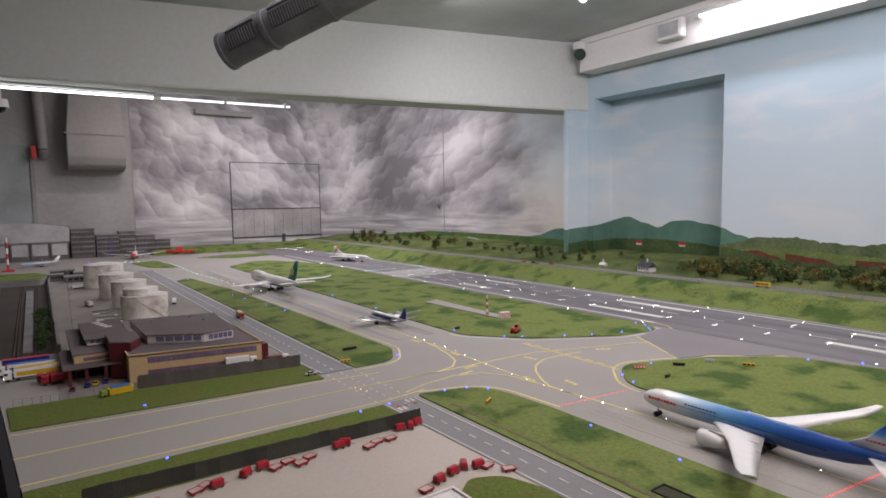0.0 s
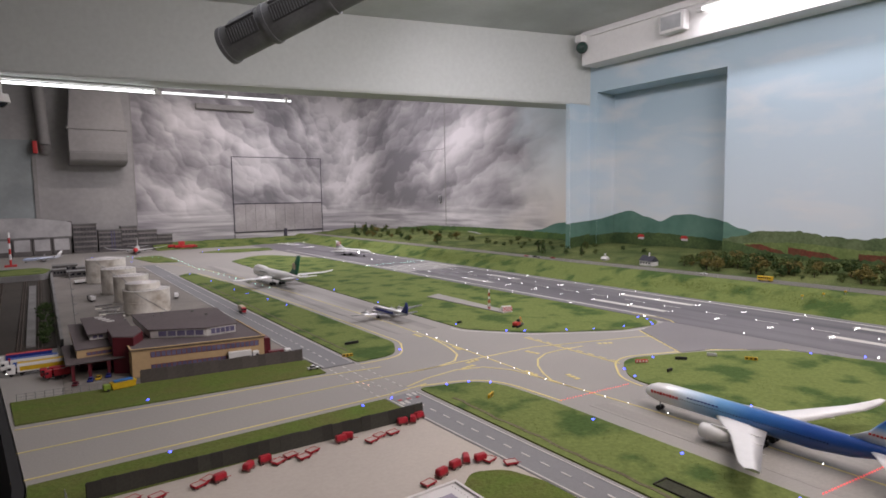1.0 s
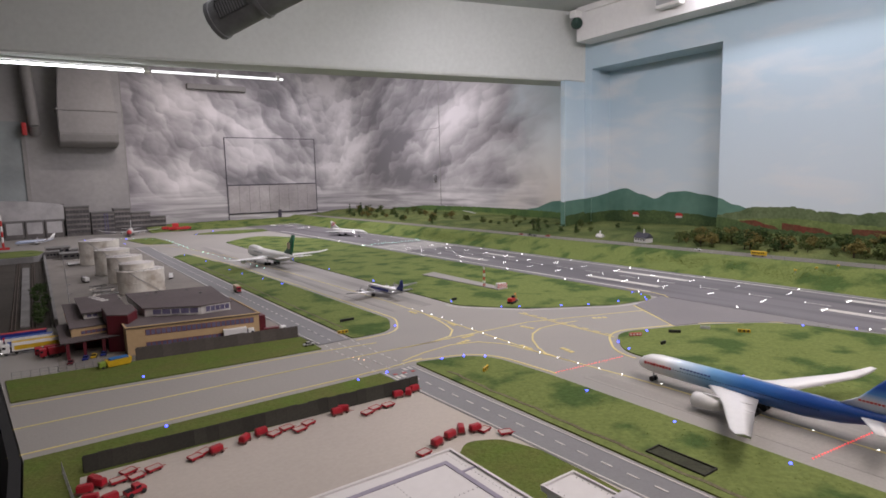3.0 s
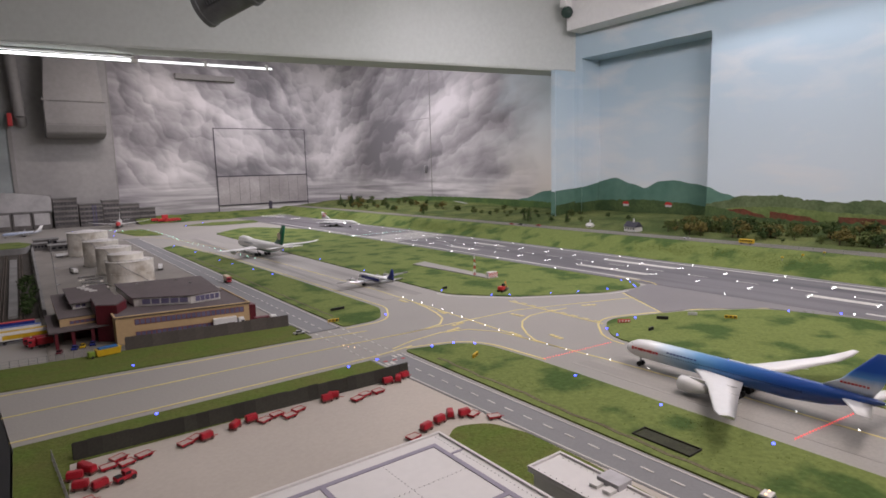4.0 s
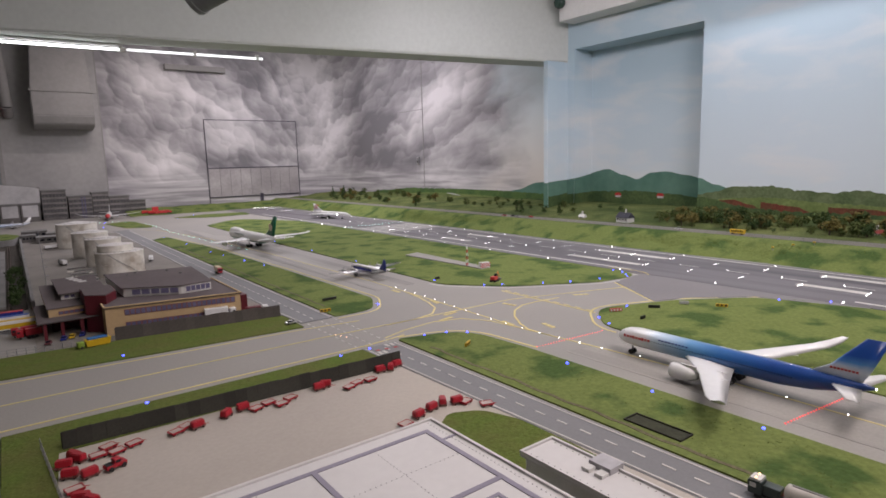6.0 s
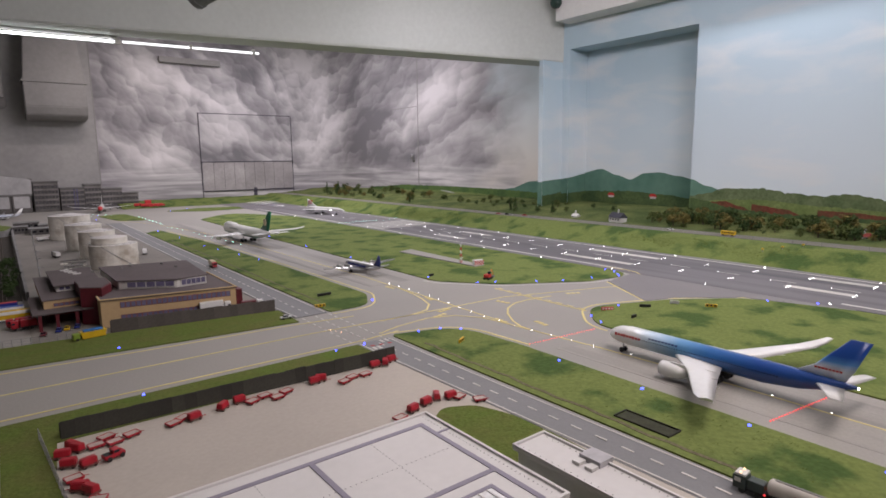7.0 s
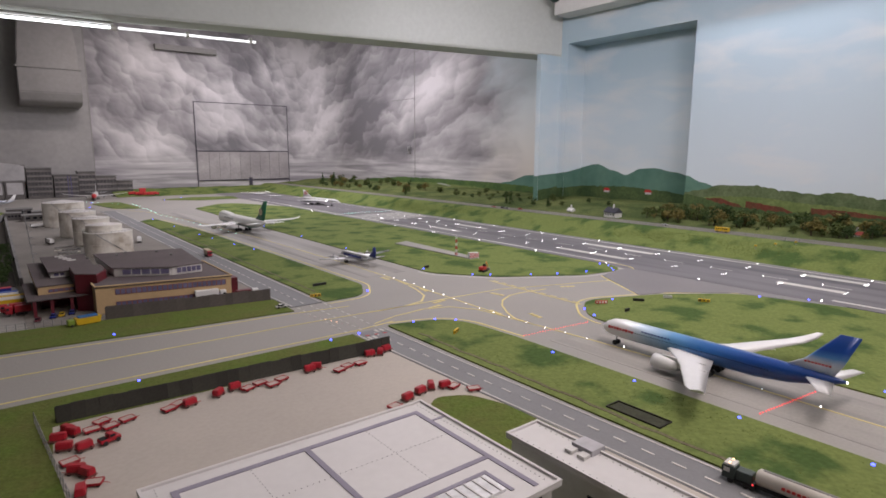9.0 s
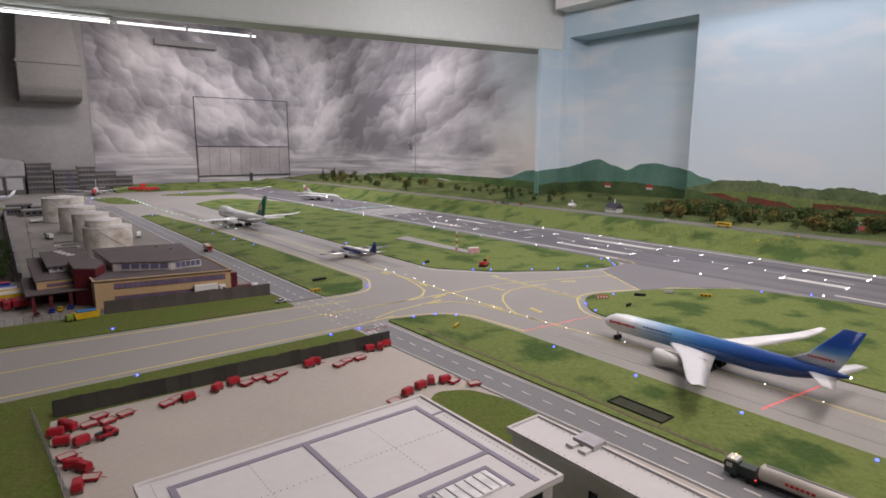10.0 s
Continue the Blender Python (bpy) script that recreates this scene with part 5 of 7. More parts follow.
# low sheds and yard clutter beyond the pipework
for x, y, w, d, h in ((0.28, 7.55, 0.22, 0.18, 0.075), (0.48, 7.35, 0.20, 0.16, 0.06), (0.40, 7.0, 0.24, 0.18, 0.055), (0.22, 7.2, 0.12, 0.14, 0.065), (0.72, 7.3, 0.14, 0.18, 0.07)):
    sh = thing("shed", pose(x, y, 0.003), "low grey shed with a flat roof in the tank yard", "shed", "yard sheds")
    part("wall", box(-w / 2, w / 2, -d / 2, d / 2, 0, h), FACADE_GREY, sh)
    part("roof", box(-w / 2 - 0.006, w / 2 + 0.006, -d / 2 - 0.006, d / 2 + 0.006, h, h + 0.006), CONCRETE, sh)
    for k in range(4):
        part("window", box(-w / 2 + w * (0.1 + 0.23 * k), -w / 2 + w * (0.24 + 0.23 * k), -d / 2 - 0.002, -d / 2, h * 0.45, h * 0.75), GLASSY, sh)
for k in range(9):
    p = thing("yard_lamp", pose(0.20 + 0.012 * k, 3.95 + 0.38 * k, 0.003), "thin grey yard lamp post", "lamp post", "yard lamp posts")
    bm = bmesh.new()
    rod(bm, (0, 0, 0), (0, 0, 0.11), 0.0018, seg=6)
    part("post", bm, STEEL, p)
    part("lamp_head", box(-0.002, 0.018, -0.003, 0.003, 0.108, 0.112), STEEL, p)

# hangar and office blocks on the far side
FARY = 10.2
hg = thing("hangar", pose(0, 0, 0), "wide pale hangar with sliding doors and a shallow curved roof", "building")
arch = [(-0.95, 0.47)] + [(-0.95 + 1.43 * k / 16, 0.47 + 0.075 * math.sin(math.pi * k / 16)) for k in range(1, 16)] + [(0.48, 0.47)]
bm = bmesh.new()
f0 = [bm.verts.new((x, FARY, z)) for x, z in [(-0.95, 0.25)] + arch + [(0.48, 0.25)]]
fc = bm.faces.new(f0)
r = bmesh.ops.extrude_face_region(bm, geom=[fc])
bmesh.ops.translate(bm, vec=(0, 0.36, 0), verts=[g for g in r["geom"] if isinstance(g, bmesh.types.BMVert)])
bmesh.ops.recalc_face_normals(bm, faces=bm.faces)
part("gable", bm, mat("pale_cladding", (0.44, 0.43, 0.43), 0.6, vary=0.05, big=4, small=30), hg, "pale ribbed gable cladding")
for k in range(40):
    x = -0.93 + k * 0.036
    part("rib", box(x, x + 0.004, FARY - 0.003, FARY, 0.27, 0.47), MATS["pale_cladding"], hg)
part("door_head", box(-0.95, 0.48, FARY - 0.012, FARY - 0.0005, 0.245, 0.268), CONCRETE, hg)
for k in range(6):
    part("sliding_door", box(-0.94 + k * 0.236, -0.94 + k * 0.236 + 0.225, FARY - 0.006 * (k % 2), FARY + 0.02, 0.003, 0.245), FACADE_GREY, hg, "grey sliding hangar door")
    part("door_panel", box(-0.92 + k * 0.236, -0.94 + k * 0.236 + 0.205, FARY - 0.006 * (k % 2) - 0.003, FARY - 0.006 * (k % 2), 0.07, 0.235), MATS["pale_cladding"], hg)
part("roof_edge", box(-0.97, 0.495, FARY + 0.02, FARY + 0.35, 0.465, 0.475), BROWN_ROOF, hg)


BAND_GREY = mat("facade_band", (0.20, 0.185, 0.178), 0.8, vary=0.06, big=6, small=50)


OFFICE_GLASS = mat("office_glass", (0.075, 0.072, 0.075), 0.3, vary=0.3, big=30, small=80)


def office(x0, x1, y0, h, floors, bays, label, glass=OFFICE_GLASS):
    b = thing("office_block", pose(0, 0, 0), label, "building", "far office blocks")
    part("wall", box(x0, x1, y0, y0 + 0.22, 0.003, h), FACADE_GREY, b)
    part("roof", box(x0 - 0.01, x1 + 0.01, y0 - 0.012, y0 + 0.23, h, h + 0.012), CONCRETE, b)
    for k in range(floors):
        z = 0.04 + (h - 0.06) * k / floors
        t = (h - 0.06) / floors
        fl = part("balcony_band", box(x0, x1, y0 - 0.012, y0, z + t * 0.62, z + t * 0.95), BAND_GREY, b)
        w = (x1 - x0) / bays
        for j in range(bays):
            part("window", box(x0 + w * (j + 0.15), x0 + w * (j + 0.85), y0 - 0.003, y0 + 0.001, z + t * 0.05, z + t * 0.55), glass, fl)
    return b


office(0.50, 0.80, 10.22, 0.43, 5, 7, "grey office block with pale balcony bands")
office(0.82, 1.12, 10.20, 0.33, 4, 5, "grey concrete office block beside the apron")
office(1.13, 1.35, 10.24, 0.37, 4, 5, "grey stepped office block with flat roof")
office(1.36, 1.63, 10.26, 0.30, 3, 6, "low grey office block at the end of the apron")
office(1.64, 1.86, 10.30, 0.22, 2, 5, "low grey office block at the end of the apron")
for k in range(2):
    part("stair_column", box(0.985 + 0.035 * k, 0.997 + 0.035 * k, 10.185, 10.199, 0.003, 0.32), WINDOW_BLUE, bpy.data.objects["office_block.001"], "tall bluish stair window")

# striped mast beside the hangar
pm = thing("striped_pole", pose(-0.22, 8.7, 0), "red and white striped signal pole on a red base", "pole")
for k in range(6):
    bm = bmesh.new()
    rod(bm, (0, 0, 0.02 + 0.065 * k), (0, 0, 0.02 + 0.065 * (k + 1)), 0.012, seg=10)
    part("band", bm, RED_PAINT if k % 2 == 0 else AIR_WHITE, pm)
part("base", box(-0.06, 0.06, -0.05, 0.05, 0.0, 0.022), RED_PAINT, pm)

# ---- railway cutting ----
structure("track_bed", slab([(-0.30, 3.62), (0.10, 3.62), (0.13, 7.0), (-0.75, 7.0), (-0.65, 5.0)], 0.0, 0.0035), mat("ballast", (0.045, 0.038, 0.030), 0.95, vary=0.35, big=3, small=140, bump=0.8), "dark ballast of the railway cutting", "track bed")
for x0, x1 in ((-0.26, -0.42), (-0.16, -0.24), (-0.06, -0.06), (0.03, 0.05)):
    for g in (-0.008, 0.008):
        structure("rail", ribbon([(x0 + g, 3.64), ((x0 + x1) / 2 + g, 5.2), (x1 + g, 6.9)], 0.0025, 0.010, 0.006), mat("rusty_rail", (0.14, 0.10, 0.08), 0.5, 0.5), "thin brown model rail", "rail")
structure("platform", slab([(-0.03, 3.7), (0.01, 3.7), (0.02, 6.4), (-0.03, 6.4)], 0.0035, 0.014), CONCRETE, "narrow grey platform between the tracks", "platform")
structure("retaining_wall", slab([(0.115, 3.60), (0.13, 3.60), (0.16, 7.2), (0.14, 7.2)], 0.0, 0.045), CONCRETE, "low grey retaining wall beside the cutting", "retaining wall")
bm = slab(filleted([(-0.9, 6.9), (0.10, 6.9), (0.16, 7.3), (0.05, 7.6), (-0.9, 7.6)], 0.08), 0.0, 0.06)
structure("retaining_wall", bm, CONCRETE, "rounded grey tunnel head wall with grass on top", "retaining wall")
grass_patch("grass_tunnel_top", filleted([(-0.88, 6.93), (0.09, 6.93), (0.15, 7.3), (0.04, 7.57), (-0.88, 7.57)], 0.08), "green grass on the tunnel top", GRASS, 0.067)

# ---- fences ----


def panel_fence(name, a, b, n, height, material, label, lean=6.0, seed=1):
    rnd = random.Random(seed)
    f = thing(name, pose(0, 0, 0), label, "fence")
    a, b = Vector(a), Vector(b)
    w = (b - a).length / n
    ang = math.degrees(math.atan2(b.y - a.y, b.x - a.x))
    pm = box(-w * 0.5, w * 0.5, -0.0012, 0.0012, 0.0, height)
    me = mesh_of(pm, "panel")
    me.materials.append(material)
    for k in range(n):
        p = a.lerp(b, (k + 0.5) / n)
        c = new("panel", me)
        c.parent = f
        c.matrix_basis = pose(p.x, p.y, 0.003, rnd.uniform(-1.5, 1.5) + lean, rnd.uniform(-0.5, 0.5), ang + rnd.uniform(-0.8, 0.8)) @ Matrix.Diagonal((1, 1, rnd.uniform(0.97, 1.04), 1))
    for k in range(n + 1):
        p = a.lerp(b, k / n)
        part("post", box(p.x - 0.0018, p.x + 0.0018, p.y + 0.006, p.y + 0.010, 0.003, height * 0.98), material, f)
    return f


panel_fence("noise_fence", (0.110, 1.708), (1.078, 1.668), 30, 0.046, PLANK, "dark weathered noise fence of upright panels behind the apron", -8)
panel_fence("yard_fence", (0.362, 2.675), (1.013, 2.578), 20, 0.053, FENCE_GREY, "grey weathered panel fence in front of the cargo building", -8, 3)


def mesh_fence(a, b, n, height, label):
    f = thing("mesh_fence", pose(0, 0, 0), label, "fence", "mesh fences")
    a, b = Vector(a), Vector(b)
    for k in range(n + 1):
        p = a.lerp(b, k / n)
        bm = bmesh.new()
        rod(bm, (p.x, p.y, 0.003), (p.x, p.y, height), 0.0012, seg=5)
        part("post", bm, STEEL, f)
    for z in (0.25, 0.6, 0.97):
        bm = bmesh.new()
        rod(bm, (a.x, a.y, height * z), (b.x, b.y, height * z), 0.0006, seg=4)
        part("wire", bm, STEEL, f)
    return f


mesh_fence((0.066, 1.74), (0.122, 0.9), 26, 0.035, "thin grey wire mesh fence on the grass verge")
mesh_fence((-0.05, 2.725), (0.355, 2.678), 14, 0.03, "thin grey wire mesh fence along the cargo yard")
mesh_fence((4.115, -0.5), (4.115, 9.6), 120, UPPER + 0.022, "thin grey wire mesh fence above the grass bank")

# ---- vehicles and ground equipment ----
CART_RED = mat("cart_red", (0.36, 0.012, 0.025), 0.45, vary=0.1, big=30, small=120)
CART_PALE = mat("cart_deck", (0.45, 0.36, 0.32), 0.6, vary=0.1, small=120)


def wheels(parent, xs, y, r, w=0.003):
    for x in xs:
        for s in (-1, 1):
            bm = bmesh.new()
            rod(bm, (x, s * y - w / 2, r), (x, s * y + w / 2, r), r, seg=12)
            part("wheel", bm, TYRE, parent)


def covered_cart():
    c = thing("baggage_cart", pose(0, 0, 0), "small red covered baggage cart on the apron", "baggage cart", "covered baggage carts")
    bm = box(-0.0165, 0.0165, -0.0105, 0.0105, 0.007, 0.0225)
    top = [v for v in bm.verts if v.co.z > 0.02]
    bmesh.ops.scale(bm, vec=(1, 0.8, 1), verts=top)
    bmesh.ops.bevel(bm, geom=list(bm.edges), offset=0.002, segments=2, affect="EDGES")
    part("cover", bm, CART_RED, c)
    part("bed", box(-0.018, 0.018, -0.011, 0.011, 0.0045, 0.0068), mat("dark_red_frame", (0.10, 0.03, 0.03)), c)
    bm = bmesh.new()
    rod(bm, (0.018, 0, 0.005), (0.031, 0, 0.004), 0.0008, seg=5)
    part("tow_bar", bm, CART_RED, c)
    wheels(c, (-0.011, 0.011), 0.009, 0.0042)
    return c


def flat_cart():
    c = thing("flat_cart", pose(0, 0, 0), "low flat dolly with a pale deck and red rim", "baggage dolly", "flat dollies")
    part("deck", box(-0.016, 0.016, -0.0115, 0.0115, 0.0075, 0.009), CART_PALE, c)
    for a in ((-0.0175, 0.0175, -0.0128, -0.0116), (-0.0175, 0.0175, 0.0116, 0.0128), (-0.0175, -0.0161, -0.0116, 0.0116), (0.0161, 0.0175, -0.0116, 0.0116)):
        part("rim", box(*a, 0.005, 0.0102), CART_RED, c)
    bm = bmesh.new()
    rod(bm, (0.0175, 0, 0.006), (0.03, 0, 0.003), 0.0008, seg=5)
    part("tow_bar", bm, CART_RED, c)
    wheels(c, (-0.011, 0.011), 0.009, 0.0042)
    return c


AZ = 0.0032
cc, fcart = covered_cart(), flat_cart()
spots = [(0.885, 1.285, 12), (0.94, 1.30, 8), (0.985, 1.31, 60), (1.02, 1.29, -8), (0.127, 1.632, 120), (0.104, 1.597, 165), (0.111, 1.540, -20), (0.147, 1.516, 15), (0.403, 1.615, 12), (0.483, 1.633, 40), (0.534, 1.648, 4),
         (0.765, 1.645, -5), (0.790, 1.652, -30), (0.985, 1.650, -10), (1.022, 1.645, 55), (1.055, 1.660, 5), (0.120, 1.412, 150), (0.136, 1.385, -60), (0.134, 1.612, 130), (0.116, 1.312, 80)]
for k, (x, y, r) in enumerate(spots):
    if k == 0:
        cc.matrix_basis = pose(x, y, AZ, 0, 0, r)
    else:
        copy_thing(cc, pose(x, y, AZ, 0, 0, r))
spots = [(0.83, 1.265, 10), (1.040, 1.275, 15), (1.075, 1.225, -20), (0.173, 1.606, 8), (0.199, 1.640, 24), (0.212, 1.600, 18), (0.253, 1.618, 18), (0.351, 1.616, 20), (0.378, 1.634, 30), (0.563, 1.623, 25), (0.604, 1.639, 12),
         (0.631, 1.607, 10), (0.667, 1.631, 18), (0.84, 1.590, 15), (0.875, 1.606, 12), (0.920, 1.602, 6), (0.113, 1.464, 12), (0.142, 1.340, -25)]
for k, (x, y, r) in enumerate(spots):
    if k == 0:
        fcart.matrix_basis = pose(x, y, AZ, 0, 0, r)
    else:
        copy_thing(fcart, pose(x, y, AZ, 0, 0, r))


def tractor(place):
    v = thing("baggage_tractor", place, "small red pickup tug coupled to the baggage carts", "tug")
    part("body", box(-0.02, 0.02, -0.010, 0.010, 0.005, 0.013, bevel=0.002), CART_RED, v)
    cab = part("cab", box(-0.004, 0.010, -0.009, 0.009, 0.013, 0.0215, bevel=0.002), CART_RED, v)
    part("windscreen", box(0.0095, 0.0106, -0.0075, 0.0075, 0.0145, 0.0195), GLASSY, cab)
    for s in (-1, 1):
        part("side_window", box(-0.002, 0.008, s * 0.0088 - 0.0005, s * 0.0088 + 0.0005, 0.0145, 0.0195), GLASSY, cab)
    part("load_bed", box(-0.0185, -0.006, -0.0085, 0.0085, 0.0125, 0.0135), DARK, v)
    wheels(v, (-0.012, 0.013), 0.0095, 0.005)
    return v


tractor(pose(0.198, 1.522, AZ, 0, 0, 18) @ Matrix.Diagonal((1.15, 1.15, 1.15, 1)))


def lorry(place, label, cab_paint, box_paint, length=0.185, stripe=None, lamp=False, cat="lorry", height=0.046, group=""):
    """Articulated lorry with its cab towards +x."""
    v = thing("lorry", place, label, cat, group)
    h = length / 2
    cab = part("cab", box(h - 0.026, h, -0.014, 0.014, 0.008, 0.040, bevel=0.003), cab_paint, v)
    part("windscreen", box(h - 0.001, h + 0.0008, -0.012, 0.012, 0.024, 0.034), GLASSY, cab)
    for s in (-1, 1):
        part("side_window", box(h - 0.014, h - 0.003, s * 0.014 - 0.0006, s * 0.014 + 0.0006, 0.024, 0.033), GLASSY, cab)
        part("headlamp", box(h - 0.0005, h + 0.001, s * 0.010 - 0.002, s * 0.010 + 0.002, 0.011, 0.014), WHITE_GLOW if lamp else AIR_WHITE, cab)
    tr = part("trailer", box(-h, h - 0.032, -0.0145, 0.0145, 0.013, height, bevel=0.0012), box_paint, v)
    if stripe:
        for s in (-1, 1):
            part("side_panel", box(-h + 0.006, h - 0.04, s * 0.0146 - 0.0006, s * 0.0146 + 0.0006, 0.018, height - 0.012), stripe, tr)
        part("roof_cover", box(-h + 0.001, h - 0.033, -0.0135, 0.0135, height, height + 0.0012), stripe, tr)
    part("chassis", box(-h + 0.004, h - 0.006, -0.008, 0.008, 0.008, 0.013), DARK, v)
    wheels(v, (h - 0.013, h - 0.045, -h + 0.02, -h + 0.035, -h + 0.05), 0.012, 0.0062)
    return v


YELLOW_PAINT = mat("yellow_paint", (0.62, 0.40, 0.02), 0.4)
lorry(pose(0.015, 3.14, 0.003, 0, 0, 178) @ Matrix.Diagonal((1.15, 1.15, 1.15, 1)), "white articulated lorry with a yellow panelled trailer", AIR_WHITE, AIR_WHITE, stripe=YELLOW_PAINT, lamp=True)
lorry(pose(-0.01, 3.235, 0.003, 0, 0, 176) @ Matrix.Diagonal((1.15, 1.15, 1.15, 1)), "white articulated lorry with a blue panelled trailer", AIR_WHITE, AIR_WHITE, stripe=mat("mid_blue", (0.03, 0.09, 0.38), 0.4))
lorry(pose(-0.03, 3.34, 0.003, 0, 0, 176) @ Matrix.Diagonal((1.15, 1.15, 1.15, 1)), "articulated lorry with a blue trailer and red roof", AIR_WHITE, BLUE_PAINT, stripe=RED_PAINT)
lorry(pose(0.085, 2.985, 0.003, 0, 0, 182), "short red delivery lorry at the loading canopy", CART_RED, CART_RED, length=0.09, height=0.04)
lorry(pose(0.07, 3.03, 0.003, 0, 0, 182), "short red delivery lorry at the loading canopy", CART_RED, CART_RED, length=0.09, height=0.04)
lorry(pose(0.775, 2.672, 0.003, 0, 0, -9) @ Matrix.Diagonal((1, 1, 1.5, 1)), "white box lorry parked behind the panel fence", AIR_WHITE, AIR_WHITE, length=0.13, height=0.045)
lorry(pose(0.945, 2.69, 0.003, 0, 0, -9), "white lorry with a dark trailer beside the cargo building", AIR_WHITE, MAROON, length=0.10, height=0.04)
lorry(pose(1.128, 3.92, 0.0038, 0, 0, -92), "red and cream box lorry driving on the service road", CART_RED, mat("cream_box", (0.58, 0.47, 0.32), 0.5), length=0.105, height=0.045)
lorry(pose(0.36, 5.15, 0.003, 0, 0, 100), "white and dark lorry in the tank yard", DARK, AIR_WHITE, length=0.12, height=0.04)
lorry(pose(0.38, 6.35, 0.003, 0, 0, 20), "white tank lorry in the far yard", DARK, AIR_WHITE, length=0.16, height=0.036)
lorry(pose(0.90, 4.85, 0.003, 0, 0, 80), "white and blue van beside the fuel tanks", AIR_WHITE, AIR_WHITE, length=0.085, height=0.036)
for x, y, r in ((1.86, 9.86, 20), (1.98, 9.74, -10), (2.06, 9.80, 0), (1.80, 10.0, 5)):
    lorry(pose(x, y, 0.02, 0, 0, r), "red fire engine with white stripes on the far apron", RED_PAINT, RED_PAINT, length=0.13, height=0.05, group="fire engines")
fb = thing("boarding_steps", pose(1.92, 9.9, 0.003), "tall red stair vehicle on the far apron", "stair vehicle")
part("body", box(-0.07, 0.07, -0.02, 0.02, 0.01, 0.05, bevel=0.004), RED_PAINT, fb)
part("ladder_tower", box(-0.05, 0.04, -0.02, 0.02, 0.05, 0.12, bevel=0.006), RED_PAINT, fb)


def tanker(place):
    v = thing("tank_lorry", place, "long cream fuel tank lorry with a dark green tractor", "tank lorry")
    cab = part("cab", box(0.105, 0.131, -0.0145, 0.0145, 0.008, 0.036, bevel=0.003), mat("dark_green_cab", (0.035, 0.05, 0.045), 0.4), v)
    part("cab_roof", box(0.107, 0.128, -0.0135, 0.0135, 0.036, 0.041, bevel=0.0015), OFFWHITE, cab)
    part("windscreen", box(0.1305, 0.132, -0.012, 0.012, 0.023, 0.033), GLASSY, cab)
    for s in (-1, 1):
        part("side_window", box(0.115, 0.127, s * 0.0145 - 0.0006, s * 0.0145 + 0.0006, 0.023, 0.032), OFFWHITE, cab)
        part("beacon", box(0.116, 0.119, s * 0.009 - 0.002, s * 0.009 + 0.002, 0.041, 0.0435), AMBER_GLOW, cab)
    part("equipment", box(0.072, 0.104, -0.012, 0.012, 0.012, 0.032, bevel=0.002), MATS["dark_green_cab"], v, "dark pump equipment behind the cab")
    bm = fuselage([(0.066, 0.011, 0.012, 0.030), (0.062, 0.0152, 0.0172, 0.030), (-0.108, 0.0152, 0.0172, 0.030), (-0.114, 0.012, 0.013, 0.030)], 20)
    bmesh.ops.rotate(bm, matrix=Matrix.Rotation(-math.pi / 2, 3, "Z"), verts=bm.verts)
    tk = part("tank", bm, mat("cream_tank", (0.62, 0.58, 0.52), 0.35, vary=0.05, big=20), v, smooth=True)
    part("walkway", box(-0.10, 0.055, -0.003, 0.003, 0.0468, 0.0482), CONCRETE, tk)
    for s in (-1, 1):
        bm = bmesh.new()
        for k in range(6):
            boxed(bm, -0.035 + k * 0.009, -0.028 + k * 0.009, s * 0.0153 - 0.0006, s * 0.0153 + 0.0006, 0.028, 0.034)
        part("side_lettering", bm, RED_PAINT, tk, "red lettering drawn as plain bars")
        part("marker_lamp", box(0.068, 0.071, s * 0.013 - 0.001, s * 0.013 + 0.001, 0.012, 0.015), RED_GLOW, v)
    part("chassis", box(-0.112, 0.12, -0.009, 0.009, 0.007, 0.0145), DARK, v)
    wheels(v, (0.112, 0.082, 0.07, -0.06, -0.09, -0.106), 0.0125, 0.0066)
    return v


tanker(pose(1.205, 0.43, 0.0038, 0, 0, 94))


def car(place, label, paint):
    c = thing("car", place, label, "car", "parked cars")
    part("body", box(-0.025, 0.025, -0.010, 0.010, 0.0035, 0.0105, bevel=0.0022), paint, c)
    bm = box(-0.015, 0.010, -0.009, 0.009, 0.0105, 0.0165)
    bmesh.ops.scale(bm, vec=(0.72, 0.85, 1), verts=[v for v in bm.verts if v.co.z > 0.014])
    bmesh.ops.bevel(bm, geom=list(bm.edges), offset=0.0012, segments=2, affect="EDGES")
    cabin = part("cabin", bm, GLASSY, c)
    part("roof", box(-0.0105, 0.0055, -0.0072, 0.0072, 0.0163, 0.0172), paint, cabin)
    wheels(c, (-0.015, 0.015), 0.0095, 0.0042)
    return c


car(pose(0.995, 2.412, GRASS_TOP, 0, 0, -6), "small silver estate car on the grass verge", SILVER)
for x, y, p, n in ((0.14, 2.81, MAROON, "dark maroon"), (0.195, 2.84, BLUE_PAINT, "dark blue"), (0.225, 2.85, YELLOW_PAINT, "yellow"), (0.262, 2.86, BLUE_PAINT, "dark blue")):
    car(pose(x, y, 0.003, 0, 0, 80), "small %s car parked below the loading canopy" % n, p)
for x, y, p, n in ((4.17, 4.45, RED_PAINT, "red"), (4.16, 4.25, SILVER, "silver"), (4.22, 4.12, RED_PAINT, "red"), (4.2, 2.52, AIR_WHITE, "white"), (4.18, 4.33, DARK, "black")):
    car(pose(x, y, UPPER, 0, 0, 90), "small %s car on the country road" % n, p)
bus = thing("bus", pose(4.19, 2.06, UPPER, 0, 0, 90), "yellow bus on the country road above the bank", "bus")
part("body", box(-0.05, 0.05, -0.013, 0.013, 0.006, 0.036, bevel=0.003), YELLOW_PAINT, bus)
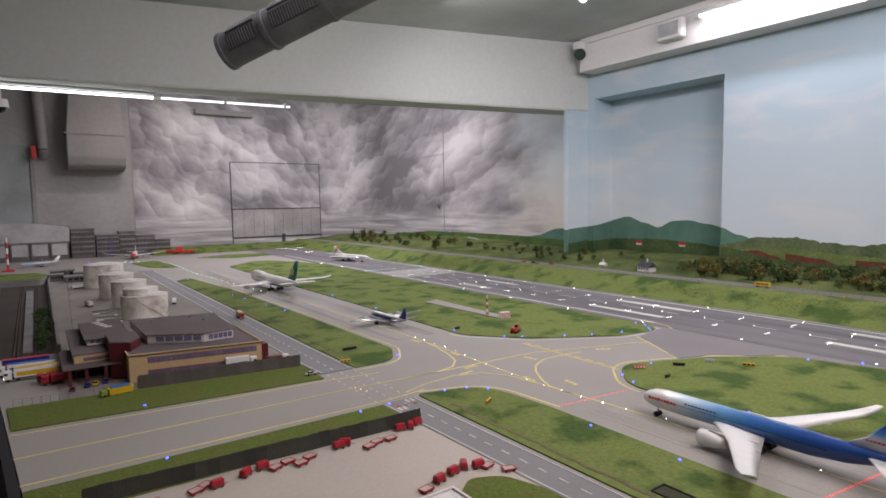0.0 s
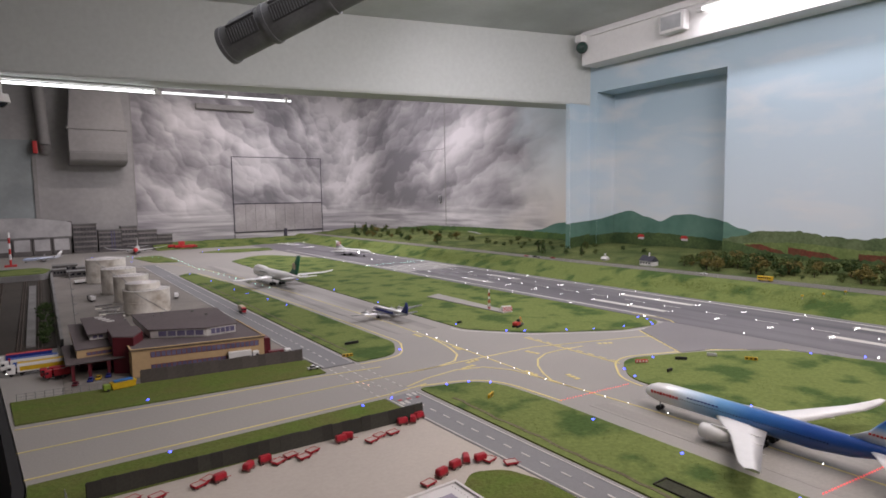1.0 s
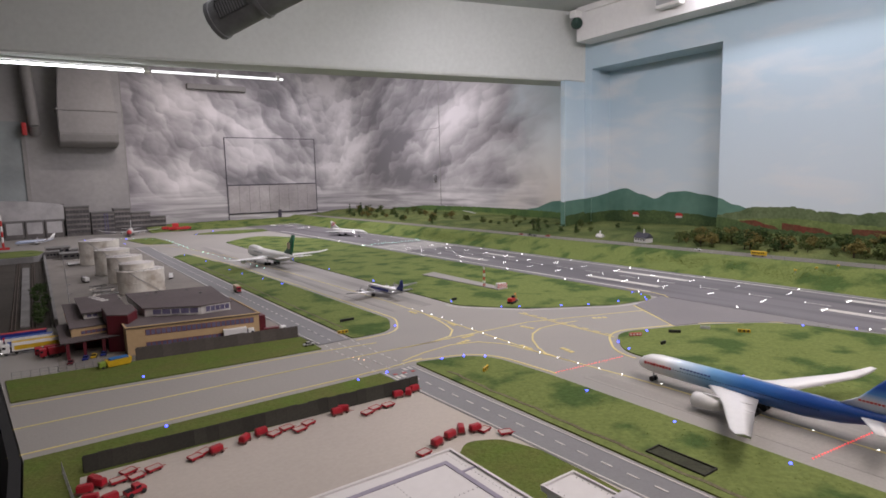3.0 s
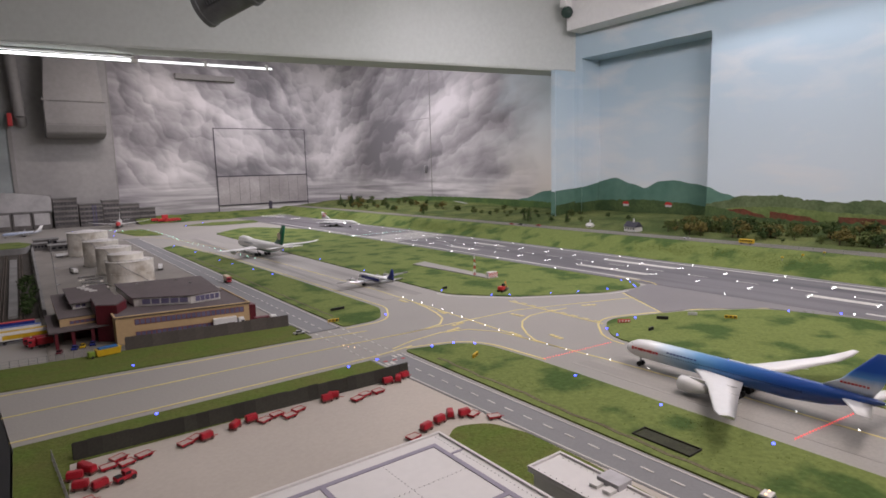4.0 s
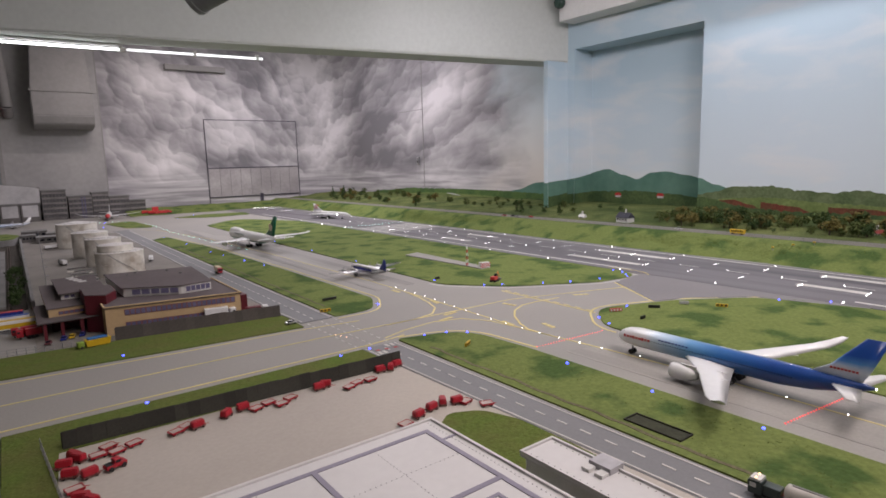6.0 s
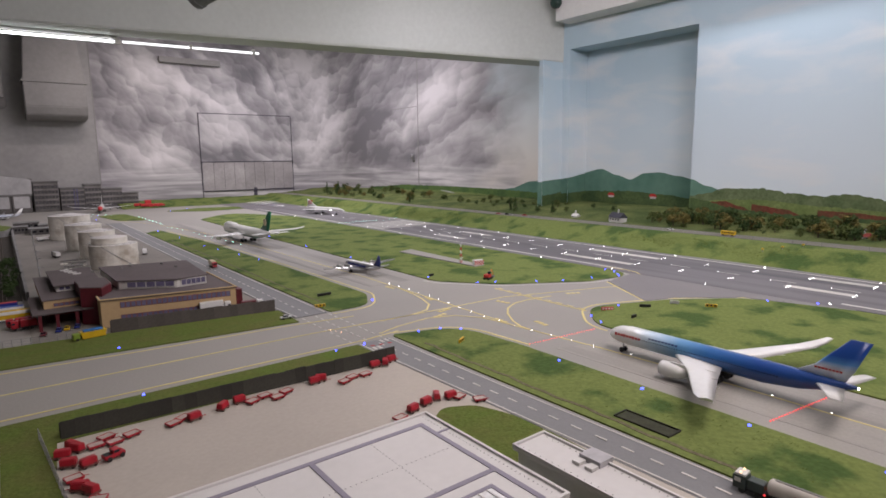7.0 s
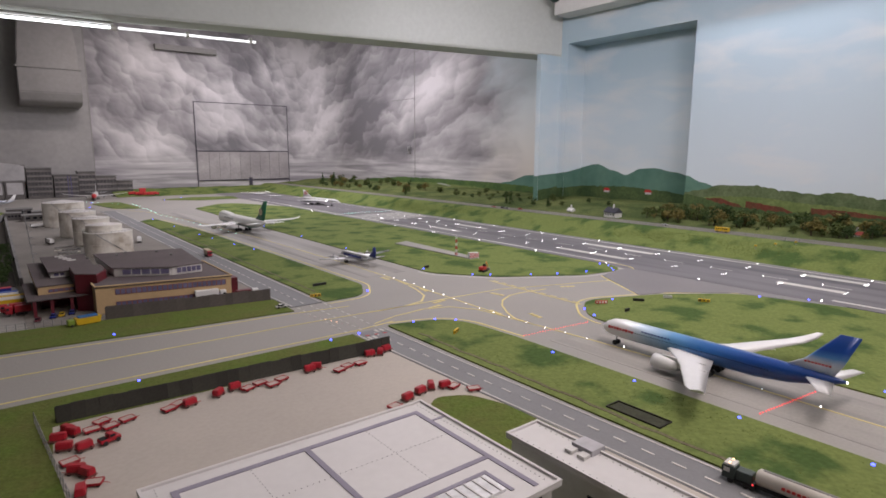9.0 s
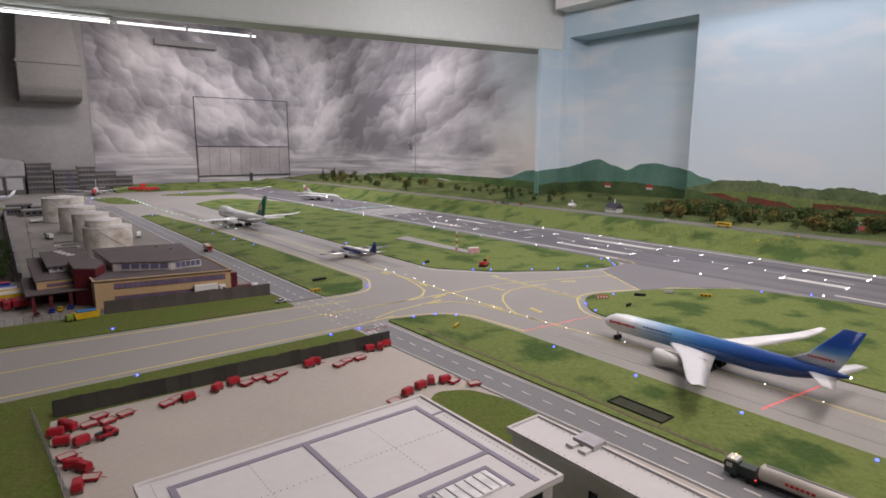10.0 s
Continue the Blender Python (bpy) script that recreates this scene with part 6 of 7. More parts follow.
for k in range(6):
    for s in (-1, 1):
        part("window", box(-0.044 + 0.0150 * k, -0.033 + 0.0150 * k, s * 0.0132 - 0.0005, s * 0.0132 + 0.0005, 0.02, 0.030), GLASSY, bus)
wheels(bus, (-0.032, 0.032), 0.012, 0.006)
skip = thing("waste_skip", pose(0.295, 2.655, 0.003, 0, 0, 8) @ Matrix.Diagonal((1.15, 1.15, 1.15, 1)), "yellow roll-off skip with a blue tarpaulin", "skip")
bm = box(-0.035, 0.035, -0.014, 0.014, 0.004, 0.026)
bmesh.ops.scale(bm, vec=(1.12, 1.1, 1), verts=[v for v in bm.verts if v.co.z > 0.02])
part("tub", bm, YELLOW_PAINT, skip)
part("tarpaulin", box(-0.03, 0.03, -0.013, 0.013, 0.0262, 0.031, bevel=0.002), mat("blue_tarp", (0.03, 0.14, 0.36), 0.6), skip)
part("cab", box(-0.062, -0.041, -0.012, 0.012, 0.005, 0.024, bevel=0.003), mat("lime_cab", (0.18, 0.26, 0.03), 0.5), skip)
wheels(skip, (-0.05, -0.015, 0.02), 0.011, 0.005)

# ---- field equipment ----


def field_sign(x, y, turn, length, paint, face, label, height=0.016):
    s = thing("taxiway_sign", pose(x, y, GRASS_TOP - 0.001, 0, 0, turn), label, "sign", "taxiway signs")
    part("board", box(-length / 2, length / 2, -0.003, 0.003, 0.003, height, bevel=0.0006), paint, s)
    n = max(2, int(length / 0.013))
    for k in range(n):
        x0 = -length / 2 + length * (k + 0.2) / n
        for f in (-1, 1):
            part("bar", box(x0, x0 + length * 0.55 / n, f * 0.0034 - 0.0004, f * 0.0034 + 0.0004, 0.006, height - 0.003), face, s)
    for dx in (-0.4, 0.4):
        part("foot", box(length * dx - 0.001, length * dx + 0.001, -0.001, 0.001, 0, 0.004), STEEL, s)
    return s


BLACK_SIGN = mat("black_sign", (0.012, 0.011, 0.012), 0.5)
field_sign(1.32, 2.70, 0, 0.075, BLACK_SIGN, DARK, "long black taxiway sign on the grass tongue")
field_sign(1.20, 2.50, -10, 0.05, YELLOW_PAINT, BLACK_SIGN, "yellow taxiway sign with black bars")
field_sign(1.375, 1.67, 30, 0.045, YELLOW_PAINT, BLACK_SIGN, "yellow taxiway sign with black bars")
field_sign(2.17, 1.60, -32, 0.055, RED_PAINT, AIR_WHITE, "red taxiway sign with white bars")
field_sign(2.34, 1.52, -50, 0.05, BLACK_SIGN, DARK, "black back of a taxiway sign")
field_sign(2.50, 1.47, -55, 0.04, AIR_GREY, AIR_GREY, "grey back of a taxiway sign")
field_sign(2.57, 1.33, -58, 0.05, YELLOW_PAINT, BLACK_SIGN, "yellow taxiway sign with black bars")
field_sign(2.03, 2.74, 0, 0.03, BLACK_SIGN, DARK, "small black taxiway sign")
field_sign(2.15, 1.45, 0, 0.03, BLACK_SIGN, DARK, "small black taxiway sign")
hut = thing("checkered_hut", pose(2.475, 2.83, GRASS_TOP, 0, 0, -20), "red and white checkered equipment hut in the grass", "hut")
part("box", box(-0.032, 0.032, -0.018, 0.018, 0, 0.034), AIR_WHITE, hut)
for k in range(7):
    for j in range(4):
        if (k + j) % 2:
            for s in (-1, 1):
                part("check", box(-0.032 + k * 0.00914, -0.032 + (k + 1) * 0.00914, s * 0.0182 - 0.0004, s * 0.0182 + 0.0004, j * 0.0085, (j + 1) * 0.0085), RED_PAINT, hut)
mast = thing("lattice_mast", pose(2.43, 2.95, GRASS_TOP), "slender lattice mast in red and white bands", "mast")
for k in range(6):
    z0, z1, r0 = k * 0.022, (k + 1) * 0.022, 0.008 - 0.0008 * k
    paint = RED_PAINT if k % 2 == 0 else AIR_WHITE
    for i in range(4):
        a, b = math.pi / 4 + i * math.pi / 2, math.pi / 4 + (i + 1) * math.pi / 2
        foot = (r0 * math.cos(a), r0 * math.sin(a), z0)
        part("leg", rod(bmesh.new(), foot, (r0 * math.cos(a), r0 * math.sin(a), z1), 0.0010, seg=5), paint, mast)
        part("brace", rod(bmesh.new(), foot, (r0 * math.cos(b), r0 * math.sin(b), z1), 0.0008, seg=5), paint, mast)
dig = thing("excavator", pose(2.225, 2.46, GRASS_TOP, 0, 0, 20), "small red excavator working at the taxiway edge", "excavator")
part("body", box(-0.025, 0.02, -0.015, 0.015, 0.012, 0.03, bevel=0.003), RED_PAINT, dig)
part("cab", box(0.0, 0.018, -0.012, 0.002, 0.03, 0.044, bevel=0.002), GLASSY, dig)
for s in (-1, 1):
    part("track", box(-0.026, 0.026, s * 0.013 - 0.005, s * 0.013 + 0.005, 0, 0.012, bevel=0.003), TYRE, dig)
bm = bmesh.new()
rod(bm, (0.018, 0, 0.025), (0.045, 0, 0.05), 0.003, seg=6)
rod(bm, (0.045, 0, 0.05), (0.065, 0, 0.008), 0.0025, seg=6)
part("arm", bm, ORANGE_PAINT, dig)
part("bucket", box(0.055, 0.072, -0.008, 0.008, 0.001, 0.012, bevel=0.002), STRUT, dig)
pit = thing("drain_basin", pose(1.307, 0.842, GRASS_TOP, 0, 0, 0) @ Matrix.Diagonal((0.9, 1.15, 1, 1)), "dark rectangular drain basin with a rough rim", "basin")
part("bottom", box(-0.024, 0.03, -0.065, 0.065, 0.0, 0.001), mat("basin_earth", (0.042, 0.045, 0.026), 0.95, vary=0.3, big=20, small=120), pit)
for a in ((-0.028, -0.025, -0.07, 0.07), (0.031, 0.034, -0.07, 0.07), (-0.025, 0.031, -0.07, -0.067), (-0.025, 0.031, 0.067, 0.07)):
    part("rim", box(*a, -0.001, 0.005, bevel=0.001), PLANK, pit)
for k in range(3):
    w = thing("wind_light", pose(3.96 + 0.05 * k, 1.72 - 0.1 * k, 0.06 + 0.02 * k), "small yellow light unit on the grass bank", "light unit", "bank light units")
    part("post", box(-0.0015, 0.0015, -0.0015, 0.0015, -0.01, 0.02), STEEL, w)
    part("head", box(-0.006, 0.006, -0.006, 0.006, 0.02, 0.028), YELLOW_PAINT, w)

# ---- painted backdrop ----


def mural_mat(name, a, b, big, small, c=None):
    return mat(name, a, 0.8, vary=0.22, big=big, small=small, second=b, edge=0.14, spec=0.15)


PEAK = mat("painted_mountain", (0.085, 0.175, 0.135), 0.8, vary=0.05, big=3, small=12, second=(0.12, 0.22, 0.17), edge=0.2, spec=0.15)
WOOD = mural_mat("painted_wood", (0.048, 0.082, 0.034), (0.080, 0.118, 0.045), 6, 45)
TREELINE = mural_mat("painted_treeline", (0.125, 0.158, 0.080), (0.085, 0.120, 0.055), 7, 50)
FIELD = mural_mat("painted_field", (0.165, 0.210, 0.075), (0.115, 0.160, 0.052), 4, 40)
RIDGE = mural_mat("painted_ridge", (0.060, 0.110, 0.038), (0.090, 0.145, 0.045), 5, 60)
PLOUGH = mural_mat("painted_plough", (0.15, 0.045, 0.03), (0.11, 0.055, 0.03), 8, 50)
RIVER = mural_mat("painted_track", (0.42, 0.42, 0.38), (0.36, 0.38, 0.34), 8, 40)


def resample(points, step, rough, seed):
    out = []
    for (a, za), (b, zb) in zip(points, points[1:]):
        n = max(1, int(abs(b - a) / step))
        for k in range(n):
            t = k / n
            s = t * t * (3 - 2 * t)
            u = a + (b - a) * t
            out.append((u, za + (zb - za) * s + rough * noise.noise((u * 23, seed, 0)) + 0.6 * rough * noise.noise((u * 61, seed, 4))))
    out.append(points[-1])
    return out


def mural(name, points, z0, material, label, at, axis="x", rough=0.0, seed=1, thick=0.002):
    """Painted area on a wall: an outline of (distance along the wall, height) above z0."""
    pts = resample(points, 0.02, rough, seed)
    bm = bmesh.new()
    cols = []
    for u, z in pts:
        lo = z0(u) if callable(z0) else z0
        q = [(at, u, lo), (at, u, z), (at + thick, u, z), (at + thick, u, lo)] if axis == "x" else [(u, at, lo), (u, at, z), (u, at + thick, z), (u, at + thick, lo)]
        cols.append([bm.verts.new(v) for v in q])
    for a, b in zip(cols, cols[1:]):
        for k in range(4):
            bm.faces.new((a[k], a[(k + 1) % 4], b[(k + 1) % 4], b[k]))
    bm.faces.new(cols[0])
    bm.faces.new(cols[-1])
    bmesh.ops.recalc_face_normals(bm, faces=bm.faces)
    return structure(name, bm, material, label, "mural")


# east wall, in front of the recess and beyond
mural("mural_mountain", [(2.93, 0.475), (2.77, 0.415), (2.55, 0.345), (2.2, 0.30)][::-1], 0.1, PEAK, "painted blue-green mountain slope", 5.196, rough=0.004)
mural("mural_treeline", [(-1.2, 0.30), (0.2, 0.34), (0.9, 0.31), (1.40, 0.35), (1.65, 0.385), (1.84, 0.36), (2.04, 0.375), (2.27, 0.405), (2.61, 0.40), (2.76, 0.35), (2.93, 0.32)], 0.1, TREELINE, "painted hazy line of wooded hills", 5.192, rough=0.014, seed=2)
mural("mural_field", [(-1.2, 0.25), (0.6, 0.27), (1.3, 0.26), (1.8, 0.28), (2.3, 0.31), (2.6, 0.30), (2.93, 0.25)], 0.1, FIELD, "painted green fields", 5.188, rough=0.008, seed=3)
for pts, lo in (([(2.72, 0.275), (2.60, 0.285), (2.44, 0.245), (2.36, 0.21)], 0.20), ([(2.36, 0.27), (2.1, 0.245), (1.95, 0.20)], 0.185), ([(1.85, 0.25), (1.6, 0.245), (1.35, 0.225), (1.0, 0.22)], 0.185)):
    p = pts[::-1]
    mural("mural_plough", p, lambda u, lo=lo, p=p: lo - 0.01 + 0.018 * noise.noise((u * 9, 3, 3)), PLOUGH, "painted red-brown ploughed field", 5.184, rough=0.006, seed=4)
mural("mural_wood", [(-1.2, 0.20), (1.0, 0.20), (1.6, 0.205), (2.0, 0.20), (2.4, 0.215), (2.93, 0.30)], 0.1, WOOD, "painted dark wood and hedges", 5.180, rough=0.02, seed=5)
# back of the recess
mural("mural_mountain", [(2.7, 0.34), (2.95, 0.42), (3.23, 0.49), (3.45, 0.525), (3.61, 0.515), (3.79, 0.445), (3.96, 0.49), (4.17, 0.555), (4.43, 0.51), (4.6, 0.46)], 0.0, PEAK, "painted blue-green twin mountains", 5.496, rough=0.003, seed=6)
mural("mural_wood", [(2.7, 0.25), (3.0, 0.26), (3.4, 0.30), (3.8, 0.32), (4.1, 0.31), (4.6, 0.30)], 0.0, WOOD, "painted dark green woods", 5.492, rough=0.014, seed=7)
mural("mural_field", [(2.9, 0.10), (3.4, 0.12), (3.9, 0.10), (4.5, 0.14)], 0.0, FIELD, "painted green meadow", 5.488, rough=0.012, seed=8)
for y, z in ((4.02, 0.27), (3.50, 0.275)):
    mural("mural_house", [(y - 0.036, z), (y, z + 0.003), (y + 0.036, z)], z - 0.024, WHITE_LINE, "painted white house wall", 5.486)
    mural("mural_house_roof", [(y - 0.046, z), (y - 0.026, z + 0.026), (y + 0.026, z + 0.026), (y + 0.046, z)], z - 0.003, RED_PAINT, "painted red house roof", 5.484)
# pier
mural("mural_mountain", [(4.88, 0.43), (5.2, 0.446)], 0.0, PEAK, "painted blue-green mountain on the pier", 4.496, "y", 0.004, 9)
mural("mural_wood", [(4.88, 0.27), (5.05, 0.28), (5.2, 0.30)], 0.0, WOOD, "painted dark wood on the pier", 4.492, "y", 0.01, 10)
mural("mural_mountain", [(4.40, 0.462), (4.495, 0.446)], 0.0, PEAK, "painted blue-green mountain beside the recess", 5.196, rough=0.003, seed=9)
mural("mural_wood", [(4.40, 0.29), (4.495, 0.28)], 0.0, WOOD, "painted dark wood beside the recess", 5.192, rough=0.006, seed=9)
mural("mural_mountain", [(5.1975, 0.462), (5.494, 0.50)], 0.0, PEAK, "painted blue-green mountain on the recess side", 4.396, "y", 0.003, 9)
mural("mural_wood", [(5.1955, 0.29), (5.49, 0.30)], 0.0, WOOD, "painted dark wood on the recess side", 4.392, "y", 0.008, 10)
mural("mural_mountain", [(4.499, 0.42), (4.56, 0.42)], 0.0, PEAK, "painted blue-green mountain on the pier edge", 4.876, rough=0.0, seed=9)
# cloud wall
mural("mural_mountain", [(4.9, 0.43), (5.13, 0.40), (5.53, 0.30), (5.85, 0.21), (6.1, 0.15)], 0.0, PEAK, "painted distant blue-green hills", 5.396, rough=0.004, seed=11)
mural("mural_ridge", [(4.9, 0.255), (5.32, 0.27), (5.85, 0.285), (6.7, 0.29), (7.86, 0.285), (8.8, 0.235), (9.3, 0.17), (9.8, 0.05)], 0.0, RIDGE, "painted wooded ridge", 5.392, rough=0.012, seed=12)
mural("mural_field", [(4.9, 0.14), (5.5, 0.18), (6.3, 0.215), (7.2, 0.225), (8.2, 0.20), (8.9, 0.14), (9.6, 0.06)], 0.0, FIELD, "painted green fields", 5.388, rough=0.008, seed=13)
mural("mural_track", [(5.6, 0.155), (6.0, 0.175), (6.5, 0.18), (6.9, 0.225), (7.0, 0.228)], lambda u: (0.14 if u < 6.0 else 0.16 + 0.02 * (u - 6.0) if u < 6.5 else 0.17 + 0.10 * (u - 6.5)), RIVER, "painted pale winding track", 5.384)
mural("mural_wood", [(4.9, 0.20), (5.3, 0.19), (5.8, 0.14), (6.4, 0.15), (7.0, 0.16), (8.0, 0.15), (9.2, 0.08)], 0.0, WOOD, "painted dark hedges and woods", 5.380, rough=0.03, seed=15)

# ---- trees and shrubs ----
LEAF = {"green": island_mat("green_leaves", (0.040, 0.062, 0.018), (0.105, 0.125, 0.042)), "dark": island_mat("dark_leaves", (0.025, 0.045, 0.016), (0.060, 0.088, 0.032)),
        "autumn": island_mat("autumn_leaves", (0.085, 0.075, 0.022), (0.170, 0.140, 0.048))}
BARK = mat("bark", (0.06, 0.045, 0.03), 0.9)


def tree_model(kind, seed, conifer=False):
    rnd = random.Random(seed)
    t = thing("tree", pose(0, 0, -5), "small %s model %s with loose foliage" % ({"green": "green", "dark": "dark green", "autumn": "yellow-brown autumn"}[kind], "conifer" if conifer else "tree"), "tree", "backdrop trees")
    bm = bmesh.new()
    rod(bm, (0, 0, -0.08), (0, 0, 0.45), 0.035, 0.02, seg=6)
    for k in range(5):
        a = rnd.uniform(0, 6.28)
        rod(bm, (0, 0, 0.25 + 0.05 * k), (0.22 * math.cos(a), 0.22 * math.sin(a), 0.5 + 0.06 * k), 0.014, 0.006, seg=5)
    part("trunk", bm, BARK, t)
    vs, fs = [], []
    blobs = []
    if conifer:
        blobs = [(0, 0, 0.2 + 0.16 * k, 0.26 - 0.045 * k) for k in range(6)]
    else:
        for k in range(9):
            a, r = rnd.uniform(0, 6.28), rnd.uniform(0.05, 0.30)
            blobs.append((r * math.cos(a), r * math.sin(a), rnd.uniform(0.32, 0.85), rnd.uniform(0.13, 0.24)))
    for bx, by, bz, br in blobs:
        for k in range(34):
            d = Vector((rnd.gauss(0, 1), rnd.gauss(0, 1), rnd.gauss(0, 0.8))).normalized() * br * rnd.uniform(0.6, 1.08)
            c = Vector((bx, by, bz)) + d
            n = (d.normalized() + Vector((rnd.uniform(-0.6, 0.6), rnd.uniform(-0.6, 0.6), rnd.uniform(-0.2, 0.8)))).normalized()
            u = n.orthogonal().normalized() * rnd.uniform(0.035, 0.075)
            w = n.cross(u) * rnd.uniform(0.6, 1.0)
            i = len(vs)
            vs += [tuple(c - u), tuple(c + w), tuple(c + u), tuple(c - w)]
            fs.append((i, i + 1, i + 2, i + 3))
    me = bpy.data.meshes.new("crown")
    me.from_pydata(vs, [], fs)
    me.materials.append(LEAF[kind])
    c = new("crown", me)
    c.parent = t
    return t


models = [tree_model("green", 1), tree_model("dark", 2), tree_model("autumn", 3), tree_model("green", 4), tree_model("dark", 5, True), tree_model("autumn", 6)]
used = set()
rnd = random.Random(11)


def plant(i, x, y, h, wide=1.0):
    z = UPPER - 0.004 + max(0, x - 4.3) * 0.07
    m = Matrix.Translation((x, y, z)) @ Matrix.Rotation(rnd.uniform(0, 6.28), 4, "Z") @ Matrix.Diagonal((h * wide, h * wide, h, 1))
    if i in used:
        copy_thing(models[i], m @ Matrix.Diagonal((*[1 / s for s in models[i].scale], 1)))
    else:
        used.add(i)
        models[i].matrix_basis = m


for k in range(200):
    y = 0.1 + 2.95 * k / 200 + rnd.uniform(-0.04, 0.04)
    x = rnd.uniform(4.40, 4.85)
    if noise.noise((y * 3.1, 4.0, 1.0)) < -0.28:
        continue
    i = rnd.choice((0, 0, 1, 1, 3, 2, 5) if y > 1.6 else (0, 2, 5, 3, 2, 1))
    plant(i, x, y, rnd.uniform(0.06, 0.125) * (1.0 if y < 2.9 else 0.7), rnd.uniform(1.0, 1.5))
for k in range(26):
    plant(rnd.choice((0, 1, 2, 3)), rnd.uniform(4.34, 4.6), rnd.uniform(0.0, 3.0), rnd.uniform(0.03, 0.06), 1.5)
for k in range(40):
    y = rnd.uniform(6.5, 9.4)
    plant(rnd.choice((1, 0, 2, 5, 3)), rnd.uniform(4.4, 5.2), y, rnd.uniform(0.07, 0.14), 1.1)
for x, y, h in ((4.45, 8.9, 0.2), (4.5, 8.6, 0.22), (4.55, 8.75, 0.15), (4.42, 4.45, 0.15), (4.45, 4.55, 0.1), (4.5, 4.0, 0.12), (4.4, 6.4, 0.1)):
    plant(4, x, y, h, 0.8)
for k in range(30):
    plant(rnd.choice((0, 1, 3)), rnd.uniform(4.5, 5.1), rnd.uniform(3.5, 6.4), rnd.uniform(0.03, 0.09), 1.4)

# dark shrubs along the railway cutting
for k in range(26):
    sx, sy, sh = rnd.uniform(0.03, 0.105), rnd.uniform(3.68, 5.1), rnd.uniform(0.03, 0.055)
    m = Matrix.Translation((sx, sy, 0.004)) @ Matrix.Rotation(rnd.uniform(0, 6.28), 4, "Z") @ Matrix.Diagonal((sh * 1.3, sh * 1.3, sh, 1))
    copy_thing(models[1], m @ Matrix.Diagonal((*[1 / q for q in models[1].scale], 1)))

# farmhouse and small houses by the country road


def cottage(x, y, turn, w, d, h, roof, label):
    c = thing("cottage", pose(x, y, UPPER + 0.002, 0, 0, turn), label, "house", "houses")
    part("wall", box(-w / 2, w / 2, -d / 2, d / 2, -0.01, h), OFFWHITE, c)
    bm = bmesh.new()
    e = 0.006
    v = [bm.verts.new(q) for q in ((-w / 2 - e, -d / 2 - e, h), (w / 2 + e, -d / 2 - e, h), (w / 2 + e, d / 2 + e, h), (-w / 2 - e, d / 2 + e, h), (-w / 2 - e, 0, h + d * 0.6), (w / 2 + e, 0, h + d * 0.6))]
    for q in ((0, 1, 5, 4), (2, 3, 4, 5), (0, 4, 3), (1, 2, 5), (0, 3, 2, 1)):
        bm.faces.new([v[i] for i in q])
    part("roof", bm, roof, c)
    part("chimney", box(-w * 0.1, -w * 0.1 + 0.010, -0.004, 0.006, h + d * 0.4, h + d * 0.6 + 0.028), OFFWHITE, c)
    for k in range(4):
        for s in (-1, 1):
            part("window", box(-w / 2 + w * (0.1 + 0.23 * k), -w / 2 + w * (0.22 + 0.23 * k), s * d / 2 - 0.001, s * d / 2 + 0.001, h * 0.35, h * 0.75), GLASSY, c)
    return c


SLATE = mat("dark_slate", (0.045, 0.045, 0.06), 0.7, vary=0.15)
cottage(4.43, 3.17, 75, 0.15, 0.075, 0.035, SLATE, "white farmhouse with a dark slate roof and chimney")
cottage(4.62, 1.36, 80, 0.07, 0.04, 0.022, mat("old_red_tile", (0.22, 0.04, 0.03), 0.8), "small white cottage with a red roof among trees")
cottage(4.40, 3.62, 85, 0.06, 0.04, 0.02, OFFWHITE, "tiny pale shed beside the farmhouse")

# ---- things on the walls and ceiling ----
DX0, DX1, DZ1 = 2.93, 4.60, 1.52
DUCT = mat("duct_paint", (0.27, 0.26, 0.25), 0.7, vary=0.06, big=2, small=20, second=(0.22, 0.21, 0.205), edge=0.25)
FRAME_DARK = mat("dark_gap", (0.06, 0.055, 0.075), 0.7)
d = tagged(part("wall_hatch", box(DX0 + 0.012, DX1 - 0.012, 10.583, 10.599, 0.06, DZ1 - 0.012), STORM), "large wall hatch painted with clouds like the wall", "hatch", kind="structure")
for a in ((DX0, DX0 + 0.010, 0.05, DZ1), (DX1 - 0.012, DX1, 0.05, DZ1), (DX0 + 0.012, DX1 - 0.012, DZ1 - 0.012, DZ1)):
    part("hatch_frame", box(a[0], a[1], 10.580, 10.597, a[2], a[3]), FRAME_DARK, d, "dark frame gap of the hatch")
BOARD = mat("grey_board", (0.40, 0.375, 0.375), 0.8, vary=0.08, big=3, small=25, second=(0.28, 0.26, 0.26), edge=0.2, pieces=0.08)
n = 9
for k in range(n):
    w = (DX1 - DX0 - 0.04) / n
    part("plank", box(DX0 + 0.02 + w * k + 0.003, DX0 + 0.02 + w * (k + 1) - 0.003, 10.570, 10.582, 0.19, 0.675), BOARD, d)
for z in (0.17, 0.68):
    part("rail", box(DX0 + 0.012, DX1 - 0.012, 10.566, 10.582, z, z + 0.014), FRAME_DARK, d)
part("slot", box(3.82, 3.88, 10.565, 10.582, 0.05, 0.22), FRAME_DARK, d)
structure("wall_seam", box(5.394, 5.3985, 7.58, 7.592, 0.28, 2.4), DUCT, "thin dark joint in the cloud wall", "joint")
structure("wall_seam", box(5.394, 5.3985, 7.592, 8.35, 1.50, 1.508), DUCT, "thin dark joint in the cloud wall", "joint")
sb = thing("wall_lock", pose(5.385, 7.72, 0.72), "small metal lock box on the cloud wall", "lock")
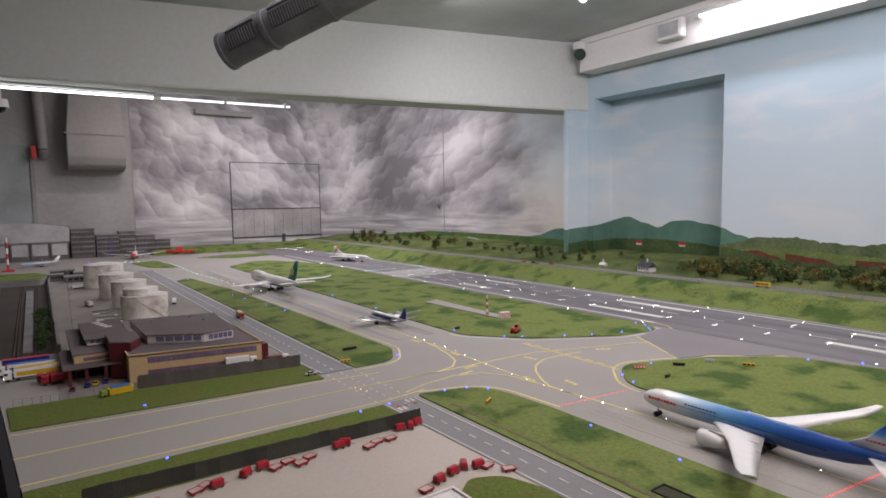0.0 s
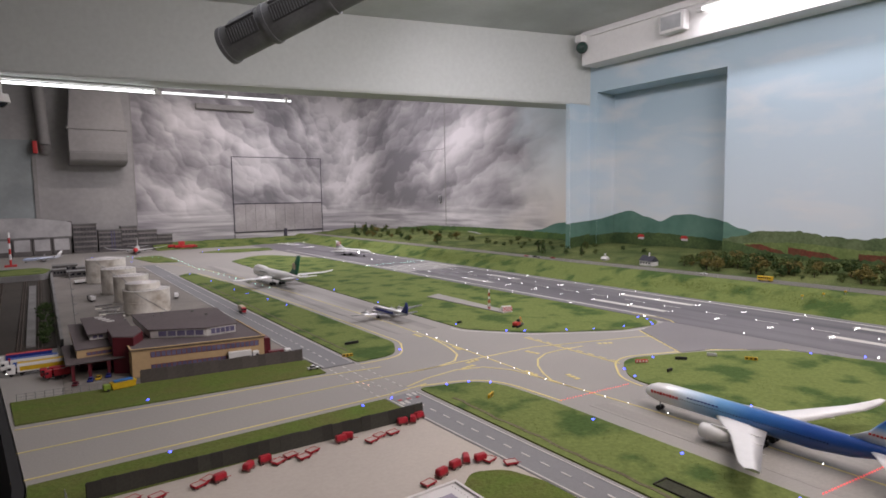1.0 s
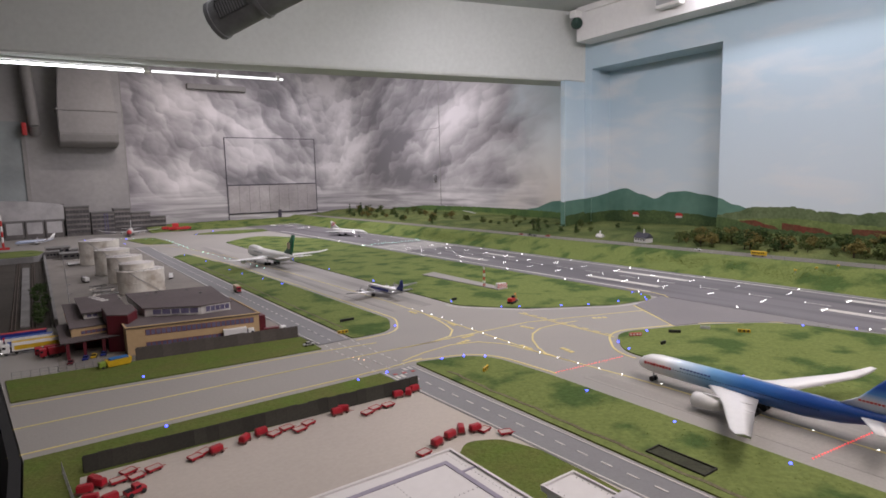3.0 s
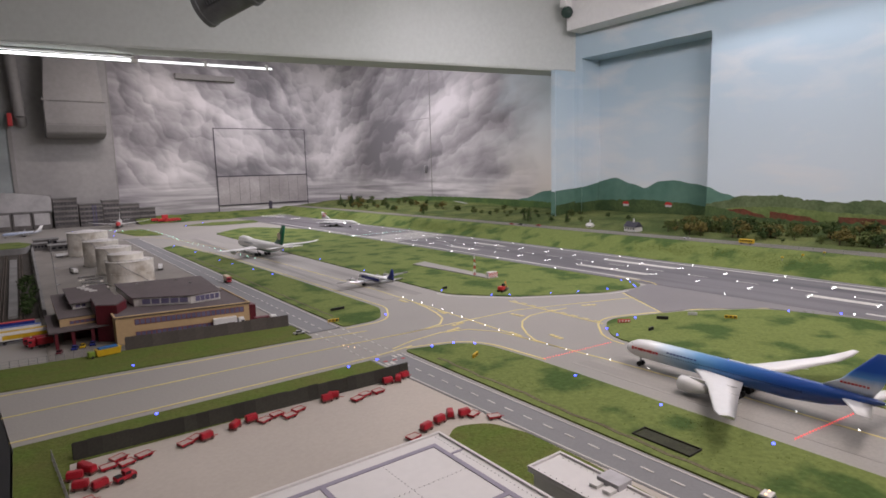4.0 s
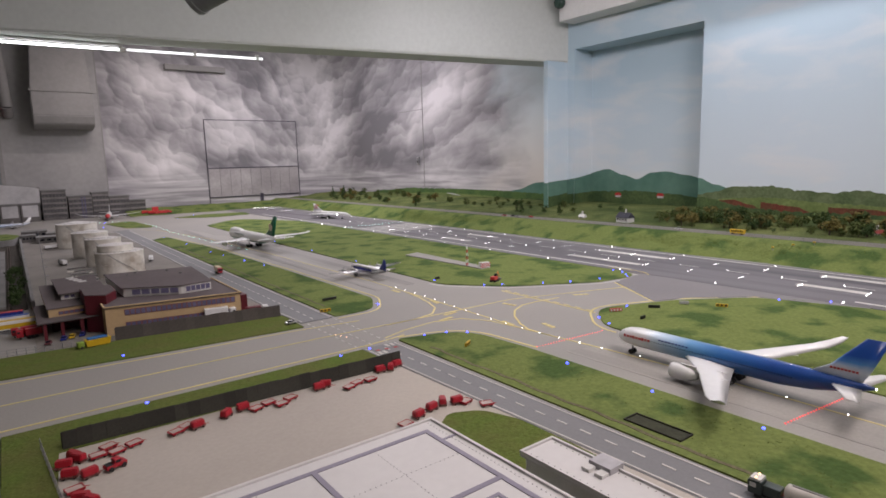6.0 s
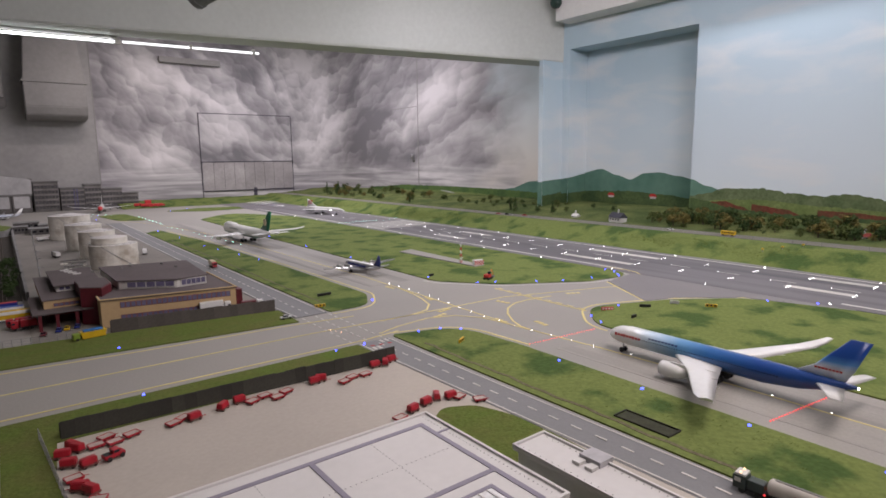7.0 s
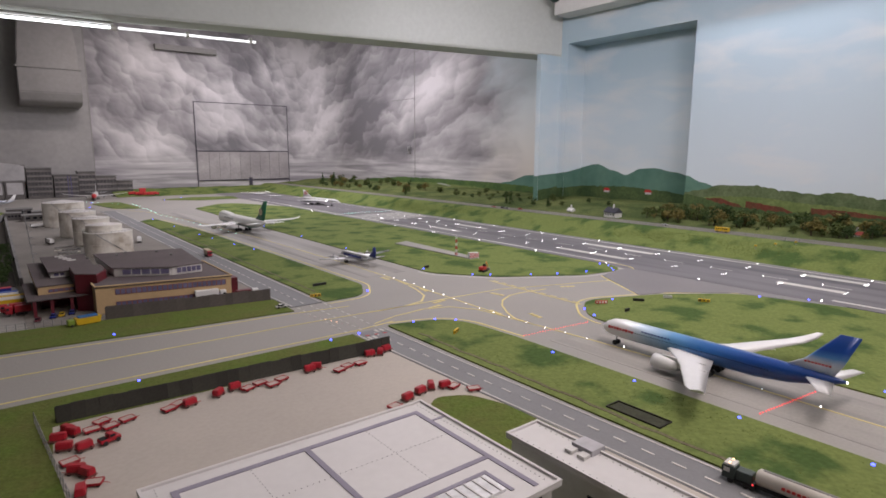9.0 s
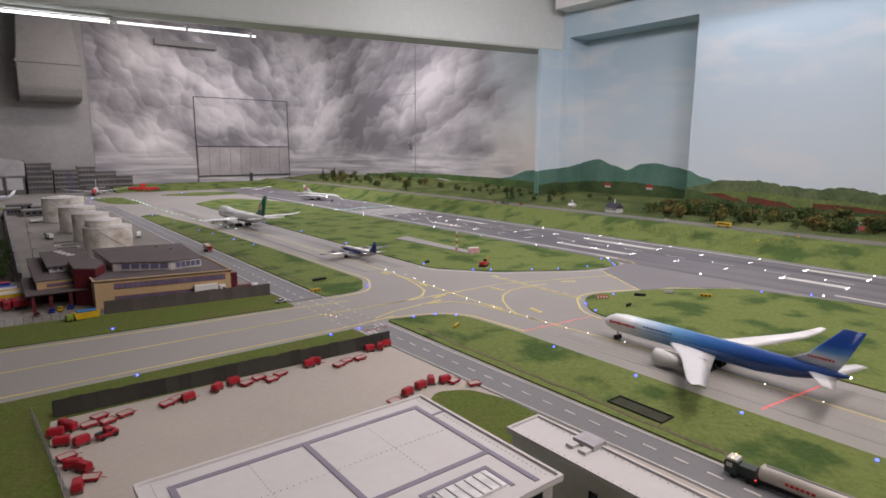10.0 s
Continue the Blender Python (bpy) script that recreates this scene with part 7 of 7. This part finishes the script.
part("plate", box(-0.012, 0.012, -0.03, 0.03, -0.05, 0.05, bevel=0.004), SILVER, sb)
part("knob", box(-0.03, -0.012, -0.015, 0.015, -0.02, 0.02, bevel=0.006), SILVER, sb)

# duct and pipes on the far wall
duct = thing("air_duct", pose(0, 0, 0), "grey boxed air duct with a rounded lower end", "air duct")
bm = bmesh.new()
prof = [(10.57, 2.94), (10.25, 2.94), (10.20, 1.85), (10.18, 1.50), (10.22, 1.38), (10.30, 1.33), (10.57, 1.31)]
cols = []
for x, inset in ((0.52, 0), (1.28, 0)):
    cols.append([bm.verts.new((x + ((0.10 if x < 1 else -0.10) if z > 2.2 else 0), y, z)) for y, z in prof])
m = len(prof)
for k in range(m):
    bm.faces.new((cols[0][k], cols[0][(k + 1) % m], cols[1][(k + 1) % m], cols[1][k]))
bm.faces.new(cols[0])
bm.faces.new(cols[1])
bmesh.ops.recalc_face_normals(bm, faces=bm.faces)
bmesh.ops.bevel(bm, geom=list(bm.edges), offset=0.012, segments=2, affect="EDGES")
part("casing", bm, DUCT, duct)
part("flange", box(0.505, 1.295, 10.185, 10.57, 1.835, 1.86), DUCT, duct)
dp = thing("down_pipe", pose(0, 0, 0), "grey vertical pipe with a red valve on the far wall", "pipe")
bm = bmesh.new()
rod(bm, (0.18, 10.45, 2.94), (0.24, 10.45, 1.62), 0.075, seg=18)
rod(bm, (0.24, 10.45, 1.64), (0.25, 10.56, 1.52), 0.075, seg=18)
part("pipe", bm, DUCT, dp, smooth=False)
part("valve", box(0.09, 0.15, 10.42, 10.50, 1.48, 1.66, bevel=0.01), RED_PAINT, dp, "red valve")
structure("wall_door", box(-0.95, 0.07, 10.56, 10.599, 0.05, 1.68), mat("door_grey", (0.30, 0.33, 0.33), 0.7, vary=0.04, big=2, small=20), "grey-blue painted door in the far wall", "door")
structure("wall_door_frame", box(0.07, 0.12, 10.54, 10.599, 0.05, 1.70), DUCT, "grey door frame", "door frame")
structure("wall_vent", box(2.38, 3.35, 10.50, 10.599, 2.30, 2.39, bevel=0.01), DUCT, "grey ventilation rail below the ceiling", "vent")
structure("wall_strip", box(1.395, 1.41, 10.594, 10.6, 0.05, 2.9), DUCT, "thin grey cover strip on the far wall", "cover strip")

TUBE_GLOW = glow("tube_glow", (0.97, 0.98, 1.0), 5.0)


def batten(a, b, label, group, drop=0.03):
    """Fluorescent batten between two points under a ceiling or beam."""
    a, b = Vector(a), Vector(b)
    dv = (b - a).normalized()
    t = thing("tube_fitting", pose(0, 0, 0), label, "light fitting", group)
    bm = bmesh.new()
    rod(bm, a, b, 0.010, seg=12)
    part("tube", bm, TUBE_GLOW, t, "glowing white tube")
    for p in (a, b):
        bm = bmesh.new()
        rod(bm, p - dv * 0.02, p + dv * 0.03, 0.021, seg=12)
        part("end_cap", bm, WHITE_PAINT, t)
        bm = bmesh.new()
        rod(bm, p + dv * 0.01 * (1 if p is a else -1), p + Vector((0, 0, drop)), 0.010, seg=8)
        part("holder", bm, WHITE_PAINT, t)
    bm = bmesh.new()
    q = Vector((0, 0, drop))
    rod(bm, a + q, b + q, 0.014, seg=8)
    part("rail", bm, WHITE_PAINT, t)
    return t


batten((-0.75, 6.10, 1.735), (1.02, 5.88, 1.720), "long glowing fluorescent tube behind the cross beam", "tubes behind the beam", 0.035)
# White pipe: weak emission stands in for the light falling on it.
cp = thing("tube_fitting", pose(0, 0, 0), "white pipe in line with the bright tube, given a weak glow", "light fitting", "tubes behind the beam")
bm = bmesh.new()
rod(bm, (1.06, 5.875, 1.723), (2.20, 5.71, 1.712), 0.010, seg=12)
part("tube", bm, glow("lit_pipe_glow", (0.97, 0.97, 1.0), 1.6), cp)
for x, y in ((1.6, 5.797), (2.15, 5.717)):
    part("clip", box(x - 0.01, x + 0.01, y - 0.024, y + 0.024, 1.70, 1.745), WHITE_PAINT, cp)
batten((4.94, 3.05, 2.34), (4.94, 1.6, 2.34), "bright fluorescent tube fixed to the white side beam", "side tube", 0.03)
# Added glowing tube; it stays above the camera's view.
batten((0.6, 2.1, 2.40), (0.6, 3.5, 2.40), "added glowing tube on the ceiling, out of view", "ceiling tubes", 0.05)

lamp = thing("spotlight", pose(0, 0, 0), "dark grey cylindrical spotlight housing with ribbed vents below the ceiling", "spotlight")
A, B = Vector((0.965, 3.34, 1.572)), Vector((1.560, 2.64, 1.895))
ax = (B - A).normalized()
HOUSING = mat("dark_grey_housing", (0.13, 0.135, 0.14), 0.45, vary=0.08, big=8, small=50)
for s0, s1, r in ((0.0, 0.27, 0.095), (0.285, 0.62, 0.102), (0.635, 1.05, 0.102)):
    bm = bmesh.new()
    rod(bm, A + ax * s0, A + ax * s1, r, seg=36)
    part("housing", bm, HOUSING, lamp, smooth=False)
for s in (0.0, 0.275, 0.628):
    bm = bmesh.new()
    rod(bm, A + ax * (s - 0.012), A + ax * (s + 0.012), 0.108 if s else 0.101, seg=36)
    part("clamp_ring", bm, HOUSING, lamp)
frame_q = ax.to_track_quat("X", "Z").to_matrix().to_4x4()
for s0, s1, r in ((0.06, 0.235, 0.096), (0.33, 0.60, 0.103)):
    for ang in (-52, 4):
        g = Matrix.Translation(A) @ frame_q @ Matrix.Rotation(math.radians(ang + 90), 4, "X")
        vent = part("vent", box(s0, s1, -0.040, 0.040, r - 0.016, r + 0.002, bevel=0.002), mat("vent_black", (0.05, 0.052, 0.055), 0.5), lamp, "ribbed vent", place=g)
        for k in range(int((s1 - s0) / 0.016)):
            part("rib", box(s0 + 0.006 + k * 0.016, s0 + 0.012 + k * 0.016, -0.035, 0.035, r + 0.002, r + 0.005), HOUSING, vent)
bm = bmesh.new()
rod(bm, A + Vector((0.02, -0.01, -0.085)), A + Vector((0.02, -0.01, -0.10)), 0.008, seg=8)
part("thumb_screw", bm, SILVER, lamp)
bm = bmesh.new()
rod(bm, A + ax * 0.75, A + ax * 0.75 + Vector((0, 0, 0.8)), 0.012, seg=8)
part("bracket", bm, HOUSING, lamp)

dome_cam = thing("dome_camera", pose(4.93, 4.38, 2.30), "small dark green dome camera on a white bracket", "camera")
part("bracket", box(-0.05, 0.10, -0.03, 0.06, 0.05, 0.13, bevel=0.015), WHITE_PAINT, dome_cam)
bm = bmesh.new()
bmesh.ops.create_uvsphere(bm, u_segments=20, v_segments=12, radius=0.062)
part("dome", bm, mat("dome_green", (0.03, 0.06, 0.05), 0.15), dome_cam, "glossy dark dome", smooth=True)
c2 = thing("dome_camera", pose(-0.10, 5.55, 1.50), "white dome camera hanging below the cross beam", "camera")
bm = bmesh.new()
rod(bm, (0, 0, 0.0), (0, 0, 0.06), 0.06, 0.05, seg=20)
part("base", bm, WHITE_PAINT, c2)
bm = bmesh.new()
bmesh.ops.create_uvsphere(bm, u_segments=16, v_segments=10, radius=0.04)
part("dome", bm, GLASSY, c2, "dark dome", smooth=True)
bm = bmesh.new()
rod(bm, (0, 0, 0.05), (0, 0.1, 0.25), 0.012, seg=8)
part("stem", bm, WHITE_PAINT, c2)
sp = thing("wall_speaker", pose(4.93, 3.28, 2.28), "white box loudspeaker on the side beam", "loudspeaker")
part("cabinet", box(-0.07, 0.03, -0.13, 0.13, -0.09, 0.09, bevel=0.03), WHITE_PAINT, sp)
part("grille", box(-0.075, -0.069, -0.10, 0.10, -0.06, 0.06), AIR_GREY, sp)
structure("cable_duct", box(4.945, 4.969, 0.0, 4.3, 2.40, 2.44, bevel=0.004), WHITE_PAINT, "white cable duct along the side beam", "cable duct")
ch = thing("light_chain", pose(3.62, 3.2, 2.28), "loop of small white light beads hanging from the ceiling", "light chain")
for k in range(15):
    a = math.pi * (1 + k / 14)
    bm = bmesh.new()
    bmesh.ops.create_uvsphere(bm, u_segments=8, v_segments=6, radius=0.008, matrix=Matrix.Translation((0.065 * math.cos(a), 0, 0.08 + 0.085 * math.sin(a))))
    part("bead", bm, glow("bead_glow", (1, 1, 1), 4.0) if k == 0 else bpy.data.materials["bead_glow"], ch)
bm = bmesh.new()
for s in (-1, 1):
    rod(bm, (0.065 * s, 0, 0.08), (0.065 * s, 0, 0.19), 0.004, seg=6)
part("cord", bm, WHITE_PAINT, ch)
